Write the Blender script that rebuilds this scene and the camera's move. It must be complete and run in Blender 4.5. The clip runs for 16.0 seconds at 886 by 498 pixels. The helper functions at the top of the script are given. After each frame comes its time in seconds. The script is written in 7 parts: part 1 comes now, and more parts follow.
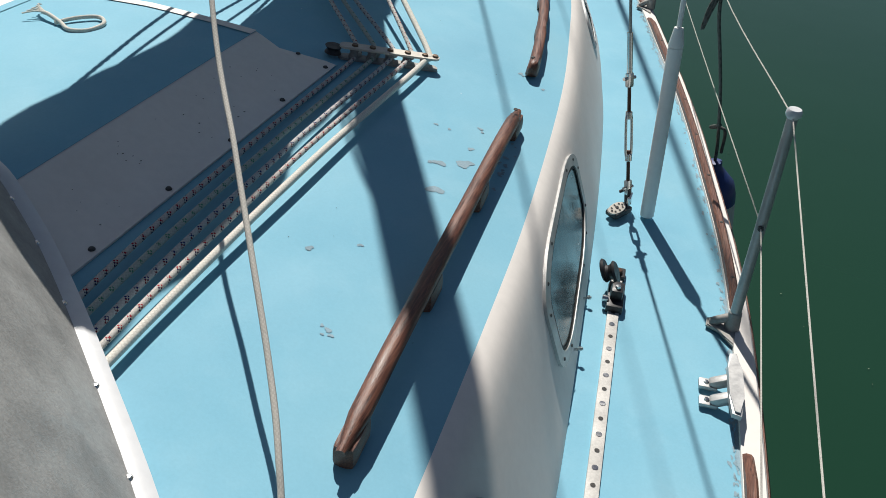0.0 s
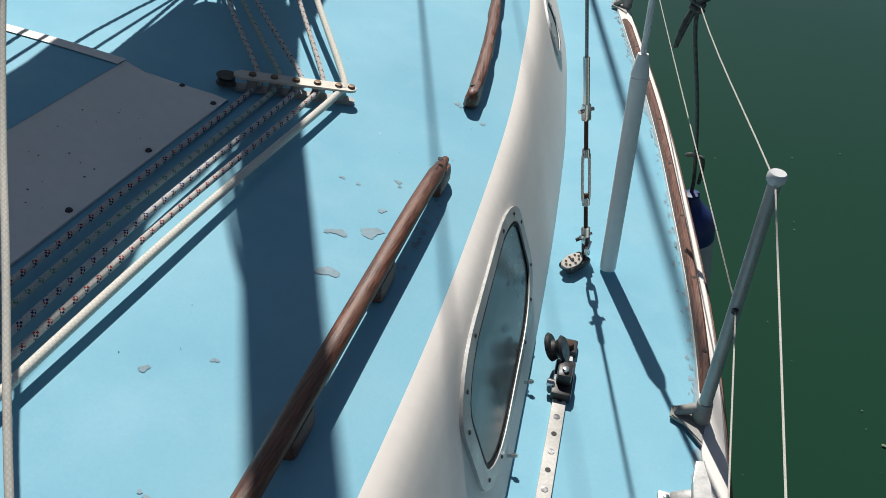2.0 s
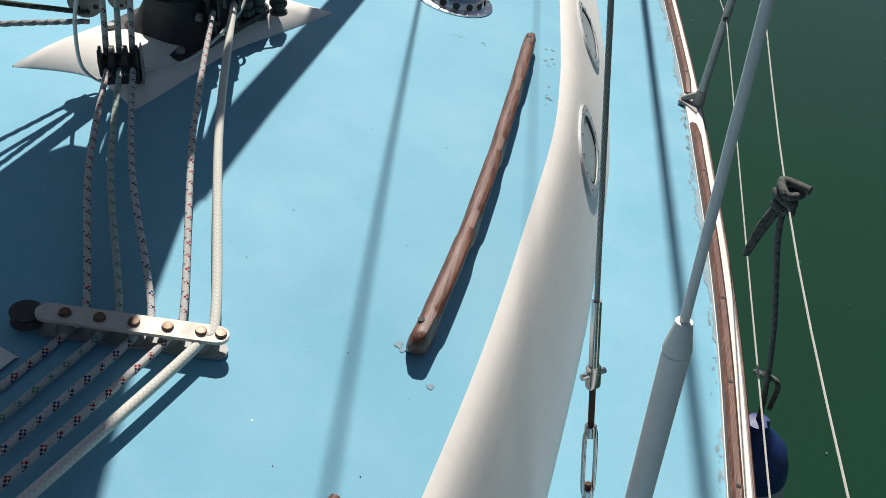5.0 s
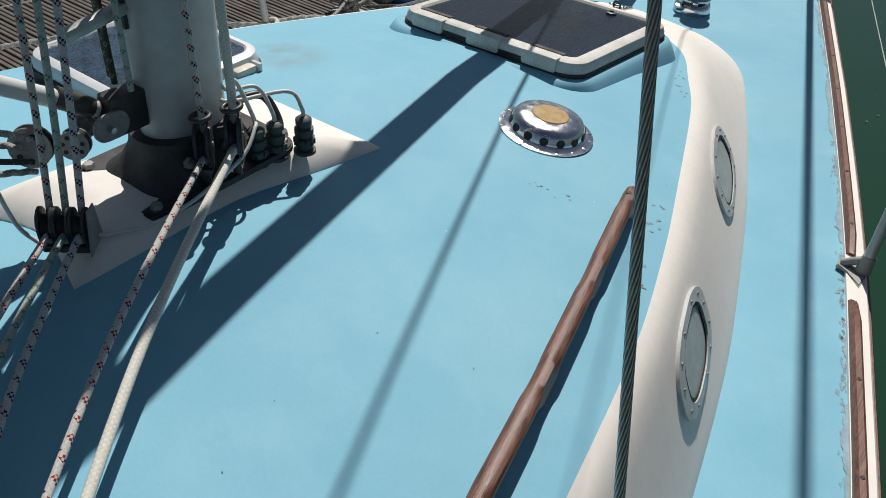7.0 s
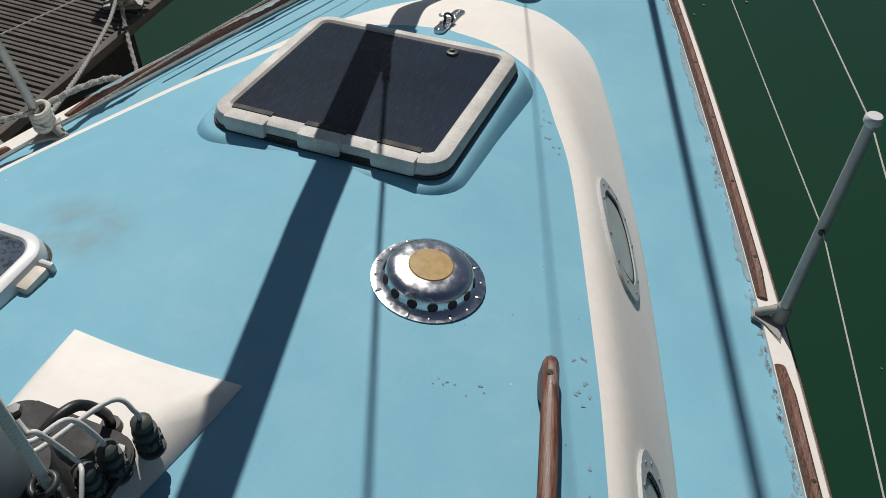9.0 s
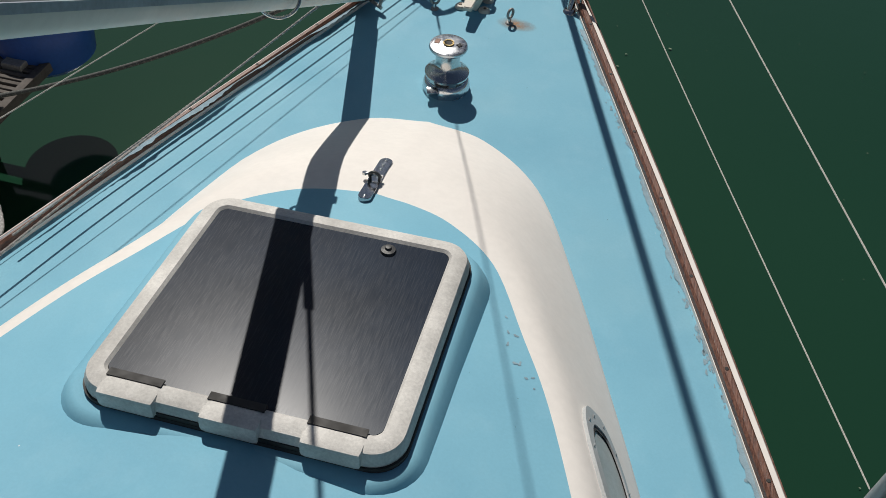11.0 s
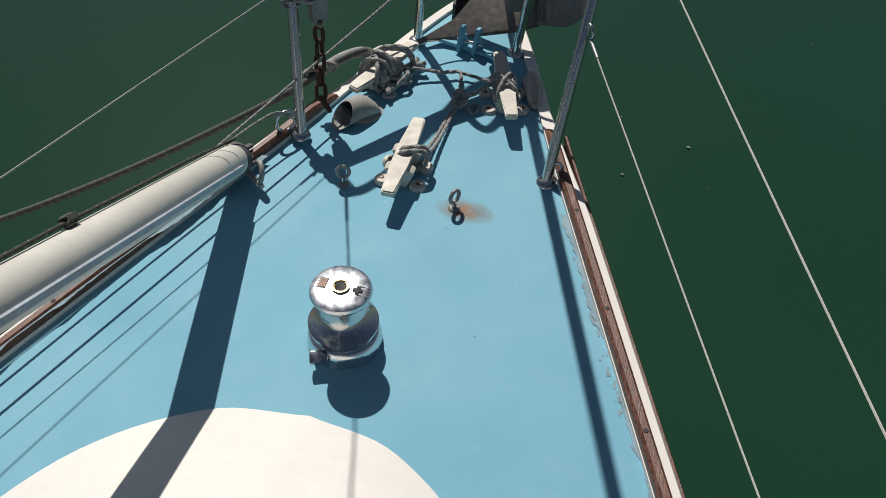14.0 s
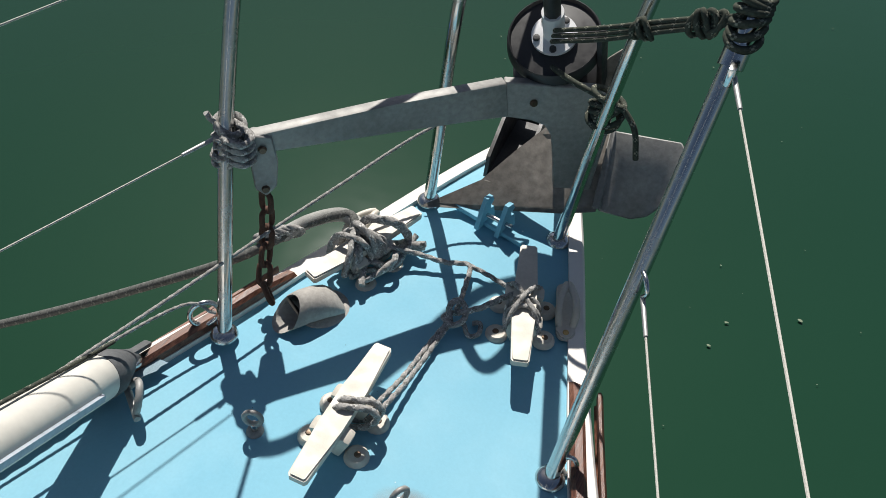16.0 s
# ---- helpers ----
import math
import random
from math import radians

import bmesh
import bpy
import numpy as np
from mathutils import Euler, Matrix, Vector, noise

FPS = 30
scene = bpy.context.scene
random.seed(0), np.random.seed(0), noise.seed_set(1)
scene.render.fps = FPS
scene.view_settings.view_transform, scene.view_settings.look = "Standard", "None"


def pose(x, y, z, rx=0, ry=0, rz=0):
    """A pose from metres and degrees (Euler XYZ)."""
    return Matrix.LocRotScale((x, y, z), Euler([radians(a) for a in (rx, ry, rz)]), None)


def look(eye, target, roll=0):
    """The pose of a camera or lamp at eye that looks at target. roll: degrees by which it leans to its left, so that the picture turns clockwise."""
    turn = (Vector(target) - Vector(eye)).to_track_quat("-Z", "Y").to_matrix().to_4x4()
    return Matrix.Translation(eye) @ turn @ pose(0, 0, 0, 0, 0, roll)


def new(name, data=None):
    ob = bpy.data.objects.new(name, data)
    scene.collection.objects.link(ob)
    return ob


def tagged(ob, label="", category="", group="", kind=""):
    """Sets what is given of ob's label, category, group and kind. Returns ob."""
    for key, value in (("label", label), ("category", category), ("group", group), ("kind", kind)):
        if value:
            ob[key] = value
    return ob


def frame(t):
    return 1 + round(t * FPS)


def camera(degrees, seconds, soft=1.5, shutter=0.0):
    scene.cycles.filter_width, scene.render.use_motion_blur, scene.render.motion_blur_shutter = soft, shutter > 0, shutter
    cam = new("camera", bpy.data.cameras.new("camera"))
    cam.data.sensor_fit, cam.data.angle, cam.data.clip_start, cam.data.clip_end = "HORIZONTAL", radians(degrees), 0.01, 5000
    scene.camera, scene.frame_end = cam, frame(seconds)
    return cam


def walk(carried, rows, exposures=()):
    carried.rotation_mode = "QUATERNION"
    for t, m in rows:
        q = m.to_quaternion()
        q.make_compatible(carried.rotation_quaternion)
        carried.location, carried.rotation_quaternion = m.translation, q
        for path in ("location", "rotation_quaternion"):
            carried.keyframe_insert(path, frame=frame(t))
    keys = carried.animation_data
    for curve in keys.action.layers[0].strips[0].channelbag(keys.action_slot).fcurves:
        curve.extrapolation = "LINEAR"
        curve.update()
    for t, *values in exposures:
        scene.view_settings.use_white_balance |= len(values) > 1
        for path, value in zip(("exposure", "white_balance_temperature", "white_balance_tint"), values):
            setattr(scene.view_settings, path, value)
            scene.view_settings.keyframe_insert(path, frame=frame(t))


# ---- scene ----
cam = camera(53.8, 16.0, soft=0.75)
PATH = [
    (0, (1.4666, 0.1396, 1.4897), (1.0103, 1.6930, 0.3155), 6.10),
    (0.5, (1.4863, 0.2321, 1.4831), (1.0262, 1.7740, 0.2955), 5.74),
    (1, (1.4324, 0.3815, 1.4650), (1.0096, 1.9242, 0.2644), 4.18),
    (1.5, (1.4379, 0.4920, 1.4545), (1.0440, 2.0294, 0.2374), 4.65),
    (2, (1.4862, 0.6340, 1.4504), (1.0579, 2.1600, 0.2307), 6.65),
    (2.5, (1.5182, 0.7698, 1.4466), (1.0120, 2.2687, 0.2230), 6.26),
    (3, (1.4751, 0.9212, 1.4405), (0.9616, 2.4115, 0.2094), 5.22),
    (3.5, (1.4100, 1.0813, 1.4548), (0.9160, 2.5723, 0.2167), 4.53),
    (4, (1.4091, 1.2325, 1.4383), (0.9000, 2.7108, 0.1912), 5.49),
    (4.2, (1.4166, 1.3109, 1.4451), (0.8882, 2.7802, 0.1954), 6.11),
    (6.3, (1.2859, 2.0453, 1.4324), (0.5476, 3.4138, 0.1747), 5.92),
    (6.5, (1.3244, 2.1148, 1.4222), (0.4926, 3.4592, 0.1971), 4.93),
    (7, (1.2775, 2.2714, 1.4135), (0.3670, 3.5708, 0.1959), 4.18),
    (7.5, (1.1602, 2.4172, 1.4044), (0.3236, 3.7733, 0.1957), 2.79),
    (8, (1.0100, 2.5798, 1.4686), (0.3757, 3.9563, 0.1638), 2.02),
    (8.5, (0.9345, 2.7159, 1.6176), (0.4024, 4.0124, 0.1907), 1.25),
    (9, (0.8389, 2.8355, 1.6842), (0.3455, 4.1347, 0.2459), 1.09),
    (9.5, (0.7701, 2.9807, 1.7424), (0.3566, 4.3097, 0.3062), 2.95),
    (10, (0.6738, 3.1384, 1.7634), (0.3717, 4.4999, 0.3299), 4.23),
    (10.2, (0.6275, 3.1974, 1.7681), (0.3670, 4.5647, 0.3319), 4.93),
    (12.3, (0.4573, 4.0995, 1.6592), (0.1390, 5.3933, 0.1677), 2.91),
    (12.5, (0.4733, 4.1785, 1.6534), (0.1460, 5.4716, 0.1632), 3.33),
    (13, (0.4751, 4.3667, 1.6231), (0.1381, 5.6587, 0.1341), 3.75),
    (13.5, (0.4337, 4.5864, 1.5639), (0.1178, 5.8818, 0.0732), 1.66),
    (14, (0.4341, 4.7705, 1.4626), (0.1341, 6.1073, 0.0057), 2.54),
    (14.5, (0.5200, 4.9827, 1.3356), (0.1381, 6.3643, -0.0592), 5.20),
    (15, (0.5570, 5.1802, 1.3016), (0.0951, 6.5639, -0.0667), 5.91),
    (15.5, (0.4689, 5.4338, 1.2950), (-0.0194, 6.7762, -0.1048), 4.98),
    (16, (0.4176, 5.6408, 1.2916), (-0.1166, 6.9231, -0.1472), 4.24),
]
walk(cam, [(t, look(eye, target, roll)) for t, eye, target, roll in PATH], [(0.0, 0.08), (3.5, 0.11), (4.2, 0.12), (6.5, -0.06), (7.5, -0.18), (8.0, -0.11), (8.6, -0.32), (9.2, -0.42), (10.0, -0.36), (12.5, -0.48), (13.5, -0.46), (14.5, -0.08), (15.0, 0.05), (16.0, 0.26)])

# ---- world and sun ----
SUN = Vector((-0.42, 0.71, 1.0)).normalized()
world = bpy.data.worlds.new("sky")
scene.world = world
world.use_nodes = True
wn = world.node_tree
sky = wn.nodes.new("ShaderNodeTexSky")
sky.sky_type = "NISHITA"
sky.sun_disc = False
sky.sun_elevation = math.asin(SUN.z)
sky.sun_rotation = math.atan2(SUN.x, SUN.y)
wn.links.new(sky.outputs[0], wn.nodes["Background"].inputs[0])
wn.nodes["Background"].inputs[1].default_value = 0.040
sun = new("sun", bpy.data.lights.new("sun", "SUN"))
sun.data.energy = 5.0
sun.data.angle = radians(0.55)
sun.data.color = (1.0, 0.955, 0.89)
sun.matrix_world = look(SUN * 30, (0, 0, 0))


# ---- materials ----
def mat(name, rough=0.5, metal=0.0):
    m = bpy.data.materials.new(name)
    m.use_nodes = True
    b = m.node_tree.nodes["Principled BSDF"]
    b.inputs["Roughness"].default_value = rough
    b.inputs["Metallic"].default_value = metal
    return m, m.node_tree, b


def nnode(nt, kind, **vals):
    n = nt.nodes.new(kind)
    for k, v in vals.items():
        n.inputs[k].default_value = v
    return n


def ramp(nt, src, stops):
    r = nt.nodes.new("ShaderNodeValToRGB")
    e = r.color_ramp.elements
    while len(e) < len(stops):
        e.new(0.5)
    for q, (p, c) in zip(e, stops):
        q.position = p
        q.color = (*c, 1) if len(c) == 3 else c
    nt.links.new(src, r.inputs[0])
    return r.outputs[0]


def mixc(nt, fac, a, b, mode="MIX"):
    n = nt.nodes.new("ShaderNodeMix")
    n.data_type = "RGBA"
    n.blend_type = mode
    for sock, v in ((n.inputs[0], fac), (n.inputs[6], a), (n.inputs[7], b)):
        if isinstance(v, (tuple, float, int)):
            sock.default_value = v if not isinstance(v, tuple) else (*v, 1)
        else:
            nt.links.new(v, sock)
    return n.outputs[2]


def coords(nt, scale=(1, 1, 1), uv=False):
    tc = nt.nodes.new("ShaderNodeTexCoord")
    mp = nt.nodes.new("ShaderNodeMapping")
    mp.inputs["Scale"].default_value = scale
    nt.links.new(tc.outputs["UV" if uv else "Object"], mp.inputs[0])
    return mp.outputs[0]


def nz(nt, vec, scale, detail=4.0, rough=0.55):
    n = nnode(nt, "ShaderNodeTexNoise", Scale=scale, Detail=detail, Roughness=rough)
    nt.links.new(vec, n.inputs["Vector"])
    return n.outputs[0]


def bump(nt, b, h, strength=0.2, dist=0.002):
    n = nnode(nt, "ShaderNodeBump", Strength=strength, Distance=dist)
    nt.links.new(h, n.inputs["Height"])
    nt.links.new(n.outputs[0], b.inputs["Normal"])


def simple(name, base, rough=0.5, metal=0.0, var=0.12, scale=30.0, bmp=0.1, spec=0.5):
    """A plain surface with stains at one scale, grain at another and fine relief."""
    m, nt, b = mat(name, rough, metal)
    v = coords(nt)
    lo = tuple(c * (1 - var) for c in base)
    hi = tuple(min(1, c * (1 + var)) for c in base)
    big = ramp(nt, nz(nt, v, scale * 0.2), [(0.3, lo), (0.7, hi)])
    fine = ramp(nt, nz(nt, v, scale * 4), [(0.3, (1 - var, 1 - var, 1 - var)), (0.7, (1, 1, 1))])
    nt.links.new(mixc(nt, 1.0, big, fine, "MULTIPLY"), b.inputs["Base Color"])
    r = ramp(nt, nz(nt, v, scale), [(0.3, (max(0, rough - 0.1),) * 3), (0.7, (min(1, rough + 0.12),) * 3)])
    nt.links.new(r, b.inputs["Roughness"])
    b.inputs["Specular IOR Level"].default_value = spec
    if bmp:
        bump(nt, b, nz(nt, v, scale * 8), bmp, 0.001)
    return m


def deck_paint():
    m, nt, b = mat("blue_deck_paint", 0.62)
    v = coords(nt)
    c = ramp(nt, nz(nt, v, 2.2, 5), [(0.25, (0.178, 0.415, 0.540)), (0.5, (0.203, 0.455, 0.578)), (0.75, (0.235, 0.490, 0.605))])
    pale = ramp(nt, nz(nt, v, 7.0, 6, 0.65), [(0.50, (0, 0, 0)), (0.76, (0.30, 0.30, 0.30))])
    c = mixc(nt, pale, c, (0.31, 0.55, 0.655))
    grime = ramp(nt, nz(nt, v, 1.1, 3), [(0.58, (0, 0, 0)), (0.8, (0.22, 0.22, 0.22))])
    c = mixc(nt, grime, c, (0.20, 0.33, 0.36))
    fine = ramp(nt, nz(nt, v, 160, 3), [(0.3, (0.955, 0.955, 0.955)), (0.7, (1.0, 1.0, 1.0))])
    c = mixc(nt, 1.0, c, fine, "MULTIPLY")
    # sparse white flecks of worn grit
    vo = nnode(nt, "ShaderNodeTexVoronoi", Scale=14.0)
    nt.links.new(v, vo.inputs["Vector"])
    dots = ramp(nt, vo.outputs["Distance"], [(0.018, (1, 1, 1)), (0.03, (0, 0, 0))])
    keep = ramp(nt, vo.outputs["Color"], [(0.62, (0, 0, 0)), (0.66, (1, 1, 1))])
    c = mixc(nt, mixc(nt, 1.0, dots, keep, "MULTIPLY"), c, (0.62, 0.68, 0.70))
    nt.links.new(c, b.inputs["Base Color"])
    nt.links.new(ramp(nt, nz(nt, v, 5), [(0.3, (0.62,) * 3), (0.7, (0.78,) * 3)]), b.inputs["Roughness"])
    b.inputs["Specular IOR Level"].default_value = 0.25
    bump(nt, b, nz(nt, v, 320, 2), 0.10, 0.001)
    return m


def teak():
    m, nt, b = mat("oiled_teak", 0.45)
    v = coords(nt, (42, 2.2, 42))
    grain = nz(nt, v, 6, 8, 0.72)
    c = ramp(nt, grain, [(0.34, (0.030, 0.012, 0.008)), (0.5, (0.125, 0.047, 0.028)), (0.68, (0.24, 0.105, 0.062))])
    wear = ramp(nt, nz(nt, coords(nt, (6, 1, 6)), 5, 5), [(0.56, (0, 0, 0)), (0.72, (0.55, 0.55, 0.55))])
    c = mixc(nt, wear, c, (0.25, 0.15, 0.105))
    nt.links.new(c, b.inputs["Base Color"])
    nt.links.new(ramp(nt, grain, [(0.3, (0.3,) * 3), (0.7, (0.6,) * 3)]), b.inputs["Roughness"])
    bump(nt, b, grain, 0.45, 0.002)
    return m


def rope_mat(name, base, fleck=None, fleck2=None, worn=0.15):
    """A braided rope: its weave and coloured flecks run round and along the rope."""
    m, nt, b = mat(name, 0.85)
    uv = coords(nt, uv=True)
    weave = nnode(nt, "ShaderNodeTexChecker", Scale=1.0)
    mp = nt.nodes.new("ShaderNodeMapping")
    mp.inputs["Scale"].default_value = (10, 240, 1)
    mp.inputs["Rotation"].default_value = (0, 0, 0.0)
    nt.links.new(uv, mp.inputs[0])
    nt.links.new(mp.outputs[0], weave.inputs["Vector"])
    v = coords(nt)
    lo = tuple(c * (1 - worn) for c in base)
    c = ramp(nt, nz(nt, v, 220, 3), [(0.3, lo), (0.7, base)])
    if fleck:
        sx = nt.nodes.new("ShaderNodeSeparateXYZ")
        nt.links.new(uv, sx.inputs[0])

        def spiral(turn, freq, off):
            a = nnode(nt, "ShaderNodeMath")
            a.operation = "MULTIPLY_ADD"
            a.inputs[1].default_value = freq
            nt.links.new(sx.outputs[1], a.inputs[0])
            k = nnode(nt, "ShaderNodeMath")
            k.operation = "MULTIPLY_ADD"
            k.inputs[1].default_value = turn
            k.inputs[2].default_value = off
            nt.links.new(sx.outputs[0], k.inputs[0])
            nt.links.new(k.outputs[0], a.inputs[2])
            f = nnode(nt, "ShaderNodeMath")
            f.operation = "FRACT"
            nt.links.new(a.outputs[0], f.inputs[0])
            l = nnode(nt, "ShaderNodeMath")
            l.operation = "LESS_THAN"
            l.inputs[1].default_value = 0.42
            nt.links.new(f.outputs[0], l.inputs[0])
            return l.outputs[0]

        p, q = spiral(1, 34, 0.0), spiral(-1, 34, 0.3)
        both = nnode(nt, "ShaderNodeMath")
        both.operation = "MULTIPLY"
        nt.links.new(p, both.inputs[0])
        nt.links.new(q, both.inputs[1])
        chk = nnode(nt, "ShaderNodeMath")
        chk.operation = "MULTIPLY"
        nt.links.new(both.outputs[0], chk.inputs[0])
        nt.links.new(weave.outputs["Fac"], chk.inputs[1])
        c = mixc(nt, chk.outputs[0], c, fleck)
        if fleck2:
            p2 = spiral(1, 34, 0.3)
            b2 = nnode(nt, "ShaderNodeMath")
            b2.operation = "MULTIPLY"
            nt.links.new(p2, b2.inputs[0])
            nt.links.new(q, b2.inputs[1])
            chk2 = nnode(nt, "ShaderNodeMath")
            chk2.operation = "MULTIPLY"
            nt.links.new(b2.outputs[0], chk2.inputs[0])
            nt.links.new(weave.outputs["Fac"], chk2.inputs[1])
            c = mixc(nt, chk2.outputs[0], c, fleck2)
    nt.links.new(mixc(nt, 0.18, c, weave.outputs["Color"], "MULTIPLY"), b.inputs["Base Color"])
    b.inputs["Specular IOR Level"].default_value = 0.2
    bump(nt, b, weave.outputs["Fac"], 0.9, 0.002)
    return m


def wire_mat():
    m, nt, b = mat("stranded_steel_wire", 0.42, 1.0)
    uv = coords(nt, (7, 60, 1), uv=True)
    w = nnode(nt, "ShaderNodeTexWave", Scale=1.0)
    w.inputs["Distortion"].default_value = 0.0
    w.bands_direction = "DIAGONAL"
    nt.links.new(uv, w.inputs["Vector"])
    nt.links.new(ramp(nt, w.outputs["Fac"], [(0.2, (0.20, 0.20, 0.195)), (0.7, (0.58, 0.57, 0.56))]), b.inputs["Base Color"])
    bump(nt, b, w.outputs["Fac"], 0.8, 0.002)
    return m


def water_mat():
    m, nt, b = mat("green_harbour_water", 0.07)
    v = coords(nt)
    c = ramp(nt, nz(nt, v, 0.12, 3), [(0.3, (0.0082, 0.037, 0.0195)), (0.7, (0.0130, 0.052, 0.0275))])
    nt.links.new(c, b.inputs["Base Color"])
    b.inputs["IOR"].default_value = 1.33
    b.inputs["Specular IOR Level"].default_value = 0.75
    a = nz(nt, v, 1.6, 3)
    k = nnode(nt, "ShaderNodeBump", Strength=0.12, Distance=0.03)
    nt.links.new(a, k.inputs["Height"])
    nt.links.new(k.outputs[0], b.inputs["Normal"])
    return m



def acrylic():
    """Smoked acrylic with fine brushed scratches that scatter the gloss."""
    m, nt, b = mat("smoked_acrylic", 0.2)
    v = coords(nt, (60, 3, 3))
    sc = nz(nt, v, 6, 6, 0.7)
    nt.links.new(ramp(nt, nz(nt, coords(nt), 5), [(0.3, (0.006, 0.012, 0.023)), (0.7, (0.010, 0.020, 0.038))]), b.inputs["Base Color"])
    nt.links.new(ramp(nt, sc, [(0.35, (0.22,) * 3), (0.75, (0.33,) * 3)]), b.inputs["Roughness"])
    b.inputs["Specular IOR Level"].default_value = 0.16
    bump(nt, b, sc, 0.02, 0.001)
    return m


M_BLUE = deck_paint()
M_WHITE = simple("white_gelcoat", (0.80, 0.76, 0.71), 0.6, 0, 0.05, 12, 0.03, 0.25)
M_TEAK = teak()
M_STEEL = simple("stainless_steel", (0.62, 0.62, 0.61), 0.2, 1.0, 0.1, 40, 0.02)
M_POLISH = simple("polished_steel", (0.68, 0.69, 0.71), 0.2, 1.0, 0.06, 40, 0.02)
M_SATIN = simple("satin_steel", (0.66, 0.68, 0.71), 0.30, 1.0, 0.06, 40, 0.02)
M_ALU = simple("weathered_aluminium", (0.50, 0.50, 0.49), 0.5, 0.7, 0.15, 40, 0.12)
M_CLEAT = simple("bare_cast_aluminium", (0.60, 0.56, 0.49), 0.6, 0.1, 0.12, 40, 0.15)
M_GALV = simple("galvanised_steel", (0.34, 0.335, 0.32), 0.6, 0.3, 0.28, 26, 0.3)
M_FLUKE = simple("rust_tinged_galvanising", (0.34, 0.31, 0.275), 0.65, 0.15, 0.45, 14, 0.3)
M_CASTG = simple("dull_cast_grey", (0.33, 0.32, 0.30), 0.65, 0.15, 0.2, 40, 0.2)
M_RUST = simple("rusty_chain", (0.115, 0.060, 0.040), 0.85, 0.2, 0.45, 60, 0.6)
M_BLACK = simple("black_plastic", (0.022, 0.022, 0.024), 0.45, 0, 0.25, 50, 0.1)
M_DARK = simple("dark_cast_metal", (0.07, 0.07, 0.07), 0.5, 0.5, 0.3, 40, 0.3)
M_GREYP = simple("grey_anodised_tube", (0.40, 0.41, 0.40), 0.45, 0.35, 0.12, 40, 0.05)
M_MAST = simple("white_mast_paint", (0.55, 0.55, 0.54), 0.4, 0, 0.12, 10, 0.05)
M_PVC = simple("white_plastic_tube", (0.66, 0.67, 0.68), 0.4, 0, 0.06, 14, 0.03)
M_HATCHF = simple("chalky_white_hatch_frame", (0.64, 0.62, 0.58), 0.65, 0, 0.22, 45, 0.5)
M_ACRYL = acrylic()
M_GLASSY = simple("window_acrylic", (0.10, 0.125, 0.13), 0.16, 0, 0.12, 9, 0.0)
M_PALEAL = simple("chalky_aluminium", (0.50, 0.52, 0.52), 0.55, 0.3, 0.12, 40, 0.12)
M_FROST = simple("frosted_pane", (0.40, 0.44, 0.43), 0.45, 0, 0.15, 60, 0.1)
M_BLOCK = simple("grey_black_block", (0.045, 0.045, 0.048), 0.38, 0, 0.25, 50, 0.1)
M_BOOT = simple("white_shroud_cover", (0.86, 0.85, 0.82), 0.5, 0, 0.05, 14, 0.03)
# sealant and rubber parts, also the painted-in shade of holes and slots
M_RUBBER_HOLE = simple("dark_sealant_and_hole_shade", (0.03, 0.028, 0.026), 0.7, 0, 0.2, 40, 0.1)
M_AMBER = simple("yellowed_lens", (0.42, 0.27, 0.09), 0.35, 0, 0.12, 60, 0.1)
M_CABLE = simple("white_cable", (0.62, 0.62, 0.60), 0.5, 0, 0.1, 60, 0.0)
M_GREYW = simple("bleached_dock_wood", (0.115, 0.10, 0.088), 0.85, 0, 0.35, 18, 0.6)
# colour of the unseen cover, chosen pale to bounce light into the shade
M_SAIL = simple("bounce_sail_cover", (0.62, 0.62, 0.60), 0.85, 0, 0.2, 20, 0.3)
M_FEND = simple("fender_vinyl", (0.50, 0.50, 0.48), 0.45, 0, 0.12, 20, 0.05)
M_FBLUE = simple("blue_fender_vinyl", (0.012, 0.035, 0.16), 0.4, 0, 0.15, 20, 0.05)
M_SCREEN = simple("crazed_grey_screen", (0.30, 0.30, 0.29), 0.5, 0, 0.25, 50, 0.5)
M_CHIP = simple("bare_primer", (0.25, 0.36, 0.42), 0.8, 0, 0.2, 80, 0.2)
M_BRASS = simple("brass_bolt", (0.45, 0.33, 0.16), 0.35, 1.0, 0.2, 60, 0.1)
M_BOLT = simple("browned_bolt", (0.16, 0.11, 0.075), 0.45, 0.6, 0.3, 60, 0.1)
M_WATER = water_mat()
M_WIRE = wire_mat()
R_RED = rope_mat("red_flecked_rope", (0.62, 0.60, 0.56), (0.30, 0.02, 0.03), (0.03, 0.03, 0.08))
R_BLUE = rope_mat("blue_flecked_rope", (0.60, 0.60, 0.58), (0.02, 0.03, 0.13), (0.16, 0.02, 0.03))
R_PLAIN = rope_mat("pale_green_rope", (0.50, 0.55, 0.50), (0.10, 0.25, 0.16))
R_CREAM = rope_mat("cream_rope", (0.80, 0.78, 0.70))
R_GREY = rope_mat("weathered_grey_rope", (0.47, 0.46, 0.44), (0.19, 0.185, 0.17), (0.62, 0.61, 0.58), 0.5)
R_GREEN = rope_mat("dark_green_rope", (0.085, 0.095, 0.075), (0.25, 0.25, 0.2), None, 0.4)
R_FLECK = rope_mat("grey_flecked_rope", (0.17, 0.175, 0.165), (0.04, 0.05, 0.04), (0.06, 0.09, 0.07), 0.4)
R_LEAD = rope_mat("dark_grey_rope", (0.17, 0.175, 0.165), (0.08, 0.085, 0.08), (0.24, 0.24, 0.22), 0.4)
R_CORD = rope_mat("white_cord", (0.66, 0.64, 0.58))


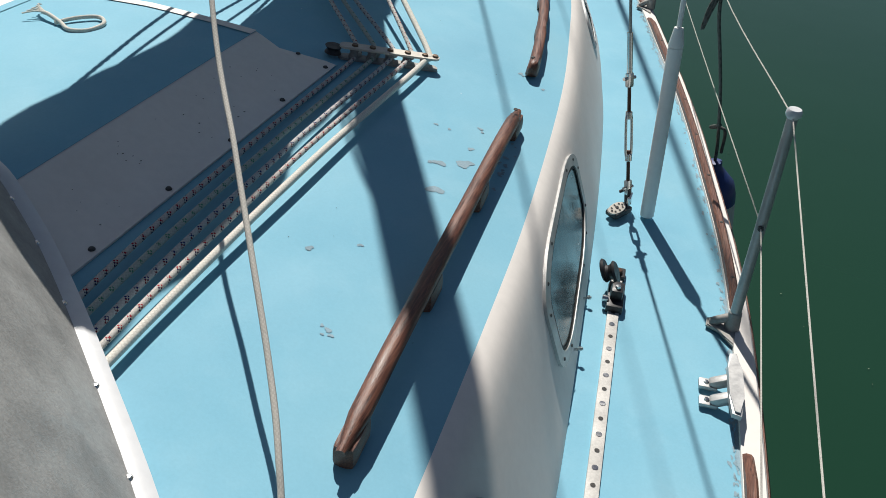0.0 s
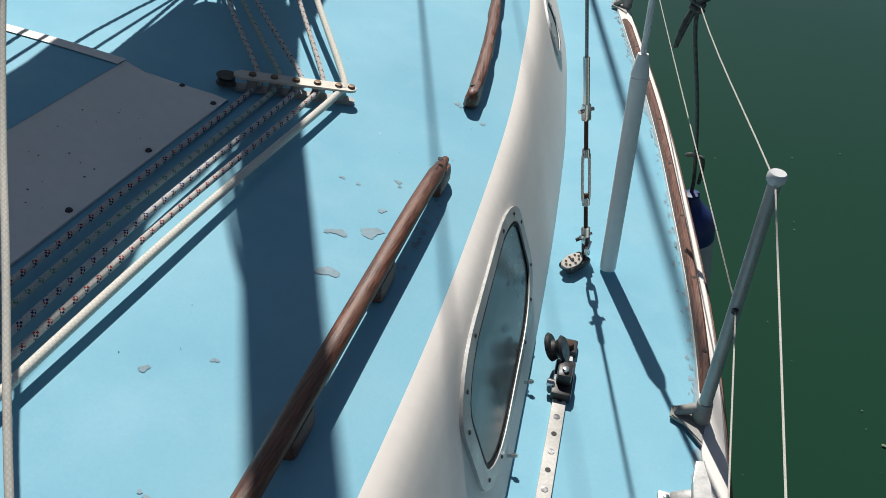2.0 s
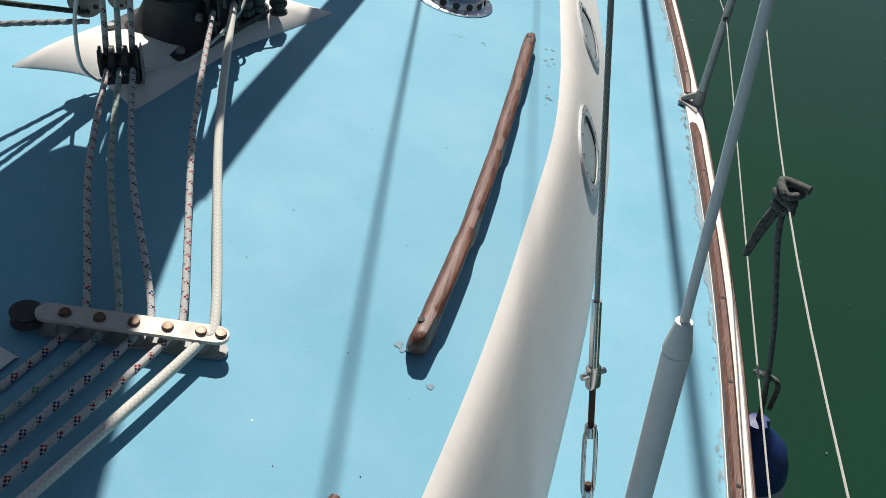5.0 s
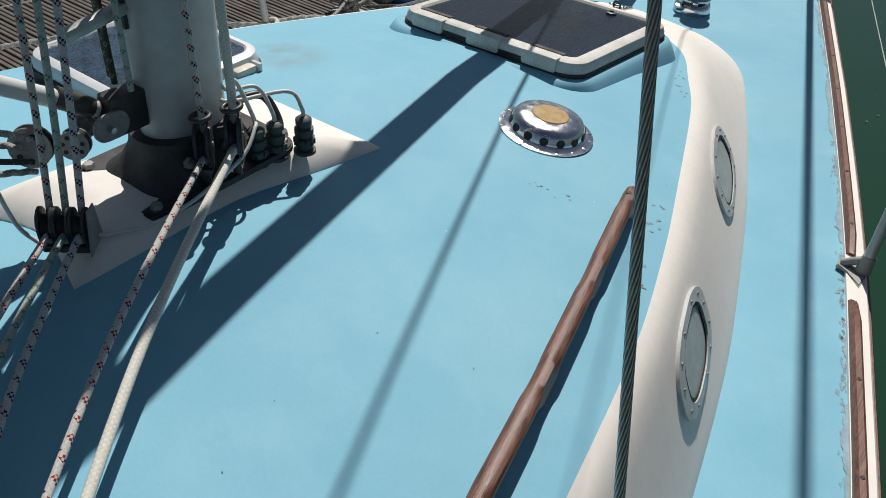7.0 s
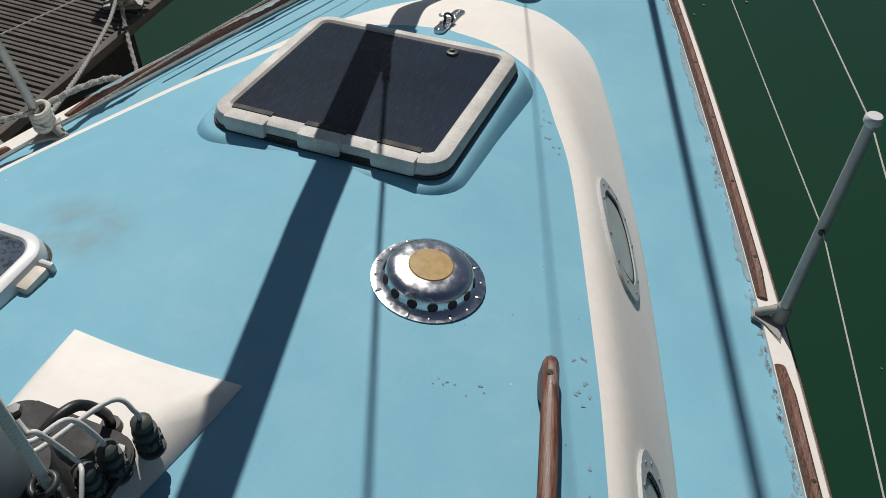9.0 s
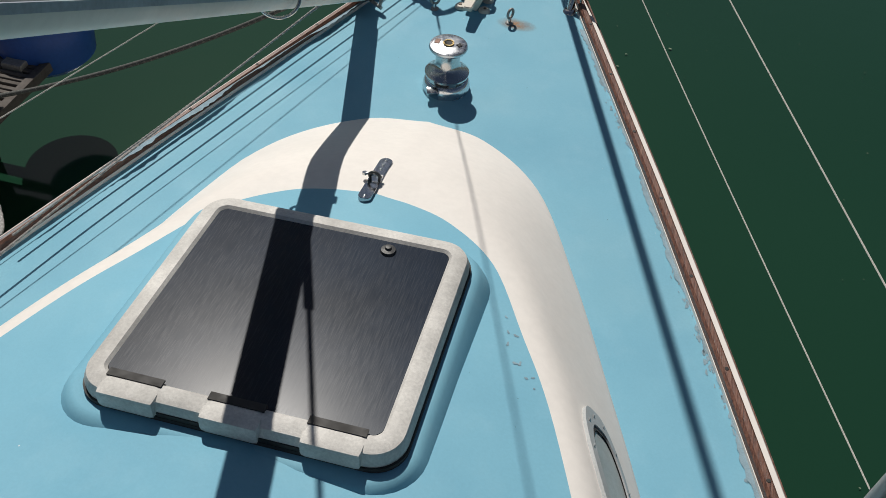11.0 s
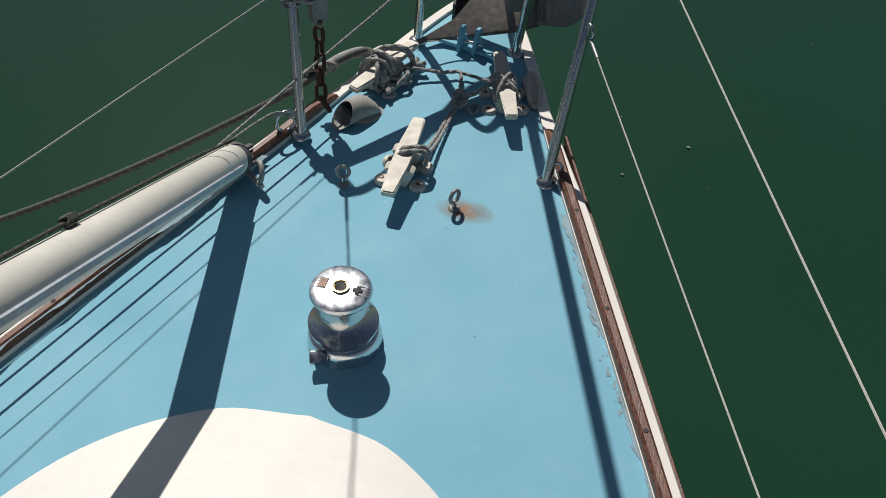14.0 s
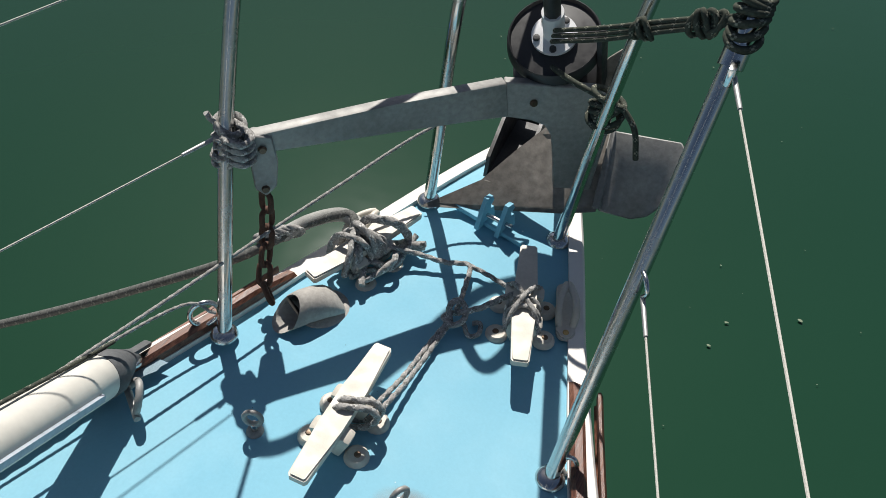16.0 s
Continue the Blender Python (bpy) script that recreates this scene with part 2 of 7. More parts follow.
# ---- mesh helpers ----
def finish(name, me, material, parent=None, label="", smooth=True, sharp=40):
    me.materials.append(material)
    if smooth:
        me.shade_smooth()
        me.set_sharp_from_angle(angle=radians(sharp))
    ob = new(name, me)
    if parent is not None:
        ob.parent = parent
    if label:
        ob["label"] = label
    return ob


def part(name, bm, material, parent=None, label="", sharp=40):
    me = bpy.data.meshes.new(name)
    bmesh.ops.recalc_face_normals(bm, faces=bm.faces)
    bm.to_mesh(me)
    bm.free()
    return finish(name, me, material, parent, label, True, sharp)


def thing(name, label, category, group="", at=(0, 0, 0), rz=0.0, kind=""):
    e = new(name)
    e.empty_display_size = 0.05
    e.matrix_world = pose(*at, 0, 0, rz)
    return tagged(e, label, category, group, kind)


def box(bm, sx, sy, sz, m=Matrix(), bev=0.0, seg=2):
    r = bmesh.ops.create_cube(bm, size=1.0, matrix=m @ Matrix.Diagonal((sx, sy, sz, 1)))
    if bev:
        vs = r["verts"]
        es = list({e for v in vs for e in v.link_edges})
        bmesh.ops.bevel(bm, geom=es, offset=bev, segments=seg, affect="EDGES", profile=0.6)
    return bm


def lathe(bm, profile, m=Matrix(), seg=24, sy=1.0):
    """Turns a profile of (radius, height) round z."""
    rings = []
    for r, z in profile:
        if r <= 1e-6:
            rings.append([bm.verts.new(m @ Vector((0, 0, z)))])
        else:
            rings.append([bm.verts.new(m @ Vector((r * math.cos(6.28318 * i / seg), r * sy * math.sin(6.28318 * i / seg), z))) for i in range(seg)])
    for a, b in zip(rings, rings[1:]):
        for i in range(seg):
            j = (i + 1) % seg
            if len(a) == 1 and len(b) == 1:
                continue
            if len(a) == 1:
                bm.faces.new((a[0], b[i], b[j]))
            elif len(b) == 1:
                bm.faces.new((a[i], a[j], b[0]))
            else:
                bm.faces.new((a[i], a[j], b[j], b[i]))
    for ring in (rings[0], rings[-1]):
        if len(ring) > 1:
            try:
                bm.faces.new(ring)
            except ValueError:
                pass
    return bm


def cyl(bm, r, p, q, seg=16, r2=None, bev=0.0):
    p, q = Vector(p), Vector(q)
    m = Matrix.Translation(p) @ (q - p).to_track_quat("Z", "Y").to_matrix().to_4x4()
    h = (q - p).length
    r2 = r if r2 is None else r2
    prof = [(0, 0), (max(r - bev, 1e-4), 0), (r, bev), (r2, h - bev), (max(r2 - bev, 1e-4), h), (0, h)] if bev else [(0, 0), (r, 0), (r2, h), (0, h)]
    return lathe(bm, prof, m, seg)


def spline(pts, n=10, closed=False):
    """A Catmull-Rom curve through the points."""
    P = [Vector(p) for p in pts]
    if len(P) < 3 and not closed:
        return [P[0].lerp(P[-1], i / n) for i in range(n + 1)]
    out = []
    cnt = len(P) if closed else len(P) - 1
    for i in range(cnt):
        if closed:
            a, b, c, d = P[i - 1], P[i], P[(i + 1) % len(P)], P[(i + 2) % len(P)]
        else:
            b, c = P[i], P[i + 1]
            a = P[i - 1] if i else b * 2 - c
            d = P[i + 2] if i + 2 < len(P) else c * 2 - b
        for k in range(n):
            t = k / n
            out.append(0.5 * ((2 * b) + (c - a) * t + (2 * a - 5 * b + 4 * c - d) * t * t + (3 * b - a - 3 * c + d) * t ** 3))
    if not closed:
        out.append(P[-1].copy())
    return out


def tube(name, pts, r, material, parent=None, label="", seg=8, closed=False, smooth_n=8, radii=None, flat=1.0, lobes=0):
    """A tube along a smooth curve, with UV: round it and, in metres, along it."""
    if material is R_GREY and not lobes:
        lobes = 3
    C = spline(pts, smooth_n, closed) if smooth_n else [Vector(p) for p in pts]
    if lobes:
        D = C + [C[0]] if closed else C
        seg_l = [(b - a).length for a, b in zip(D, D[1:])]
        total = sum(seg_l)
        cnt = max(12, min(500, int(total / (0.75 * r))))
        out, k, done = [], 0, 0.0
        for i in range(cnt if closed else cnt + 1):
            want = total * i / cnt
            while k < len(seg_l) - 1 and done + seg_l[k] < want:
                done += seg_l[k]
                k += 1
            out.append(D[k].lerp(D[k + 1], (want - done) / max(1e-9, seg_l[k])))
        C = out
        seg = 12
    n = len(C)
    verts, faces, uvs = [], [], []
    length, acc = [0.0], 0.0
    for a, b in zip(C, C[1:]):
        acc += (b - a).length
        length.append(acc)
    if closed:
        acc += (C[0] - C[-1]).length
    up = None
    for i, p in enumerate(C):
        t = (C[(i + 1) % n] - C[i - 1]) if closed or 0 < i < n - 1 else (C[1] - C[0] if i == 0 else C[-1] - C[-2])
        t = t.normalized() if t.length > 1e-9 else Vector((0, 0, 1))
        if up is None:
            up = Vector((0, 0, 1)) if abs(t.z) < 0.9 else Vector((0, 1, 0))
        side = t.cross(up)
        side.normalize()
        up = side.cross(t).normalized()
        rr = r if radii is None else r * radii[min(len(radii) - 1, int(i / max(1, n - 1) * (len(radii) - 1) + 0.5))]
        for k in range(seg):
            a = 2 * math.pi * k / seg
            q = rr * (1 + 0.16 * math.cos(lobes * (a - 2 * math.pi * length[i] / (r * 15)))) if lobes else rr
            verts.append(p + side * (math.cos(a) * q) + up * (math.sin(a) * q * flat))
    rows = n if closed else n - 1
    for i in range(rows):
        j = (i + 1) % n
        l0, l1 = length[i], (acc if closed and j == 0 else length[j])
        for k in range(seg):
            q = (k + 1) % seg
            faces.append((i * seg + k, i * seg + q, j * seg + q, j * seg + k))
            uvs += [(k / seg, l0), ((k + 1) / seg, l0), ((k + 1) / seg, l1), (k / seg, l1)]
    if not closed:
        faces.append(tuple(range(seg))[::-1])
        faces.append(tuple((n - 1) * seg + k for k in range(seg)))
        uvs += [(0, 0)] * seg + [(0, acc)] * seg
    me = bpy.data.meshes.new(name)
    me.from_pydata(verts, [], faces)
    lay = me.uv_layers.new(name="UVMap")
    lay.data.foreach_set("uv", [c for uv in uvs for c in uv])
    me.update()
    return finish(name, me, material, parent, label, True, 50)


def grid(name, rows, material, parent=None, label="", closed=False, sharp=35):
    """A sheet through rows of points."""
    w = len(rows[0])
    verts = [p for row in rows for p in row]
    faces = []
    for i in range(len(rows) - 1):
        for k in range(w if closed else w - 1):
            q = (k + 1) % w
            faces.append((i * w + k, i * w + q, (i + 1) * w + q, (i + 1) * w + k))
    me = bpy.data.meshes.new(name)
    me.from_pydata([tuple(v) for v in verts], [], faces)
    me.update()
    bm = bmesh.new()
    bm.from_mesh(me)
    bmesh.ops.remove_doubles(bm, verts=bm.verts, dist=1e-5)
    bmesh.ops.recalc_face_normals(bm, faces=bm.faces)
    bm.to_mesh(me)
    bm.free()
    return finish(name, me, material, parent, label, True, sharp)


def prism(bm, outline, z0, z1, m=Matrix(), bev=0.0):
    """A flat plate of the outline (x, y) from z0 to z1."""
    lo = [bm.verts.new(m @ Vector((x, y, z0))) for x, y in outline]
    hi = [bm.verts.new(m @ Vector((x, y, z1))) for x, y in outline]
    bm.faces.new(lo[::-1])
    top = bm.faces.new(hi)
    n = len(lo)
    for i in range(n):
        bm.faces.new((lo[i], lo[(i + 1) % n], hi[(i + 1) % n], hi[i]))
    if bev:
        bmesh.ops.bevel(bm, geom=list(top.edges), offset=bev, segments=2, affect="EDGES")
    return bm


def rrect(w, h, r, n=6):
    out = []
    for cx, cy, a0 in ((w / 2 - r, h / 2 - r, 0), (-w / 2 + r, h / 2 - r, 90), (-w / 2 + r, -h / 2 + r, 180), (w / 2 - r, -h / 2 + r, 270)):
        for i in range(n + 1):
            a = radians(a0 + 90 * i / n)
            out.append((cx + r * math.cos(a), cy + r * math.sin(a)))
    return out


def interp(table, x):
    if x <= table[0][0]:
        return table[0][1]
    for (a, u), (b, v) in zip(table, table[1:]):
        if x <= b:
            return u + (v - u) * (x - a) / (b - a)
    return table[-1][1]


# ---- the boat's lines: x to starboard, y forward, side deck at z = 0 ----
RAIL = [(1.94, -1.6), (1.92, -0.6), (1.87, 0.5), (1.79, 1.5), (1.675, 2.33), (1.505, 3.05), (1.37, 3.54), (1.225, 4.0), (1.075, 4.46), (0.92, 4.9), (0.718, 5.45), (0.592, 5.78), (0.43, 6.2), (0.315, 6.5), (0.195, 6.84), (0.10, 7.08), (0.0, 7.27)]
FOOT = [(1.53, -1.6), (1.51, -0.6), (1.48, 0.4), (1.45, 0.95), (1.415, 1.35), (1.36, 1.8), (1.265, 2.5), (1.165, 3.1), (1.09, 3.45), (1.02, 3.75), (0.95, 4.0), (0.79, 4.48), (0.675, 4.78), (0.55, 5.09), (0.39, 5.42), (0.19, 5.595), (0.0, 5.635)]
EDGE = [(1.30, -1.6), (1.28, -0.6), (1.25, 0.4), (1.222, 0.95), (1.20, 1.35), (1.163, 1.85), (1.077, 2.55), (0.975, 3.1), (0.90, 3.45), (0.81, 3.75), (0.73, 3.98), (0.555, 4.46), (0.45, 4.68), (0.345, 4.875), (0.22, 4.980), (0.11, 5.020), (0.0, 5.030)]
EDGE_Z = [(-1.6, 0.41), (1.0, 0.395), (2.0, 0.378), (3.0, 0.35), (4.0, 0.304), (4.5, 0.266), (5.02, 0.222)]
CROWN = [(-1.6, 0.12), (2.0, 0.11), (3.0, 0.098), (4.0, 0.074), (4.5, 0.048), (5.02, 0.004)]
PROFILE = [(0, 0), (0.02, 0.025), (0.08, 0.10), (0.25, 0.315), (0.45, 0.56), (0.63, 0.77), (0.73, 0.875), (0.82, 0.94), (0.91, 0.98), (1.0, 1.0)]
railc = [(p.x, p.y) for p in spline([(x, y, 0) for x, y in RAIL], 8)]
footc = [(p.x, p.y) for p in spline([(x, y, 0) for x, y in FOOT], 8)]
edgec = [(p.x, p.y) for p in spline([(x, y, 0) for x, y in EDGE], 8)]
RAIL_OF_Y = [(y, x) for x, y in railc]
EDGE_OF_Y = [(y, x) for x, y in edgec]


HEEL = 0.05


def heel(x):
    """How far the port side lies below the starboard side at x."""
    return HEEL * min(0.0, x)


def deck_z(x, y):
    b = max(0.05, interp(RAIL_OF_Y, y))
    return 0.015 * (1 - min(1, abs(x) / b) ** 2) + heel(x)


def roof_z(x, y):
    e = max(0.05, interp(EDGE_OF_Y, y))
    return interp(EDGE_Z, y) + interp(CROWN, y) * (1 - min(1, abs(x) / e) ** 2) + heel(x)


def shoulder(y, f, side=1, off=0.0):
    """A point on the coachroof's white side, f from its foot (0) to its top (1), at about y."""
    k = min(range(len(footc)), key=lambda i: abs(0.5 * (footc[i][1] + edgec[i][1]) - y))
    k = max(1, min(len(footc) - 2, k))

    def at(i, f):
        (ox, oy), (ix, iy) = footc[i], edgec[i]
        w = interp([(z, w) for w, z in PROFILE], f)
        return Vector((side * (ox + (ix - ox) * w), oy + (iy - oy) * w, f * interp(EDGE_Z, iy)))
    ya, yb = 0.5 * (footc[k - 1][1] + edgec[k - 1][1]), 0.5 * (footc[k + 1][1] + edgec[k + 1][1])
    t = (y - ya) / (yb - ya)
    p = at(k - 1, f).lerp(at(k + 1, f), t)
    du = at(k + 1, f) - at(k - 1, f)
    dv = at(k, min(1, f + 0.06)) - at(k, max(0, f - 0.06))
    n = du.cross(dv).normalized()
    if n.x * side < 0:
        n = -n
    return p + n * off


# ---- water, hull, deck, coachroof ----
WATER_Z = -1.15
grid("water", [[(x, y, WATER_Z) for x in (-900, -6, 6, 900)] for y in (-900, -4, 14, 900)], M_WATER)
tagged(bpy.data.objects["water"], "still dark green harbour water with a soft sheen", "water", kind="structure")

rows = []
for x, y in railc:
    rows.append([(x * k / 6, y, deck_z(x * k / 6, y)) for k in range(-6, 7)])
tagged(grid("deck", rows, M_BLUE), "weathered pale blue painted side deck and foredeck", "deck", kind="structure")


def offset_line(line, d):
    out = []
    for i, (x, y) in enumerate(line):
        a, b = line[max(0, i - 1)], line[min(len(line) - 1, i + 1)]
        t = Vector((b[0] - a[0], b[1] - a[1], 0)).normalized()
        out.append((max(0.0, x + t.y * d), y - t.x * d))
    return out


for side, nm in ((1, "starboard"), (-1, "port")):
    l0, l1 = offset_line(railc, 0.0), offset_line(railc, 0.050)
    rows = []
    for i in range(len(l0)):
        (ax, ay), (bx, by) = l0[i], l1[i]
        kf = 1.0 - 0.45 * max(0.0, min(1.0, (ay - 6.3) / 0.4))
        bx, by = ax + (bx - ax) * kf, ay + (by - ay) * kf
        flare = 0.12 * min(1, bx / 0.4)
        rows.append([(side * ax, ay, -0.02), (side * ax, ay, 0.012), (side * bx, by, 0.012), (side * (bx + 0.006), by, 0.004), (side * (bx + 0.006), by, -0.09), (side * max(0, bx - flare * 0.4), by, -0.6), (side * max(0, bx - flare), by - 0.1, WATER_Z - 0.2)])
    rows = [[(x, y, z + heel(x)) for x, y, z in row] for row in rows]
    tagged(grid("hull_" + nm, rows, M_WHITE), "white painted hull side and gunwale of the yacht", "hull", kind="structure")
    lo, hi = offset_line(railc, 0.057), offset_line(railc, 0.068)
    rows = []
    for (ax, ay), (bx, by) in zip(lo, hi):
        if ay > 6.62:
            continue
        rows.append([(side * ax, ay, -0.02), (side * ax, ay, -0.002), (side * (bx - 0.006), by, -0.002), (side * bx, by, -0.012), (side * bx, by, -0.032), (side * ax, ay, -0.045)])
    rows = [[(x, y, z + heel(x)) for x, y, z in row] for row in rows]
    tagged(grid("rubbing_strake_" + nm, rows, M_TEAK), "varnished teak rubbing strake along the gunwale", "rubbing strake", kind="structure")


def strip(name, line, y0, y1, w0, w1, z0, z1, side, material, label):
    """A wooden rail of rounded section along the deck edge between y0 and y1."""
    ys = np.linspace(y0, y1, max(6, int((y1 - y0) / 0.08)))
    a, b = offset_line(line, w0), offset_line(line, w1)
    ta, tb = [(y, x) for x, y in a], [(y, x) for x, y in b]
    rows = []
    n = len(ys)
    for i, y in enumerate(ys):
        xa, xb = interp(ta, y), interp(tb, y)
        h = z1 if 0 < i < n - 1 else z0 + (z1 - z0) * 0.55
        r = 0.007
        rows.append([(side * xa, y, z0), (side * xa, y, h - r), (side * (xa + r), y, h), (side * (xb - r), y, h), (side * xb, y, h - r), (side * xb, y, z0)])
        rows[-1] = [(q, v, z + heel(q)) for q, v, z in rows[-1]]
    bm = bmesh.new()
    vs = [[bm.verts.new(p) for p in row] for row in rows]
    for p, q in zip(vs, vs[1:]):
        for k in range(6):
            bm.faces.new((p[k], p[(k + 1) % 6], q[(k + 1) % 6], q[k]))
    bm.faces.new(vs[0])
    bm.faces.new(vs[-1][::-1])
    rail = tagged(part(name, bm, material), label, "toe rail", "toe rails")
    for y in np.arange(y0 + 0.12, y1 - 0.05, 0.28):
        x = 0.5 * (interp(ta, y) + interp(tb, y))
        part("bung", lathe(bmesh.new(), [(0, 0.0015), (0.005, 0.0012), (0.0055, 0), (0, 0)], Matrix.Translation((side * x, y, z1 + heel(side * x))), 10), M_RUBBER_HOLE, rail)
    return rail


LABEL_TOE = "worn varnished teak toe rail screwed along the deck edge"
for side in (1, -1):
    for y0, y1 in ((-1.5, 1.66), (2.19, 4.29), (4.49, 6.59)):
        strip("toe_rail", railc, y0, y1, 0.002, 0.028, 0.0, 0.036, side, M_TEAK, LABEL_TOE)

# coachroof: white rounded side, blue crowned top
n = len(footc)
rows = []
for side in (1, -1):
    idx = range(n) if side == 1 else range(n - 2, -1, -1)
    for i in idx:
        (ox, oy), (ix, iy) = footc[i], edgec[i]
        ze = interp(EDGE_Z, iy)
        if side == -1:
            ox *= 1 + 0.10 * max(0.0, min(1.0, (oy - 4.9) / 0.4))
        rows.append([(side * (ox + (ix - ox) * w), oy + (iy - oy) * w, ze * zf - (0.004 if zf == 0 else 0) + heel(side * (ox + (ix - ox) * w))) for w, zf in PROFILE])
tagged(grid("coachroof_side", rows, M_WHITE, sharp=60), "smooth white moulded side of the coachroof", "coachroof", kind="structure")
rows = []
for x, y in edgec:
    rows.append([(x * k / 12, y, roof_z(x * k / 12, y)) for k in range(-12, 13)])
tagged(grid("coachroof_top", rows, M_BLUE, sharp=60), "weathered pale blue painted coachroof top", "coachroof", kind="structure")

# ---- narrow gunwale pieces and rigging ----
def ellipse_bar(bm, pts, w, h, seg=12):
    """A bar of oval section along points."""
    C = spline(pts, 8)
    rings = []
    n = len(C)
    for i, p in enumerate(C):
        t = (C[min(n - 1, i + 1)] - C[max(0, i - 1)]).normalized()
        side = t.cross(Vector((0, 0, 1))).normalized()
        up = side.cross(t)
        k = min(1.0, 0.45 + 0.55 * min(i, n - 1 - i) / 3)
        rings.append([bm.verts.new(p + side * (math.cos(a) * w * k) + up * (math.sin(a) * h * k)) for a in (2 * math.pi * j / seg for j in range(seg))])
    for a, b in zip(rings, rings[1:]):
        for j in range(seg):
            bm.faces.new((a[j], a[(j + 1) % seg], b[(j + 1) % seg], b[j]))
    bm.faces.new(rings[0])
    bm.faces.new(rings[-1])
    return bm


def grab_rail(x0, y0, x1, y1, feet, label):
    t = thing("grab_rail", label, "grab rail", "grab rails on the coachroof", (x0, y0, roof_z(x0, y0)))
    inv = t.matrix_world.inverted()
    P = []
    for k in range(7):
        f = k / 6
        x, y = x0 + (x1 - x0) * f, y0 + (y1 - y0) * f
        P.append(inv @ Vector((x, y, roof_z(x, y) + (0.056 if 0 < k < 6 else 0.046))))
    part("bar", ellipse_bar(bmesh.new(), P, 0.0185, 0.017), M_TEAK, t)
    d = Vector((x1 - x0, y1 - y0, 0)).normalized()
    for f in feet:
        x, y = x0 + (x1 - x0) * f, y0 + (y1 - y0) * f
        q = inv @ Vector((x, y, roof_z(x, y) + 0.023))
        m = Matrix.Translation(q) @ pose(0, 0, 0, 0, 0, math.degrees(math.atan2(d.y, d.x)))
        part("foot", box(bmesh.new(), 0.085, 0.040, 0.050, m, 0.015), M_TEAK, t)
    for f in feet[-1:]:
        x, y = x0 + (x1 - x0) * f, y0 + (y1 - y0) * f
        bm = lathe(bmesh.new(), [(0, 0.003), (0.006, 0.002), (0.006, 0), (0, 0)], Matrix.Translation(inv @ Vector((x, y, roof_z(x, y) + 0.073))), 10)
        part("plug", bm, M_RUBBER_HOLE, t)
    return t


grab_rail(1.106, 0.94, 1.026, 2.21, (0.04, 0.36, 0.66, 0.96), "reddish brown teak grab rail on the blue coachroof beside the lines")
def scalloped_rail(x0, y0, x1, y1, feet, label):
    """One length of wood, gently bowed, bulging inboard and down at each foot."""
    t = thing("grab_rail", label, "grab rail", "grab rails on the coachroof", (x0, y0, roof_z(x0, y0)), math.degrees(math.atan2(x0 - x1, y1 - y0)))
    inv = t.matrix_world.inverted()
    d = Vector((x1 - x0, y1 - y0, 0))
    ln = d.length
    d.normalize()
    out = Vector((d.y, -d.x, 0))
    rows = []
    n = 110
    for k in range(n + 1):
        f = k / n
        g = max(math.exp(-((f - q) * ln / 0.046) ** 4) for q in feet)
        e = min(1.0, min(f, 1 - f) * ln / 0.022)
        e = 0.5 + 0.5 * math.sqrt(max(0.0, e))
        x, y = x0 + (x1 - x0) * f + 0.022 * math.sin(math.pi * f ** 0.7), y0 + (y1 - y0) * f
        z0, zt = 0.030 * (1 - g) + 0.001, 0.030 + 0.026 * e
        wo, wi = 0.017 * e, (0.015 + 0.006 * g) * e
        base = Vector((x, y, roof_z(x, y)))
        zm = 0.5 * (z0 + zt)
        sec = [(wo * 0.7, z0), (wo, z0 + 0.006), (wo, zm + 0.006), (wo * 0.72, zt - 0.003), (0.0, zt), (-0.011 * e, zt - 0.004), (-0.016 * e - 0.25 * (wi - 0.015 * e), zm + 0.004), (-wi, z0 + 0.008), (-wi * 0.85, z0)]
        rows.append([inv @ (base + out * a + Vector((0, 0, z))) for a, z in sec])
    c0, c1 = sum(rows[0], Vector()) / 9, sum(rows[-1], Vector()) / 9
    grid("bar", [[c0] * 9] + rows + [[c1] * 9], M_TEAK, t, "", closed=True, sharp=55)
    for f in (feet[0], feet[-1]):
        x, y = x0 + (x1 - x0) * f, y0 + (y1 - y0) * f
        part("plug", lathe(bmesh.new(), [(0, 0.003), (0.006, 0.002), (0.006, 0), (0, 0)], Matrix.Translation(inv @ Vector((x, y, roof_z(x, y) + 0.0545))), 10), M_RUBBER_HOLE, t)
    return t


scalloped_rail(0.978, 2.53, 0.678, 3.84, (0.035, 0.27, 0.5, 0.73, 0.962), "sun-worn teak grab rail with scalloped feet near the mast")

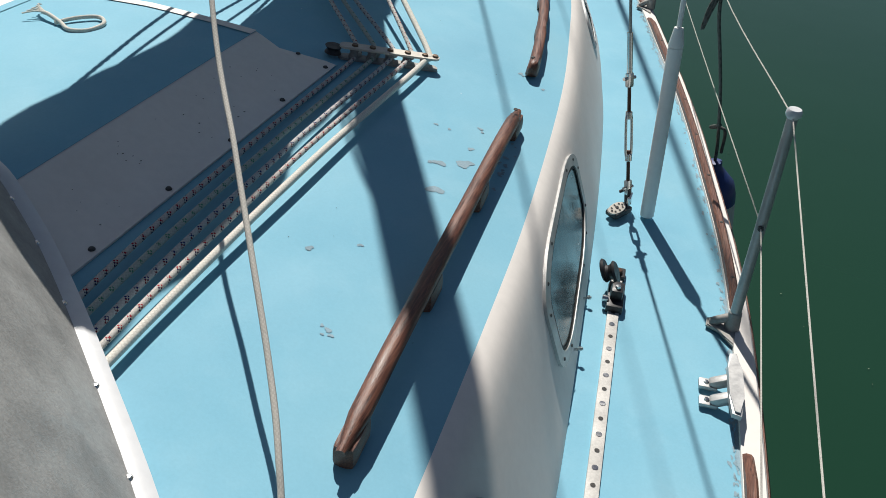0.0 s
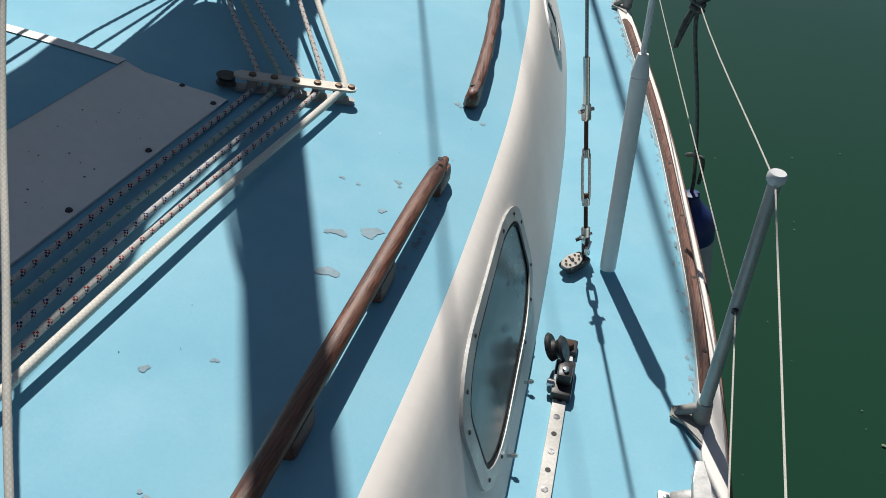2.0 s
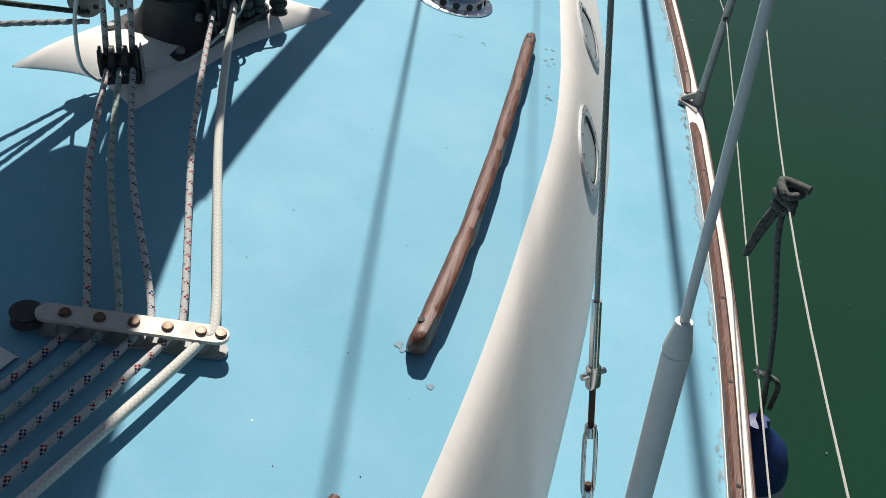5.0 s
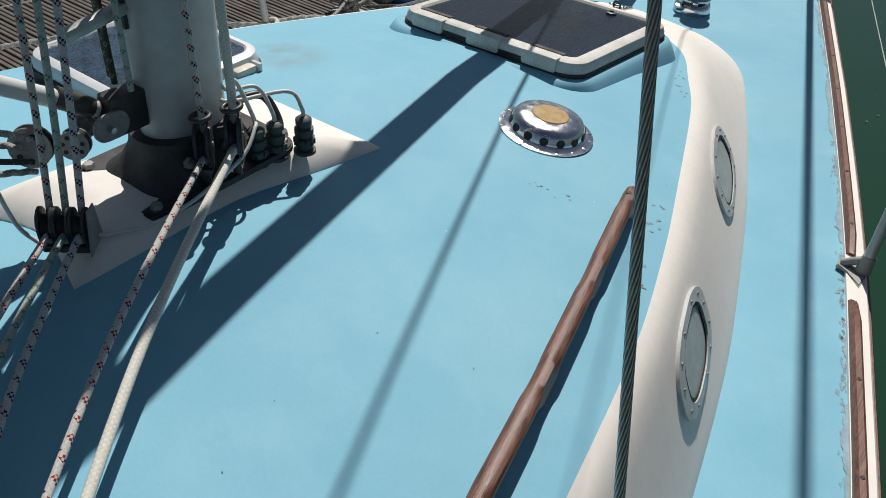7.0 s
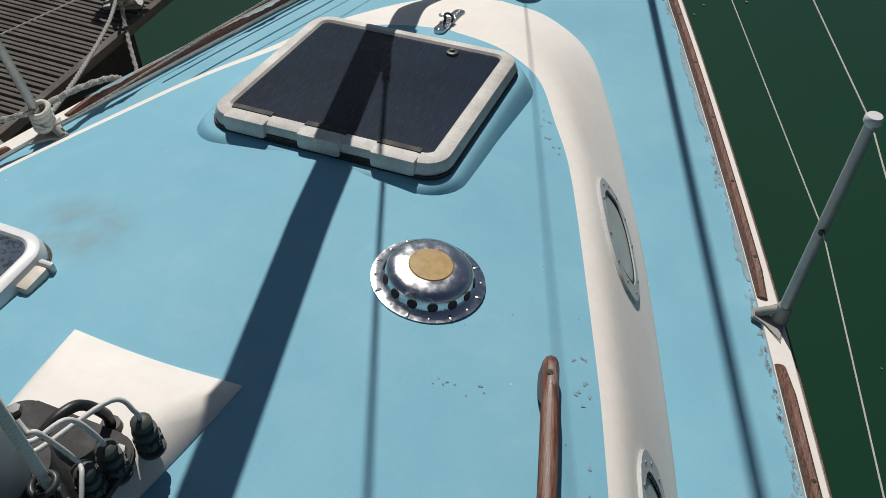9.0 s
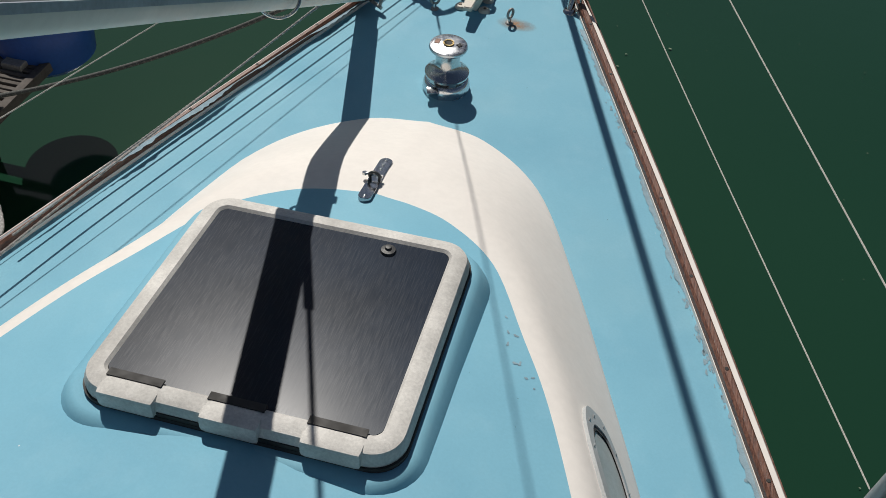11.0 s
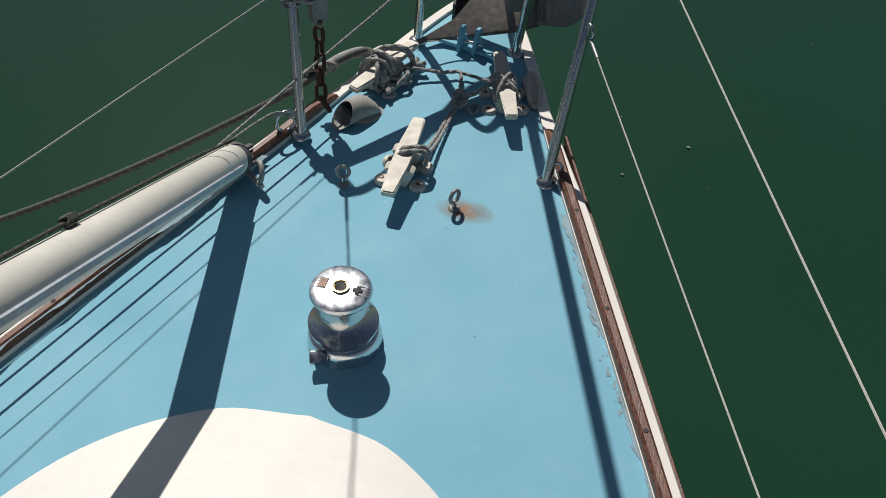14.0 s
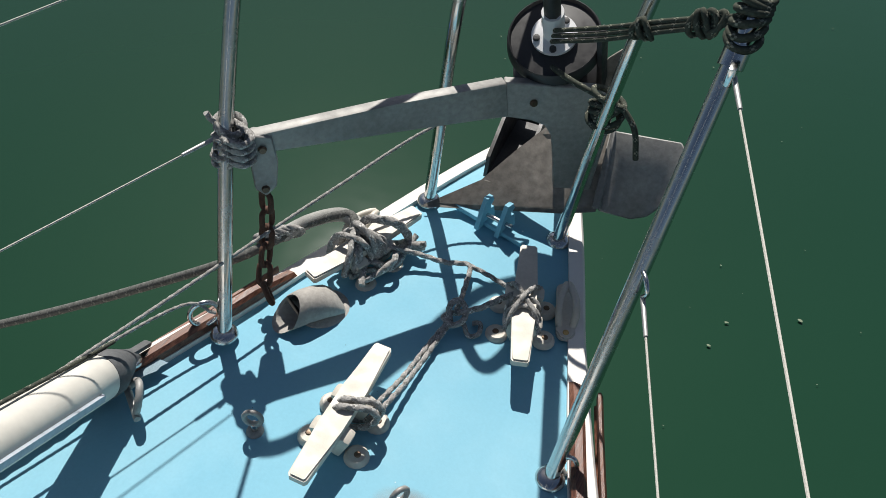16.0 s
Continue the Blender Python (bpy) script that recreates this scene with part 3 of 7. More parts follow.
# side windows in the white coachroof side
def side_window(y0, y1, f0, f1, skew, pane, label, metal=None, side=1):
    """A framed oblong window let into the coachroof side."""
    t = thing("side_window", label, "window", "coachroof side windows")
    ln, ht = y1 - y0, f1 - f0

    def ring(inset, off):
        hs = ht / 2 * (1 - inset[1])
        out = []
        for u, v in rrect(2.0, 2.0, 0.62 if ln > 0.6 else 0.8, 7):
            y = (y0 + y1) / 2 + u * ln / 2 * (1 - inset[0])
            f = (f0 + f1) / 2 + v * hs + skew * u
            out.append(shoulder(y, max(0.02, min(0.98, f)), side, off))
        return out
    fr = 0.042 / (ln / 2), 0.020 / (ht * 0.38 / 2)
    outer0, outer1 = ring((0, 0), -0.004), ring((0, 0), 0.008)
    in1, in0 = ring(fr, 0.009), ring(fr, -0.002)
    wf = grid("window_frame", [outer0, outer1, in1, in0], metal or M_ALU, t, "screwed aluminium frame", closed=True)
    g0 = ring((fr[0] * 1.06, fr[1] * 1.06), 0.006)
    g1 = ring((fr[0] * 1.28, fr[1] * 1.3), 0.007)
    grid("gasket", [in0, g0, g1], M_RUBBER_HOLE, t, "", closed=True)
    verts = ring((fr[0] * 1.2, fr[1] * 1.2), 0.004)
    bm = bmesh.new()
    c = bm.verts.new(sum(verts, Vector()) / len(verts))
    vs = [bm.verts.new(v) for v in verts]
    for i in range(len(vs)):
        bm.faces.new((c, vs[i], vs[(i + 1) % len(vs)]))
    part("pane", bm, pane, t)
    mid = ring((fr[0] * 0.5, fr[1] * 0.5), 0.009)
    for k in range(0, len(mid), 3):
        bm = lathe(bmesh.new(), [(0, 0.0025), (0.004, 0.0015), (0.005, 0), (0, 0)], Matrix.Translation(mid[k]) @ pose(0, 0, 0, 0, 70 * side, 0), 8)
        part("screw", bm, metal or M_DARK, wf)
    return t


side_window(1.64, 2.33, 0.20, 0.87, 0.03, M_GLASSY, "long side window with dark acrylic in a screwed aluminium frame")
side_window(3.51, 3.815, 0.31, 0.80, 0.02, M_FROST, "small oval side window with cloudy pane in aluminium frame", M_PALEAL)
side_window(4.24, 4.59, 0.34, 0.82, 0.02, M_FROST, "small oval side window with yellowed cloudy pane near the bow", M_PALEAL)
side_window(0.40, 1.09, 0.20, 0.87, 0.03, M_GLASSY, "long side window with dark acrylic beside the cockpit")


# ---- hatches ----
h = thing("deck_hatch", "large square hatch with smoked acrylic lid and chalky white frame", "hatch")
h.matrix_world = pose(-0.005, 4.520, 0.302, -5.4, -1.5, 0)
bm = bmesh.new()
P_RINGS = ((0.745, 0.735, 0.13, -0.040), (0.722, 0.710, 0.12, -0.014), (0.698, 0.68, 0.105, 0.004), (0.68, 0.66, 0.09, 0.014), (0.655, 0.63, 0.075, 0.018))
pr = [[bm.verts.new((x - 0.008, y, z)) for x, y in rrect(w, l, r, 8)] for w, l, r, z in P_RINGS]
for a, b in zip(pr, pr[1:]):
    for i in range(len(a)):
        bm.faces.new((a[i], a[(i + 1) % len(a)], b[(i + 1) % len(a)], b[i]))
bm.faces.new(pr[-1])
part("plinth", bm, M_BLUE, h, "raised blue moulded plinth", 100)
bm = prism(bmesh.new(), rrect(0.635, 0.605, 0.065, 8), 0.014, 0.028)
part("seal", bm, M_RUBBER_HOLE, h)


def frame_ring(w, l, r, band_w, z0, z1, bev):
    prof = [(0, z0), (0, z1 - bev), (bev * 0.3, z1 - bev * 0.3), (bev, z1), (band_w - 0.006, z1), (band_w, z1 - 0.006), (band_w, z0)]
    return [[Vector((x, y, z)) for x, y in rrect(w - 2 * d, l - 2 * d, max(0.006, r - d), 8)] for d, z in prof]


grid("frame", frame_ring(0.628, 0.598, 0.066, 0.046, 0.026, 0.064, 0.022), M_HATCHF, h, "peeling chalky white frame", closed=True)
part("lid", prism(bmesh.new(), rrect(0.54, 0.51, 0.03, 6), 0.03, 0.058), M_ACRYL, h, "smoked blue-black acrylic lid")
for x, w in ((-0.20, 0.115), (0.0, 0.115), (0.19, 0.115)):
    hg = part("hinge", box(bmesh.new(), w, 0.05, 0.044, Matrix.Translation((x, -0.283, 0.044)), 0.012), M_HATCHF, h)
    # dark strip stands for the shaded gap at the hinge
    part("slot", box(bmesh.new(), w * 0.95, 0.017, 0.004, Matrix.Translation((x, -0.2565, 0.0650)), 0.0), M_RUBBER_HOLE, hg)
for x in (-0.10, 0.095):
    # slots are dark strips, their shade given by colour
    part("slot", box(bmesh.new(), 0.082, 0.005, 0.012, Matrix.Translation((x, -0.2990, 0.032)), 0.0), M_RUBBER_HOLE, h)
bm = lathe(bmesh.new(), [(0, 0.014), (0.006, 0.013), (0.008, 0.008), (0.016, 0.006), (0.018, 0), (0, 0)], Matrix.Translation((0.135, 0.222, 0.058)))
part("latch_knob", bm, M_DARK, h)

h = thing("deck_hatch", "small hatch with speckled blue acrylic lid beside the mast", "hatch", at=(-0.56, 3.50, roof_z(-0.5, 3.5)))
part("coaming", prism(bmesh.new(), rrect(0.45, 0.45, 0.07, 8), -0.05, 0.012, bev=0.003), M_RUBBER_HOLE, h)
grid("frame", frame_ring(0.44, 0.44, 0.07, 0.035, 0.010, 0.05, 0.022), M_PVC, h, "white moulded frame", closed=True)
part("lid", prism(bmesh.new(), rrect(0.376, 0.376, 0.035, 6), 0.01, 0.045), simple("speckled_blue_acrylic", (0.02, 0.055, 0.10), 0.3, 0, 0.6, 120, 0.05), h, "speckled dark blue acrylic lid")
for dy in (-0.13, 0.12):
    part("hinge", box(bmesh.new(), 0.03, 0.065, 0.026, Matrix.Translation((0.232, dy, 0.022)), 0.008), M_CLEAT, h)
    part("hinge_lug", box(bmesh.new(), 0.034, 0.012, 0.034, Matrix.Translation((0.234, dy + 0.042, 0.02)), 0.006), M_PVC, h)

# ---- round ventilator ----
vx, vy = 0.39, 3.937
v = thing("deck_ventilator", "round polished steel ventilator with side holes and yellowed lens", "ventilator")
v.matrix_world = pose(vx, vy, roof_z(vx, vy), -4.5, 6, 0)
prof = [(0.118, 0.0), (0.118, 0.003), (0.102, 0.005), (0.094, 0.010), (0.090, 0.028), (0.084, 0.037), (0.072, 0.042), (0.05, 0.0445)]
part("dome", lathe(bmesh.new(), prof + [(0, 0.045)], seg=48), M_POLISH, v)
part("lens", lathe(bmesh.new(), [(0, 0.0470), (0.044, 0.0466), (0.0465, 0.0440), (0, 0.0440)], seg=32), M_AMBER, v, "yellowed translucent lens", 15)
for k in range(14):
    a = 2 * math.pi * (k + 0.5) / 14
    m = pose(0, 0, 0, 0, 0, math.degrees(a)) @ pose(0.0925, 0, 0.0185, 0, 78, 0)
    # each hole is a near-black disc coloured as its shaded inside
    part("hole", lathe(bmesh.new(), [(0, 0.0012), (0.0105, 0.001), (0.0115, -0.004), (0, -0.004)], m, 14), M_RUBBER_HOLE, v)
for k in range(8):
    a = 2 * math.pi * k / 8
    m = Matrix.Translation((0.110 * math.cos(a), 0.110 * math.sin(a), 0.003)) @ pose(0, 0, 0, 0, 0, math.degrees(a))
    part("clip", box(bmesh.new(), 0.014, 0.006, 0.005, m, 0.0015), M_STEEL, v)
    a += math.pi / 8
    part("screw", lathe(bmesh.new(), [(0, 0.003), (0.003, 0.002), (0.004, 0), (0, 0)], Matrix.Translation((0.109 * math.cos(a), 0.109 * math.sin(a), 0.003)), 8), M_STEEL, v)

# ---- pad eye with shackle on the nose ----
e = thing("pad_eye", "stainless strap plate with a small shackle on the white nose", "deck fitting")
p0, p1 = Vector((-0.010, 4.995, 0.236)), Vector((-0.009, 5.187, 0.196))
e.matrix_world = Matrix.Translation((p0 + p1) / 2) @ pose(0, 0, 0, math.degrees(math.atan2(p1.z - p0.z, 0.19)), 0, 0)
part("plate", prism(bmesh.new(), rrect(0.034, 0.215, 0.0165, 6), -0.012, 0.005, bev=0.001), simple("worn_chrome_plate", (0.50, 0.51, 0.54), 0.13, 1.0, 0.2, 60, 0.0), e)
for y in (-0.094, 0.044, 0.066, 0.092):
    part("screw", lathe(bmesh.new(), [(0, 0.003), (0.004, 0.002), (0.0055, 0), (0, 0)], Matrix.Translation((0, y, 0.005)), 10), M_STEEL, e)
sh = tube("shackle", [(-0.012, -0.01, 0.006), (-0.013, -0.016, 0.022), (0, -0.020, 0.031), (0.013, -0.016, 0.022), (0.012, -0.01, 0.006)], 0.004, M_DARK, e, "tarnished shackle")
part("pin", cyl(bmesh.new(), 0.004, (-0.026, -0.008, 0.016), (0.02, -0.008, 0.016)), M_STEEL, e)
part("pin_eye", lathe(bmesh.new(), [(0, -0.003), (0.007, -0.003), (0.007, 0.003), (0, 0.003)], Matrix.Translation((-0.028, -0.008, 0.016)), 12), M_STEEL, e)

# ---- anchor capstan ----
w = thing("capstan", "polished upright capstan winch with bronze socket on the foredeck", "winch", at=(0.006, 5.794, deck_z(0, 5.80)))
w.scale = (0.91, 0.91, 0.86)
part("base", lathe(bmesh.new(), [(0, 0), (0.083, 0), (0.085, 0.006), (0.083, 0.03), (0.078, 0.045), (0.072, 0.05), (0, 0.05)], seg=40), M_POLISH, w)
part("gypsy", lathe(bmesh.new(), [(0, 0.05), (0.060, 0.05), (0.058, 0.060), (0.066, 0.066), (0, 0.066)], seg=32), M_DARK, w, "dark toothed chain wheel")
part("drum", lathe(bmesh.new(), [(0, 0.066), (0.078, 0.066), (0.079, 0.074), (0.070, 0.082), (0.050, 0.095), (0.043, 0.115), (0.042, 0.145), (0.046, 0.168), (0, 0.168)], seg=40), M_STEEL, w)
part("cap", lathe(bmesh.new(), [(0, 0.168), (0.058, 0.168), (0.066, 0.175), (0.068, 0.182), (0.065, 0.189), (0.055, 0.1935), (0, 0.1945)], seg=40), M_SATIN, w)
part("socket", lathe(bmesh.new(), [(0.0195, 0.193), (0.0195, 0.199), (0.0155, 0.199), (0.0145, 0.1965), (0, 0.1965)], seg=24), M_BRASS, w, "bronze handle socket")
# shade inside the socket put on as a dark disc
part("socket_hole", lathe(bmesh.new(), [(0, 0.1975), (0.0135, 0.1972), (0, 0.1968)], seg=20), M_RUBBER_HOLE, w)
for k in range(4):
    part("groove", box(bmesh.new(), 0.022, 0.0016, 0.0014, Matrix.Translation((-0.048, -0.012 + k * 0.008, 0.1935)) @ pose(0, 0, 0, 0, -8, 0)), M_DARK, w)
    part("groove", box(bmesh.new(), 0.022, 0.0016, 0.0014, Matrix.Translation((0.050, -0.012 + k * 0.008, 0.1932)) @ pose(0, 0, 0, 0, 8, 0)), M_DARK, w)
part("badge", box(bmesh.new(), 0.017, 0.026, 0.002, Matrix.Translation((-0.040, 0.002, 0.195)) @ pose(0, 0, 0, 0, -6, 0)), simple("badge_paint", (0.30, 0.12, 0.06), 0.5, 0, 0.5, 200, 0), w, "small faded red and grey badge")
part("star_key", box(box(bmesh.new(), 0.02, 0.007, 0.003, Matrix.Translation((0.038, 0, 0.1955))), 0.007, 0.02, 0.003, Matrix.Translation((0.038, 0, 0.1956))), M_RUBBER_HOLE, w)
part("stripper", box(bmesh.new(), 0.04, 0.03, 0.022, Matrix.Translation((-0.030, -0.086, 0.035)) @ pose(0, 0, 0, 20, 0, 20), 0.005), M_STEEL, w)
for k in range(6):
    a = 2 * math.pi * k / 6
    part("lug", box(bmesh.new(), 0.018, 0.026, 0.018, pose(0, 0, 0.058, 0, 0, math.degrees(a)) @ Matrix.Translation((0.064, 0, 0)), 0.004), M_STEEL, w)


# ---- foredeck cleats, eyes, leads ----
def horn_cleat(x, y, rz, length, label):
    t = thing("mooring_cleat", label, "cleat", "foredeck cleats", (x, y, deck_z(x, y)), rz)
    L = length / 2
    bm = bmesh.new()
    out = [(-0.013, -L), (0.013, -L), (0.0165, -L + 0.005), (0.0215, -L * 0.3), (0.0215, L * 0.3), (0.0165, L - 0.005), (0.013, L), (-0.013, L), (-0.0165, L - 0.005), (-0.0215, L * 0.3), (-0.0215, -L * 0.3), (-0.0165, -L + 0.005)]
    prism(bm, out, 0.055, 0.070, bev=0.003)
    part("horn_bar", bm, M_CLEAT, t)
    for sy in (-1, 1):
        for sx in (-1, 1):
            bm = box(bmesh.new(), 0.026, 0.03, 0.058, Matrix.Translation((sx * 0.016, sy * 0.035, 0.030)) @ pose(0, 0, 0, 0, sx * 22, 0), 0.007)
            part("leg", bm, M_CLEAT, t)
            bm = lathe(bmesh.new(), [(0, 0.012), (0.016, 0.011), (0.021, 0.006), (0.022, 0), (0, 0)], Matrix.Translation((sx * 0.044, sy * 0.036, 0)) , 16)
            fp = part("foot_pad", bm, M_CLEAT, t)
            bm = lathe(bmesh.new(), [(0, 0.0145), (0.005, 0.0135), (0.007, 0.0105), (0, 0.0105)], Matrix.Translation((sx * 0.046, sy * 0.036, 0)), 10)
            part("bolt", bm, M_BOLT, fp)
    return t


horn_cleat(-0.020, 6.318, 0.5, 0.287, "large bare aluminium horn cleat in the middle of the foredeck")
horn_cleat(0.156, 6.678, 18.5, 0.285, "bare aluminium horn cleat beside the rail with rope lashed round")
horn_cleat(-0.181, 6.681, -21, 0.275, "bare aluminium horn cleat buried under coils of grey mooring rope")


def eye_bolt(x, y, rz, label):
    t = thing("eye_bolt", label, "eye bolt", "foredeck eye bolts", (x, y, deck_z(x, y)), rz)
    t.scale = (1.1, 1.1, 1.1)
    part("base", lathe(bmesh.new(), [(0, 0.007), (0.009, 0.006), (0.013, 0.003), (0.014, 0), (0, 0)], seg=20), M_GALV, t)
    part("shaft", cyl(bmesh.new(), 0.0055, (0, 0, 0.004), (0, 0, 0.022)), M_STEEL, t)
    tube("ring", [(0.013 * math.cos(a), 0, 0.036 + 0.016 * math.sin(a)) for a in np.linspace(0, 6.283, 13)[:-1]], 0.0045, M_GALV, t, closed=True, smooth_n=3)
    return t


eye_bolt(0.128, 6.235, 60, "stainless eye bolt with a rust stain weeping across the deck")
eye_bolt(-0.154, 6.252, 20, "stainless eye bolt standing on the blue foredeck")

# rust stain under the eye bolt, a thin irregular film on the paint
def film(name, cx, cy, pts, material, zf, lift=0.0012):
    bm = bmesh.new()
    vs = [bm.verts.new((cx + x, cy + y, zf(cx + x, cy + y) + lift)) for x, y in pts]
    c = bm.verts.new((cx, cy, zf(cx, cy) + lift))
    for i in range(len(vs)):
        bm.faces.new((c, vs[i], vs[(i + 1) % len(vs)]))
    return part(name, bm, material)


def rust_film():
    m, nt, b = mat("rust_stain", 0.7)
    v = coords(nt)
    g = nt.nodes.new("ShaderNodeTexGradient")
    g.gradient_type = "SPHERICAL"
    mp = nt.nodes.new("ShaderNodeMapping")
    mp.inputs["Location"].default_value = (-0.155 / 0.080, -6.236 / 0.045, 0)
    mp.inputs["Scale"].default_value = (1 / 0.080, 1 / 0.045, 0)
    tc = nt.nodes.new("ShaderNodeTexCoord")
    nt.links.new(tc.outputs["Object"], mp.inputs[0])
    nt.links.new(mp.outputs[0], g.inputs[0])
    nt.links.new(ramp(nt, nz(nt, v, 30), [(0.3, (0.28, 0.09, 0.02)), (0.7, (0.48, 0.24, 0.08))]), b.inputs["Base Color"])
    k = nnode(nt, "ShaderNodeMath")
    k.operation = "MULTIPLY"
    nt.links.new(ramp(nt, g.outputs["Fac"], [(0.05, (0, 0, 0)), (0.95, (0.85, 0.85, 0.85))]), k.inputs[0])
    nt.links.new(ramp(nt, nz(nt, v, 45, 5), [(0.25, (0.35,) * 3), (0.6, (1,) * 3)]), k.inputs[1])
    nt.links.new(k.outputs[0], b.inputs["Alpha"])
    return m


st = film("rust_stain", 0.155, 6.236, [(0.080 * math.cos(a), 0.045 * math.sin(a)) for a in np.linspace(0, 6.283, 25)[:-1]], rust_film(), deck_z)
tagged(st, "orange rust stain spreading from the eye bolt base", "stain", kind="structure")


def fairlead(x, y, rz, side):
    t = thing("fairlead", "cast aluminium open fairlead screwed to the deck edge", "fairlead", "bow fairleads", (x, y, 0.006), rz)
    t.scale = (0.8, 0.85, 0.8)
    part("base", prism(bmesh.new(), rrect(0.045, 0.165, 0.02, 6), 0, 0.012, bev=0.004), M_CLEAT, t)
    for sx, lean in ((-1, 0.002), (1, -0.004)):
        tube("horn", [(sx * 0.016, -0.045, 0.008), (sx * 0.021, -0.03, 0.035), (sx * 0.018, 0.0, 0.05), (sx * 0.008, 0.03, 0.054), (sx * 0.003, 0.045, 0.050)], 0.009, M_CLEAT, t)
    for dy in (-0.066, 0.066):
        part("screw", lathe(bmesh.new(), [(0, 0.0145), (0.007, 0.0135), (0.008, 0.0115), (0, 0.0115)], Matrix.Translation((0, dy, 0)), 10), M_BRASS, t)
    return t


fairlead(0.222, 6.745, 20, 1)
fairlead(-0.225, 6.745, -20, -1)

# chain pipe with cowl and the rusty chain that rises from it
c = thing("chain_pipe", "chalky grey cast chain pipe cowl on the foredeck", "chain pipe", at=(-0.200, 6.530, deck_z(-0.2, 6.52)), rz=56)
c.scale = (0.9, 0.86, 0.86)
M_COWL = simple("chalky_grey_casting", (0.40, 0.38, 0.35), 0.75, 0.05, 0.25, 30, 0.35)
part("flange", lathe(bmesh.new(), [(0, 0), (0.056, 0), (0.056, 0.006), (0.050, 0.010), (0, 0.010)], Matrix.Translation((0.012, 0, 0)), seg=28), M_COWL, c)
COWL = ((0.052, 0.030, 0.012), (0.044, 0.040, 0.034), (0.026, 0.044, 0.056), (0.0, 0.043, 0.070), (-0.03, 0.041, 0.076), (-0.066, 0.040, 0.074), (-0.072, 0.038, 0.071), (-0.068, 0.034, 0.066), (-0.03, 0.034, 0.066))
rows = []
for x, w, h in COWL:
    rows.append([Vector((x + (0.030 * math.sin(a) if x < -0.05 else 0.0), w * math.cos(a) * (1.0 if a < 3.3 else 0.9), (0.35 * h + 0.65 * h * math.sin(a)) if math.sin(a) >= 0 else 0.35 * h * (1 + math.sin(a)))) for a in np.linspace(0, 6.283, 25)[:-1]])
grid("cowl", rows, M_COWL, c, "worn grey cowl", closed=True)
# near-black disc gives the shade inside the cowl
part("mouth", lathe(bmesh.new(), [(0, 0.002), (0.034, 0.0), (0, -0.002)], pose(-0.048, 0, 0.036, 0, 65, 0), 20), M_RUBBER_HOLE, c, "dark disc painted as the shaded throat")

ch = thing("anchor_chain", "rusty short-link chain hanging from the anchor shank into the pipe", "chain")
P = spline([(-0.318, 6.567, 0.222), (-0.317, 6.558, 0.15), (-0.312, 6.535, 0.09), (-0.300, 6.505, 0.045), (-0.270, 6.485, 0.028)], 16)
pts = [P[0]]
for q in P[1:]:
    if (q - pts[-1]).length >= 0.036:
        pts.append(q)
for k, (a, b) in enumerate(zip(pts, pts[1:])):
    m = Matrix.Translation((a + b) / 2) @ (b - a).to_track_quat("Y", "Z").to_matrix().to_4x4() @ pose(0, 0, 0, 0, 90 * (k % 2) + 20, 0)
    loop = [m @ Vector((0.0125 * math.cos(u), 0.0125 * math.sin(u) + (0.0085 if math.sin(u) > 0 else -0.0085), 0)) for u in np.linspace(0.26, 6.543, 13)[:-1]]
    tube("link", loop, 0.0056, M_RUST, ch, closed=True, smooth_n=2, seg=8)

# small blue anchor chock between the bow legs
b = thing("anchor_chock", "blue painted steel anchor chock with two upright cheeks", "anchor chock", at=(0.0, 6.885, deck_z(0, 6.88)), rz=-2)
part("crossbar", box(bmesh.new(), 0.19, 0.022, 0.012, Matrix.Translation((0, 0, 0.010)) @ pose(0, 0, 0, 0, 0, -12), 0.003), M_BLUE, b)
for x in (-0.012, 0.034):
    part("cheek", prism(bmesh.new(), [(-0.03, 0), (0.03, 0), (0.022, 0.034), (0.012, 0.036), (0.010, 0.046), (0.020, 0.052), (0.014, 0.068), (-0.004, 0.070), (-0.014, 0.045)], -0.005, 0.005, pose(x, 0, 0.006, 90, 0, 78)), M_BLUE, b)
part("bolt", cyl(bmesh.new(), 0.005, (-0.025, 0.0, 0.030), (0.052, -0.008, 0.030)), M_STEEL, b)

# ---- anchor ----
a = thing("bow_anchor", "weathered galvanised plough anchor lashed across the bow", "anchor")


def plate(pts, thick):
    """A flat plate of given thickness on points that lie about in one plane."""
    P = [Vector(p) for p in pts]
    n = (P[1] - P[0]).cross(P[2] - P[0]).normalized() * thick / 2
    bm = bmesh.new()
    lo = [bm.verts.new(p - n) for p in P]
    hi = [bm.verts.new(p + n) for p in P]
    bm.faces.new(lo[::-1])
    bm.faces.new(hi)
    for i in range(len(P)):
        bm.faces.new((lo[i], lo[(i + 1) % len(P)], hi[(i + 1) % len(P)], hi[i]))
    bmesh.ops.bevel(bm, geom=list(bm.edges), offset=0.0025, segments=1, affect="EDGES")
    return bm


part("shank", plate([(-0.331, 6.561, 0.360), (-0.322, 6.570, 0.318), (-0.150, 6.749, 0.309), (0.0, 6.905, 0.294), (-0.010, 6.896, 0.373), (-0.151, 6.748, 0.371)], 0.022), M_GALV, a)
part("shank_head", plate([(-0.012, 6.900, 0.371), (-0.004, 6.903, 0.293), (0.041, 6.925, 0.292), (0.067, 6.938, 0.280), (0.082, 6.945, 0.255), (0.100, 6.954, 0.12), (0.168, 6.983, 0.12), (0.180, 6.988, 0.324), (0.150, 6.975, 0.366)], 0.021), M_GALV, a)
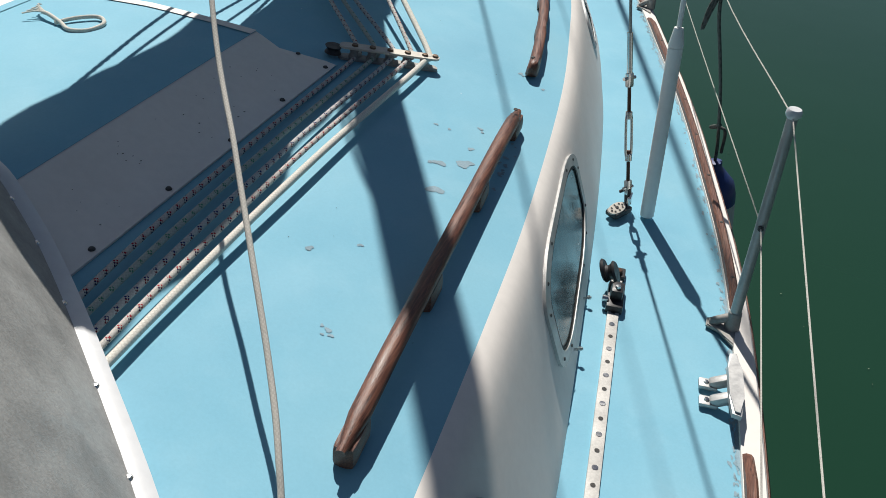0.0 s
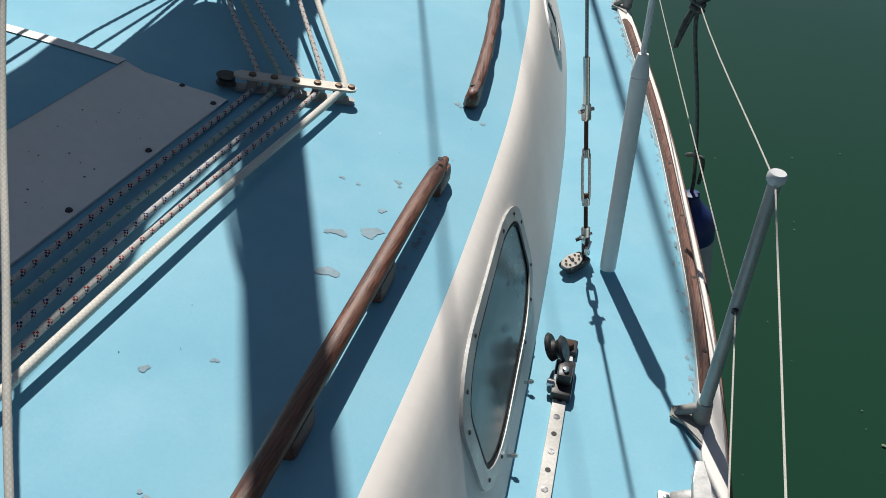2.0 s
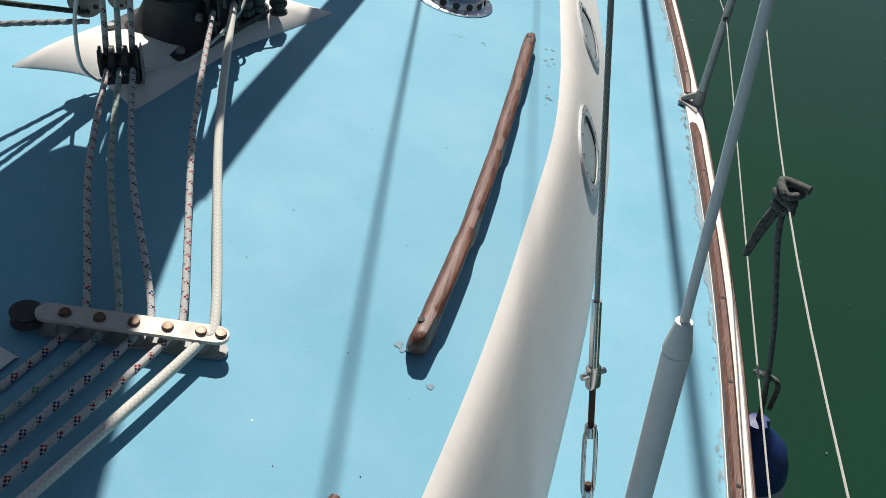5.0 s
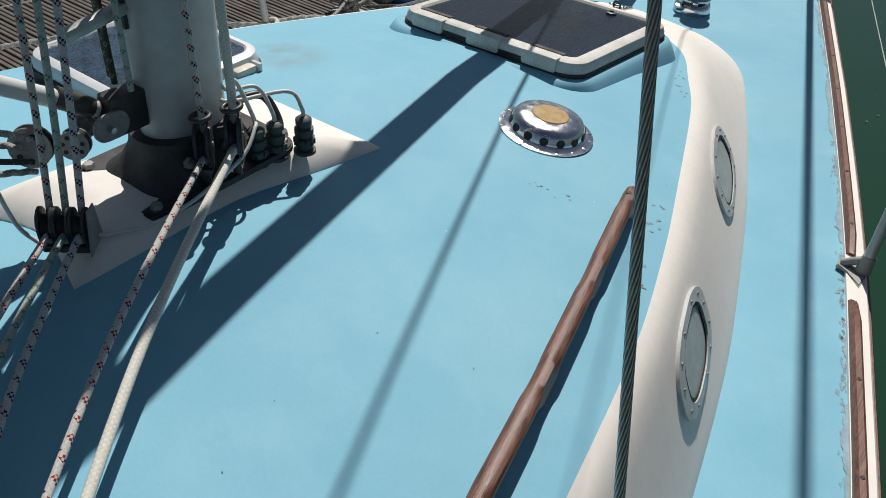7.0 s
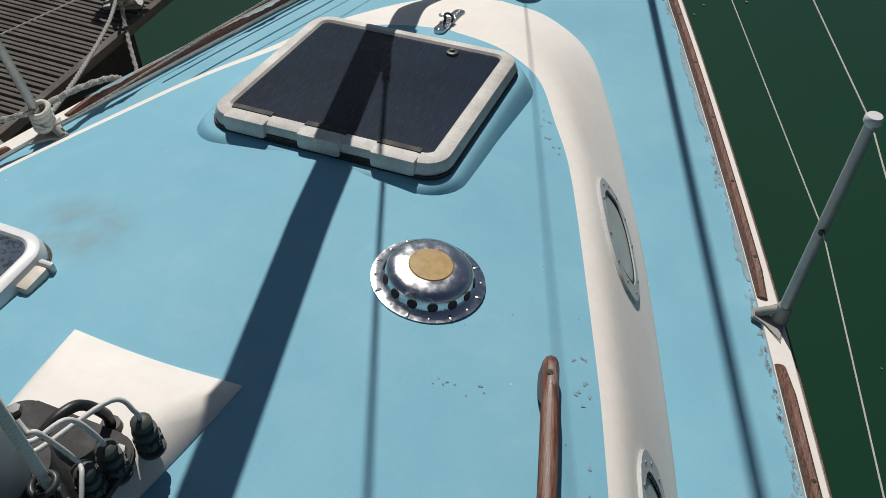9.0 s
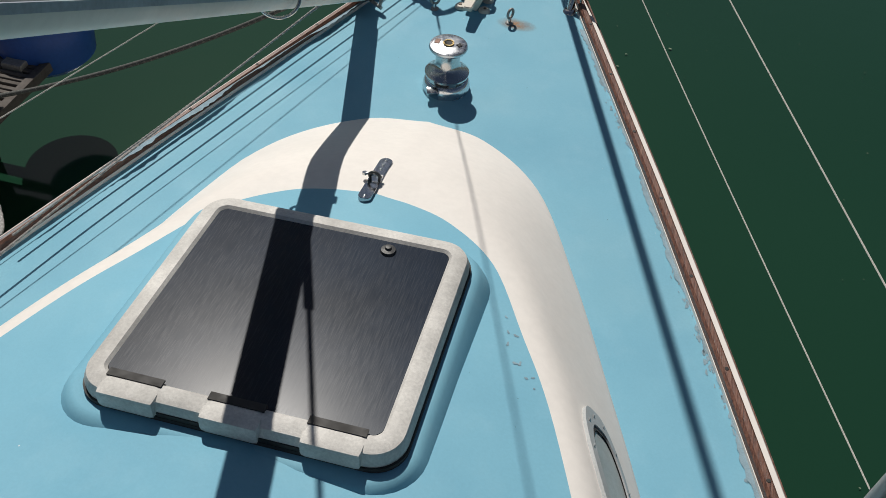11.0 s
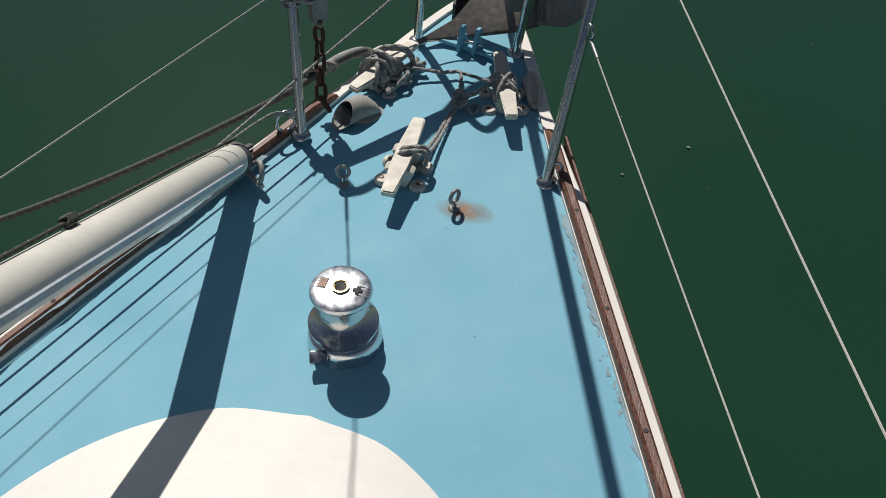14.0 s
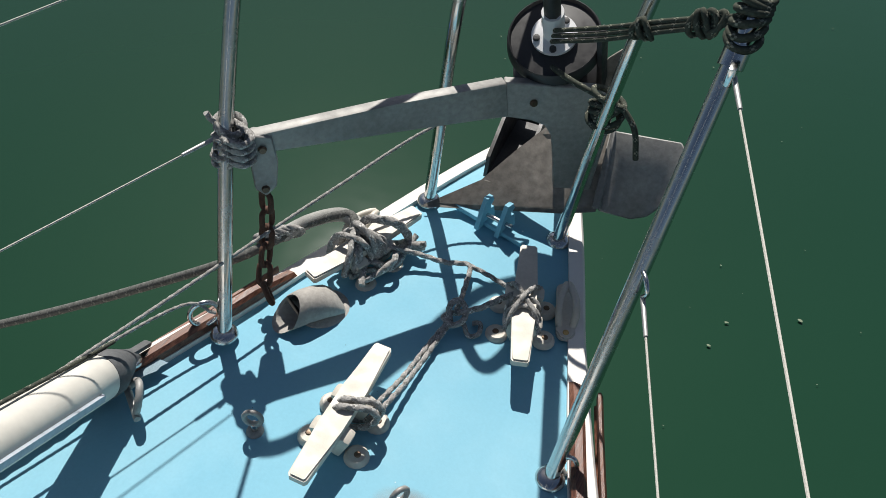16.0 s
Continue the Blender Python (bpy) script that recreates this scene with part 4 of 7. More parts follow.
part("fluke", plate([(-0.149, 6.871, 0.018), (0.137, 6.955, 0.060), (0.198, 6.962, 0.085), (0.172, 7.070, 0.205), (0.041, 7.056, 0.175), (-0.012, 7.025, 0.105), (-0.056, 6.965, 0.050)], 0.009), M_FLUKE, a, "rust-streaked fluke")
part("fluke", plate([(0.200, 6.962, 0.087), (0.268, 6.962, 0.094), (0.296, 6.972, 0.106), (0.318, 6.995, 0.128), (0.330, 7.025, 0.158), (0.332, 7.052, 0.186), (0.326, 7.074, 0.206), (0.310, 7.086, 0.218), (0.174, 7.070, 0.207)], 0.009), M_GALV, a)
part("crown_arm", plate([(0.098, 7.045, 0.290), (0.138, 7.06, 0.376), (0.160, 7.06, 0.402), (0.176, 7.06, 0.402), (0.182, 7.06, 0.385), (0.160, 7.05, 0.20), (0.11, 7.05, 0.19)], 0.014), M_FLUKE, a)
part("fluke_rib", plate([(0.188, 6.955, 0.094), (0.206, 6.955, 0.098), (0.180, 7.068, 0.214), (0.170, 7.068, 0.214)], 0.012), M_GALV, a)
part("swivel_plate", plate([(-0.338, 6.556, 0.348), (-0.328, 6.566, 0.360), (-0.306, 6.585, 0.352), (-0.300, 6.588, 0.30), (-0.304, 6.582, 0.245), (-0.318, 6.568, 0.226), (-0.332, 6.556, 0.245)], 0.030), M_GALV, a, "worn swivel plate")
for q in ((-0.308, 6.560, 0.332), (-0.309, 6.557, 0.245), (0.046, 6.914, 0.330)):
    part("bolt", lathe(bmesh.new(), [(0, 0.006), (0.006, 0.005), (0.008, 0), (0, 0)], Matrix.Translation(q) @ pose(0, 0, 0, 90, 0, 38), 10), M_BOLT, a)

# bow roller channel under the anchor
r = thing("bow_roller", "dark steel bow roller channel at the stem", "bow roller", at=(-0.035, 7.09, 0.012), rz=4)
for x in (-0.042, 0.042):
    part("cheek", prism(bmesh.new(), [(-0.06, 0), (0.20, 0), (0.22, 0.05), (0.17, 0.095), (0.06, 0.10), (-0.05, 0.05)], -0.004, 0.004, pose(x, 0, 0, 90, 0, 90)), M_DARK, r)
part("bed", box(bmesh.new(), 0.08, 0.25, 0.006, Matrix.Translation((0, 0.07, 0.003))), M_DARK, r)
part("roller", cyl(bmesh.new(), 0.026, (-0.036, 0.14, 0.055), (0.036, 0.14, 0.055), 18, bev=0.005), M_DARK, r)

# ---- furling drum and forestay ----
f = thing("furler", "black furling drum on the forestay with silver hub", "furler")
f0, f1 = Vector((0.045, 7.20, 0.03)), Vector((0.0, 3.25, 7.6))
fd = (f1 - f0).normalized()
fm = Matrix.Translation(f0 + fd * 0.345) @ fd.to_track_quat("Z", "Y").to_matrix().to_4x4()
part("drum", lathe(bmesh.new(), [(0.02, -0.03), (0.078, -0.03), (0.086, -0.020), (0.084, 0.0), (0.06, 0.010), (0.055, 0.055), (0.082, 0.070), (0.089, 0.080), (0.087, 0.100), (0.083, 0.104), (0.080, 0.098), (0.05, 0.100), (0.02, 0.104)], fm, 36), M_BLACK, f)
part("hub", lathe(bmesh.new(), [(0, 0.104), (0.042, 0.104), (0.042, 0.111), (0.02, 0.113), (0.02, 0.18), (0, 0.18)], fm, 28), M_PVC, f, "white hub plate")
for k in range(5):
    t = 2 * math.pi * k / 5
    part("bolt", lathe(bmesh.new(), [(0, 0.118), (0.006, 0.117), (0.007, 0.111), (0, 0.111)], fm @ Matrix.Translation((0.033 * math.cos(t), 0.033 * math.sin(t), 0)), 8), M_DARK, f)
tube("foil", [f0 + fd * 0.50, f1], 0.016, M_DARK, f, "dark forestay foil", smooth_n=0)
part("link_plate", cyl(bmesh.new(), 0.012, f0 - fd * 0.04, f0 + fd * 0.34), M_STEEL, f)
part("guard", box(bmesh.new(), 0.012, 0.03, 0.19, fm @ Matrix.Translation((0.092, 0.0, 0.07)), 0.004), M_BLACK, f)

# ---- pulpit ----
p = thing("pulpit", "polished stainless bow pulpit with four splayed legs", "pulpit")
LEG_A = [(0.322, 6.40, 0.0), (0.345, 6.565, 0.33), (0.364, 6.735, 0.60), (0.371, 6.80, 0.70), (0.360, 6.90, 0.77), (0.33, 7.06, 0.80)]
LEG_B = [(0.322, 6.40, 0.0), (0.368, 6.535, 0.31), (0.380, 6.572, 0.389), (0.392, 6.64, 0.55), (0.397, 6.70, 0.67), (0.385, 6.84, 0.77), (0.33, 7.06, 0.80)]
for s in (1, -1):
    tube("aft_leg", [(s * x, y, z) for x, y, z in (LEG_A if s > 0 else LEG_B)], 0.0135, M_STEEL, p, seg=14)
    FORE = [(0.140, 6.925, 0.0), (0.188, 6.895, 0.40), (0.212, 6.925, 0.60), (0.24, 7.03, 0.81)] if s > 0 else [(0.150, 6.905, 0.0), (0.148, 6.92, 0.112), (0.135, 6.92, 0.305), (0.120, 6.925, 0.494), (0.125, 7.02, 0.66), (0.16, 7.30, 0.81)]
    tube("fore_leg", [(s * x, y, z) for x, y, z in FORE], 0.0125, M_STEEL, p, seg=14)
    for x, y in ((0.322, 6.40), FORE[0][:2]):
        part("foot_flange", lathe(bmesh.new(), [(0, 0.012), (0.016, 0.012), (0.024, 0.006), (0.026, 0), (0, 0)], Matrix.Translation((s * x, y, deck_z(x, y)))), M_STEEL, p)
tube("top_rail", [(0.33, 7.06, 0.80), (0.27, 7.28, 0.81), (0.12, 7.43, 0.815), (0, 7.46, 0.815), (-0.12, 7.43, 0.815), (-0.27, 7.28, 0.81), (-0.33, 7.06, 0.80)], 0.0135, M_STEEL, p, seg=14)
part("clamp", cyl(bmesh.new(), 0.019, (0.3655, 6.745, 0.617), (0.3675, 6.765, 0.645)), M_STEEL, p)
part("wire_lug", box(bmesh.new(), 0.012, 0.03, 0.03, Matrix.Translation((0.372, 6.725, 0.622)), 0.004), M_STEEL, p)
tube("wire_loop", [(0.348, 6.575, 0.36), (0.360, 6.555, 0.36), (0.368, 6.545, 0.345), (0.363, 6.55, 0.33)], 0.004, M_STEEL, p)
tube("snap_ring", [(0.345 + 0.012 * math.cos(t), 6.42, 0.03 + 0.026 * math.sin(t)) for t in np.linspace(0, 6.283, 11)[:-1]], 0.004, M_STEEL, p, closed=True, smooth_n=3)
tube("snap_ring", [(-0.36 + 0.018 * math.cos(t), 6.40 + 0.02 * math.cos(t), 0.04 + 0.03 * math.sin(t)) for t in np.linspace(0, 6.283, 11)[:-1]], 0.005, M_STEEL, p, closed=True, smooth_n=3)

# ---- stanchions and lifelines ----
def stanchion(x, y, side, tx, ty, label):
    t = thing("stanchion", label, "stanchion", "lifeline stanchions", (side * x, y, 0.008 + heel(side * x)))
    top = Vector((side * (tx - x), ty - y, 0.628))
    part("base_plate", prism(bmesh.new(), [(side * 0.012, -0.075), (side * 0.012, 0.075), (-side * 0.03, 0.028), (-side * 0.066, 0.016), (-side * 0.066, -0.016), (-side * 0.03, -0.028)][:: side], 0, 0.009, bev=0.003), M_CASTG, t)
    part("socket", cyl(bmesh.new(), 0.021, (0, 0, 0.004), top * 0.10, 20, 0.017, 0.004), M_CASTG, t)
    tube("brace", [(-side * 0.055, 0, 0.008), (-side * 0.026, 0, 0.03), (0, 0, 0.045)], 0.012, M_CASTG, t)
    po = part("post", cyl(bmesh.new(), 0.0145, top * 0.08, top, 20, 0.0125), M_GREYP, t)
    part("cap", lathe(bmesh.new(), [(0, 0.012), (0.015, 0.011), (0.0185, 0.006), (0.0185, -0.004), (0.013, -0.012), (0, -0.012)], Matrix.Translation(top), 20), M_PVC, po, "pale plastic cap")
    part("wire_bush", cyl(bmesh.new(), 0.0075, top * 0.52 + Vector((0, -0.018, 0)), top * 0.52 + Vector((0, 0.018, 0)), 12), M_BLACK, po)
    foot = Vector((side * x, y, 0.008 + heel(side * x)))
    return foot + top * 0.985, foot + top * 0.52


LS = "grey tubular stanchion in a cast base at the deck edge"
tops = []
for (x, y, tx, ty) in ((1.84, -0.35, 1.84, -0.35), (1.712, 2.105, 1.680, 2.128), (1.128, 4.435, 1.133, 4.432)):
    tops.append(stanchion(x, y, 1, tx, ty, LS))
ptops = []
for (x, y) in ((1.84, -0.35), (1.70, 2.13), (1.085, 4.40)):
    ptops.append(stanchion(x, y, -1, x + 0.13, y, LS))
for tp, sg in ((tops, 1), (ptops, -1)):
    for lvl, end, nm in ((0, (0.376, 6.725, 0.618) if sg > 0 else (-0.452, 6.73, 0.605), "upper"), (1, (0.363, 6.55, 0.33) if sg > 0 else (-0.380, 6.545, 0.345), "lower")):
        ll = thing("lifeline", "thin pale wire lifeline stretched between the stanchions, " + nm + " run", "lifeline", "lifelines")
        P = [t[lvl] for t in tp] + [Vector(end)]
        P.insert(0, Vector((sg * 1.86, -1.5, P[0].z)))
        for q0, q1 in zip(P, P[1:]):
            mid = Vector((1.447, 3.03, 0.600)) if sg > 0 and lvl == 0 and q1 is P[3] else q0.lerp(q1, 0.5) - Vector((0, 0, 0.006))
            tube("wire", [q0, mid, q1], 0.0018, R_CORD, ll, smooth_n=6, seg=6)
        if sg < 0 and lvl == 0:
            P[3] = P[-1]
            tube("lashing", [P[-1], Vector((-0.425, 6.72, 0.625)), Vector((-0.395, 6.70, 0.650))], 0.0035, R_GREY, ll)
        d = (P[-1] - P[-2]).normalized()
        part("terminal", cyl(bmesh.new(), 0.0042, P[-1], P[-1] - d * 0.075, 12, 0.0034), M_ALU, ll)

# ---- shrouds ----
def turnbuckle(parent, p0, d, z0):
    m = Matrix.Translation(p0 + d * z0) @ d.to_track_quat("Z", "Y").to_matrix().to_4x4()
    T = lambda v: m @ Vector(v)
    part("lower_fork", box(bmesh.new(), 0.022, 0.016, 0.05, m @ Matrix.Translation((0, 0, 0.02)), 0.005), M_STEEL, parent)
    part("fork_pin", cyl(bmesh.new(), 0.005, T((-0.02, 0, 0.02)), T((0.02, 0, 0.02))), M_STEEL, parent)
    part("lower_screw", cyl(bmesh.new(), 0.0055, T((0, 0, 0.04)), T((0, 0, 0.14))), M_RUST, parent, "rust-tinged screw")
    for x in (-0.0115, 0.0115):
        tube("side_bar", [T((x * 0.5, 0, 0.115)), T((x, 0, 0.135)), T((x, 0, 0.235)), T((x * 0.5, 0, 0.255))], 0.004, M_STEEL, parent)
    for z in (0.118, 0.252):
        part("end_nut", cyl(bmesh.new(), 0.0105, T((0, 0, z - 0.012)), T((0, 0, z + 0.012)), 14, bev=0.002), M_STEEL, parent)
    part("upper_screw", cyl(bmesh.new(), 0.0055, T((0, 0, 0.26)), T((0, 0, 0.345))), M_RUST, parent)
    part("upper_fork", box(bmesh.new(), 0.024, 0.016, 0.045, m @ Matrix.Translation((0, 0, 0.36)), 0.006), M_STEEL, parent)
    part("fork_pin", cyl(bmesh.new(), 0.0055, T((-0.023, 0, 0.365)), T((0.023, 0, 0.365))), M_STEEL, parent)
    part("swage", cyl(bmesh.new(), 0.0085, T((0, 0, 0.38)), T((0, 0, 0.50)), 14), M_STEEL, parent)


BASE = Vector((1.345, 2.565, 0.0))
for s in (1,):
    sh = thing("lower_shroud", "twisted steel wire shroud with an open turnbuckle at deck", "shroud", "shrouds")
    b0 = Vector((s * BASE.x, BASE.y, 0.03))
    d = (Vector((0, 3.58, 5.9)) - b0).normalized()
    turnbuckle(sh, b0, d, 0.035)
    tube("wire", [b0 + d * 0.50, Vector((0, 3.58, 5.9))], 0.0046, M_WIRE, sh, smooth_n=0, seg=10)
    part("chainplate", box(bmesh.new(), 0.012, 0.045, 0.07, Matrix.Translation((s * 1.347, 2.562, 0.03)), 0.004), M_STEEL, sh)
    part("toggle", cyl(bmesh.new(), 0.011, b0 + d * 0.0, b0 + d * 0.05), M_DARK, sh)
    cs = thing("cap_shroud", "shroud sheathed in a tapered white plastic tube", "shroud", "shrouds")
    c0, c1 = Vector((s * 1.412, 2.552, 0.012)), Vector((s * 1.362, 2.612, 0.598))
    dd = (c1 - c0).normalized()
    part("sheath", cyl(bmesh.new(), 0.0215, c0, c1 - dd * 0.05, 20, 0.0215, 0.003), M_BOOT, cs, "white plastic sheath")
    part("sheath_cone", lathe(bmesh.new(), [(0, 0), (0.0215, 0), (0.022, 0.006), (0.013, 0.055), (0, 0.057)], Matrix.Translation(c1 - dd * 0.05) @ dd.to_track_quat("Z", "Y").to_matrix().to_4x4(), 20), M_BOOT, cs)
    e1 = Vector((s * 0.05, 3.25, 12.2))
    tube("wire_cover", [c1, c1.lerp(c1 + dd * 1.6, 0.5), c1 + dd * 1.6], 0.0075, M_BOOT, cs, smooth_n=2, seg=10)

# black snatch block lying at the shroud base
k = thing("snatch_block", "black sheave block with a perforated steel cheek lying at the shroud", "block", at=(1.326, 2.520, 0.010), rz=62)
k.scale = (0.85, 0.85, 0.85)
part("body", box(bmesh.new(), 0.10, 0.055, 0.026, Matrix.Translation((0, 0, 0.018)), 0.012), M_BLACK, k)
part("cheek", lathe(bmesh.new(), [(0, 0.006), (0.030, 0.005), (0.032, 0), (0, 0)], pose(-0.018, 0, 0.033, 14, -6, 0) @ Matrix.Diagonal((1.40, 0.72, 1.0, 1.0)), 28), M_CLEAT, k, "perforated pale steel cheek")
for i in range(8):
    t = 2 * math.pi * i / 8
    # cheek holes are dark discs, shade as colour
    part("hole", lathe(bmesh.new(), [(0, 0.0022), (0.0042, 0.0018), (0, 0)], pose(-0.018, 0, 0.033, 14, -6, 0) @ Matrix.Translation((0.029 * math.cos(t), 0.0135 * math.sin(t), 0.0050)), 10), M_RUBBER_HOLE, k)
part("rivet", lathe(bmesh.new(), [(0, 0.004), (0.006, 0.003), (0.007, 0), (0, 0)], pose(-0.018, 0, 0.039, 14, -6, 0), 12), M_DARK, k)
tube("strap", [(0.03, 0, 0.03), (0.055, 0.01, 0.05), (0.06, 0.03, 0.07), (0.045, 0.045, 0.06)], 0.006, M_DARK, k)

# ---- genoa track and car ----
g = thing("genoa_track", "pale aluminium genoa track with bolt holes along the side deck", "track")
q0, q1 = Vector((1.62, 0.2, 0.0)), Vector((1.383, 2.215, 0.0))
d = (q1 - q0).normalized()
ang = math.degrees(math.atan2(d.y, d.x))
m = Matrix.Translation((q0 + q1) / 2) @ pose(0, 0, 0, 0, 0, ang)
L = (q1 - q0).length
part("rail", box(bmesh.new(), L, 0.031, 0.012, m @ Matrix.Translation((0, 0, 0.008)), 0.003), M_HATCHF, g)
part("groove_web", box(bmesh.new(), L, 0.018, 0.006, m @ Matrix.Translation((0, 0, 0.0015))), M_RUBBER_HOLE, g)
n = int(L / 0.05)
for i in range(n):
    x = -L / 2 + 0.04 + i * 0.05
    # every other disc is dark, painted as a shaded bolt hole
    bm = lathe(bmesh.new(), [(0, 0.0012), (0.0075 if i % 2 else 0.006, 0.0010), (0, 0)], m @ Matrix.Translation((x, 0, 0.014)), 12)
    part("bolt" if i % 2 else "hole", bm, M_STEEL if i % 2 else M_RUBBER_HOLE, g)
part("end_stop", box(bmesh.new(), 0.045, 0.042, 0.022, m @ Matrix.Translation((L / 2 - 0.012, 0, 0.013)), 0.005), M_BLACK, g, "black end stop")
part("stop_knob", lathe(bmesh.new(), [(0, 0.012), (0.010, 0.010), (0.012, 0), (0, 0)], m @ Matrix.Translation((L / 2 - 0.016, 0, 0.024)), 14), M_RUST, g)
car = thing("sheet_car", "black genoa sheet car with an upright sheave on its track", "sheet car")
car.matrix_world = m @ Matrix.Translation((L / 2 - 0.13, 0, 0.012))
part("slide", box(bmesh.new(), 0.115, 0.046, 0.026, Matrix.Translation((0, 0, 0.008)), 0.006), M_BLACK, car)
part("yoke", box(bmesh.new(), 0.05, 0.034, 0.04, Matrix.Translation((-0.005, 0, 0.032)), 0.010), M_BLACK, car)
for sx, o in ((1, 0.012), (-1, 0.042)):
    part("cheek", lathe(bmesh.new(), [(0, 0.005), (0.030, 0.004), (0.034, -0.002), (0.030, -0.006), (0, -0.006)], pose(0.05, o, 0.055, 62, 0, 0), 22), M_BLACK, car)
part("sheave", lathe(bmesh.new(), [(0, 0.012), (0.026, 0.012), (0.020, 0), (0.026, -0.012), (0, -0.012)], pose(0.05, 0.027, 0.052, 62, 0, 0), 22), M_DARK, car)
part("pin", lathe(bmesh.new(), [(0, 0.008), (0.007, 0.007), (0.008, 0), (0, 0)], Matrix.Translation((-0.012, 0, 0.052)), 12), M_STEEL, car)
part("plunger", cyl(bmesh.new(), 0.009, (-0.03, 0.02, 0.022), (-0.03, 0.036, 0.022), 14), M_STEEL, car)

# mooring cleat on the starboard gunwale
t = thing("mooring_cleat", "grey cast aluminium cleat bolted at the deck edge", "cleat", "", (1.732, 1.832, 0.008), 7)
t.scale = (0.92, 0.92, 0.92)
prof = [(-0.013, -0.115), (0.010, -0.12), (0.019, -0.05), (0.019, 0.05), (0.008, 0.12), (-0.011, 0.115), (-0.019, 0.05), (-0.019, -0.05)]
part("horn_bar", prism(bmesh.new(), prof, 0.046, 0.066, bev=0.006), M_ALU, t)
for y in (-0.034, 0.034):
    part("leg", box(bmesh.new(), 0.075, 0.028, 0.03, Matrix.Translation((-0.022, y, 0.028)) @ pose(0, 0, 0, 0, -32, 0), 0.010), M_ALU, t)
    ft = part("foot", box(bmesh.new(), 0.05, 0.036, 0.014, Matrix.Translation((-0.058, y, 0.006)), 0.006), M_ALU, t)
    part("bolt", lathe(bmesh.new(), [(0, 0.006), (0.006, 0.005), (0.008, 0), (0, 0)], Matrix.Translation((-0.064, y, 0.012)), 10), M_STEEL, ft)

# ---- fender hung over the side ----
fe = thing("fender", "white fender with a blue end hanging outboard on a rope", "fender", "fenders")
fc = Vector((1.586, 3.165, -0.060))
fmx = Matrix.Translation(fc) @ pose(0, 0, 0, 0, -11, 0)
part("body", lathe(bmesh.new(), [(0, -0.66), (0.045, -0.64), (0.074, -0.58), (0.084, -0.50), (0.084, -0.18), (0.080, -0.12), (0, -0.12)], fmx, 28), M_FEND, fe)
part("cap", lathe(bmesh.new(), [(0.0845, -0.165), (0.0835, -0.13), (0.074, -0.085), (0.048, -0.05), (0.026, -0.02), (0.026, 0.0), (0, 0.005)], fmx, 28), M_FBLUE, fe, "dark blue moulded end")
kx = Vector((1.447, 3.03, 0.600))
tube("rope", [fc + Vector((0, 0, -0.01)), fc + Vector((-0.012, 0.0, 0.08)), Vector((1.525, 3.10, 0.26)), kx + Vector((0.012, 0.01, -0.09)), kx], 0.006, R_FLECK, fe, "dark flecked fender rope")
tube("rope", [fc + Vector((0.012, 0.02, 0.03)), fc + Vector((0.0, 0.0, 0.13)), fc + Vector((-0.05, 0.02, 0.12)), fc + Vector((-0.02, -0.03, 0.16))], 0.006, R_FLECK, fe)
tube("knot", [kx + Vector((0.03 * math.cos(2.3 * s2) * (1 - s2 / 18), 0.022 * math.sin(2.3 * s2), 0.03 - 0.006 * s2)) for s2 in range(10)], 0.008, R_FLECK, fe, smooth_n=5)
tube("tail", [kx + Vector((-0.01, 0, -0.01)), kx + Vector((-0.025, -0.01, -0.06)), kx + Vector((-0.030, -0.015, -0.13)), kx + Vector((-0.018, -0.01, -0.07)), kx], 0.006, R_FLECK, fe)

# ---- mast, step, blocks and wiring ----
pad = thing("mast_pad", "white moulded pad with swept corners under the mast", "mast pad", kind="structure")
rows = []
NP = 24


def pad_line(s):
    """The pad's starlike outline, s in turns; corners sharp, sides hollow."""
    out = []
    K = [(0.200, 3.548), (0.175, 2.80), (-0.175, 2.80), (-0.160, 3.545)]
    for i in range(4):
        a, b = Vector((*K[i], 0)), Vector((*K[(i + 1) % 4], 0))
        mid = Vector((0, 3.18, 0))
        for j in range(NP // 2):
            f = j / (NP // 2)
            p = a.lerp(b, f)
            inn = (0.035, 0.05, 0.035, 0.012)[i] * math.sin(math.pi * f)
            p = p + (mid - p).normalized() * inn
            out.append(mid + (p - mid) * s)
    return out


for s, dz in ((1.0, -0.008), (0.985, 0.004), (0.80, 0.030), (0.70, 0.040), (0.62, 0.044), (0.3, 0.045), (0.02, 0.045)):
    rows.append([Vector((p.x, p.y, roof_z(p.x, p.y) + dz)) for p in pad_line(s)])
grid("pad", rows, M_WHITE, pad, "", closed=True, sharp=60)

MX, MY = 0.028, 3.165
mz = roof_z(0, 3.2) + 0.045
mast = thing("mast", "pale grey oval mast stepped in a dark casting with halyards", "mast", at=(MX, MY, mz))
M_STEP = simple("blackened_cast_step", (0.05, 0.05, 0.05), 0.7, 0.1, 0.35, 35, 0.4)
part("base_plate", prism(bmesh.new(), rrect(0.25, 0.37, 0.045), -0.004, 0.009, bev=0.003), M_STEP, mast, "dark base plate")
bm = bmesh.new()
rs = [[bm.verts.new((x, y, z)) for x, y in rrect(w, l, r, 6)] for w, l, r, z in ((0.20, 0.29, 0.05, 0.008), (0.17, 0.25, 0.06, 0.026), (0.152, 0.222, 0.07, 0.06), (0.150, 0.215, 0.073, 0.088), (0.128, 0.19, 0.06, 0.090))]
for p, q in zip(rs, rs[1:]):
    for i in range(len(p)):
        bm.faces.new((p[i], p[(i + 1) % len(p)], q[(i + 1) % len(p)], q[i]))
bm.faces.new(rs[-1])
part("step", bm, M_STEP, mast, "dark cast mast step", 30)
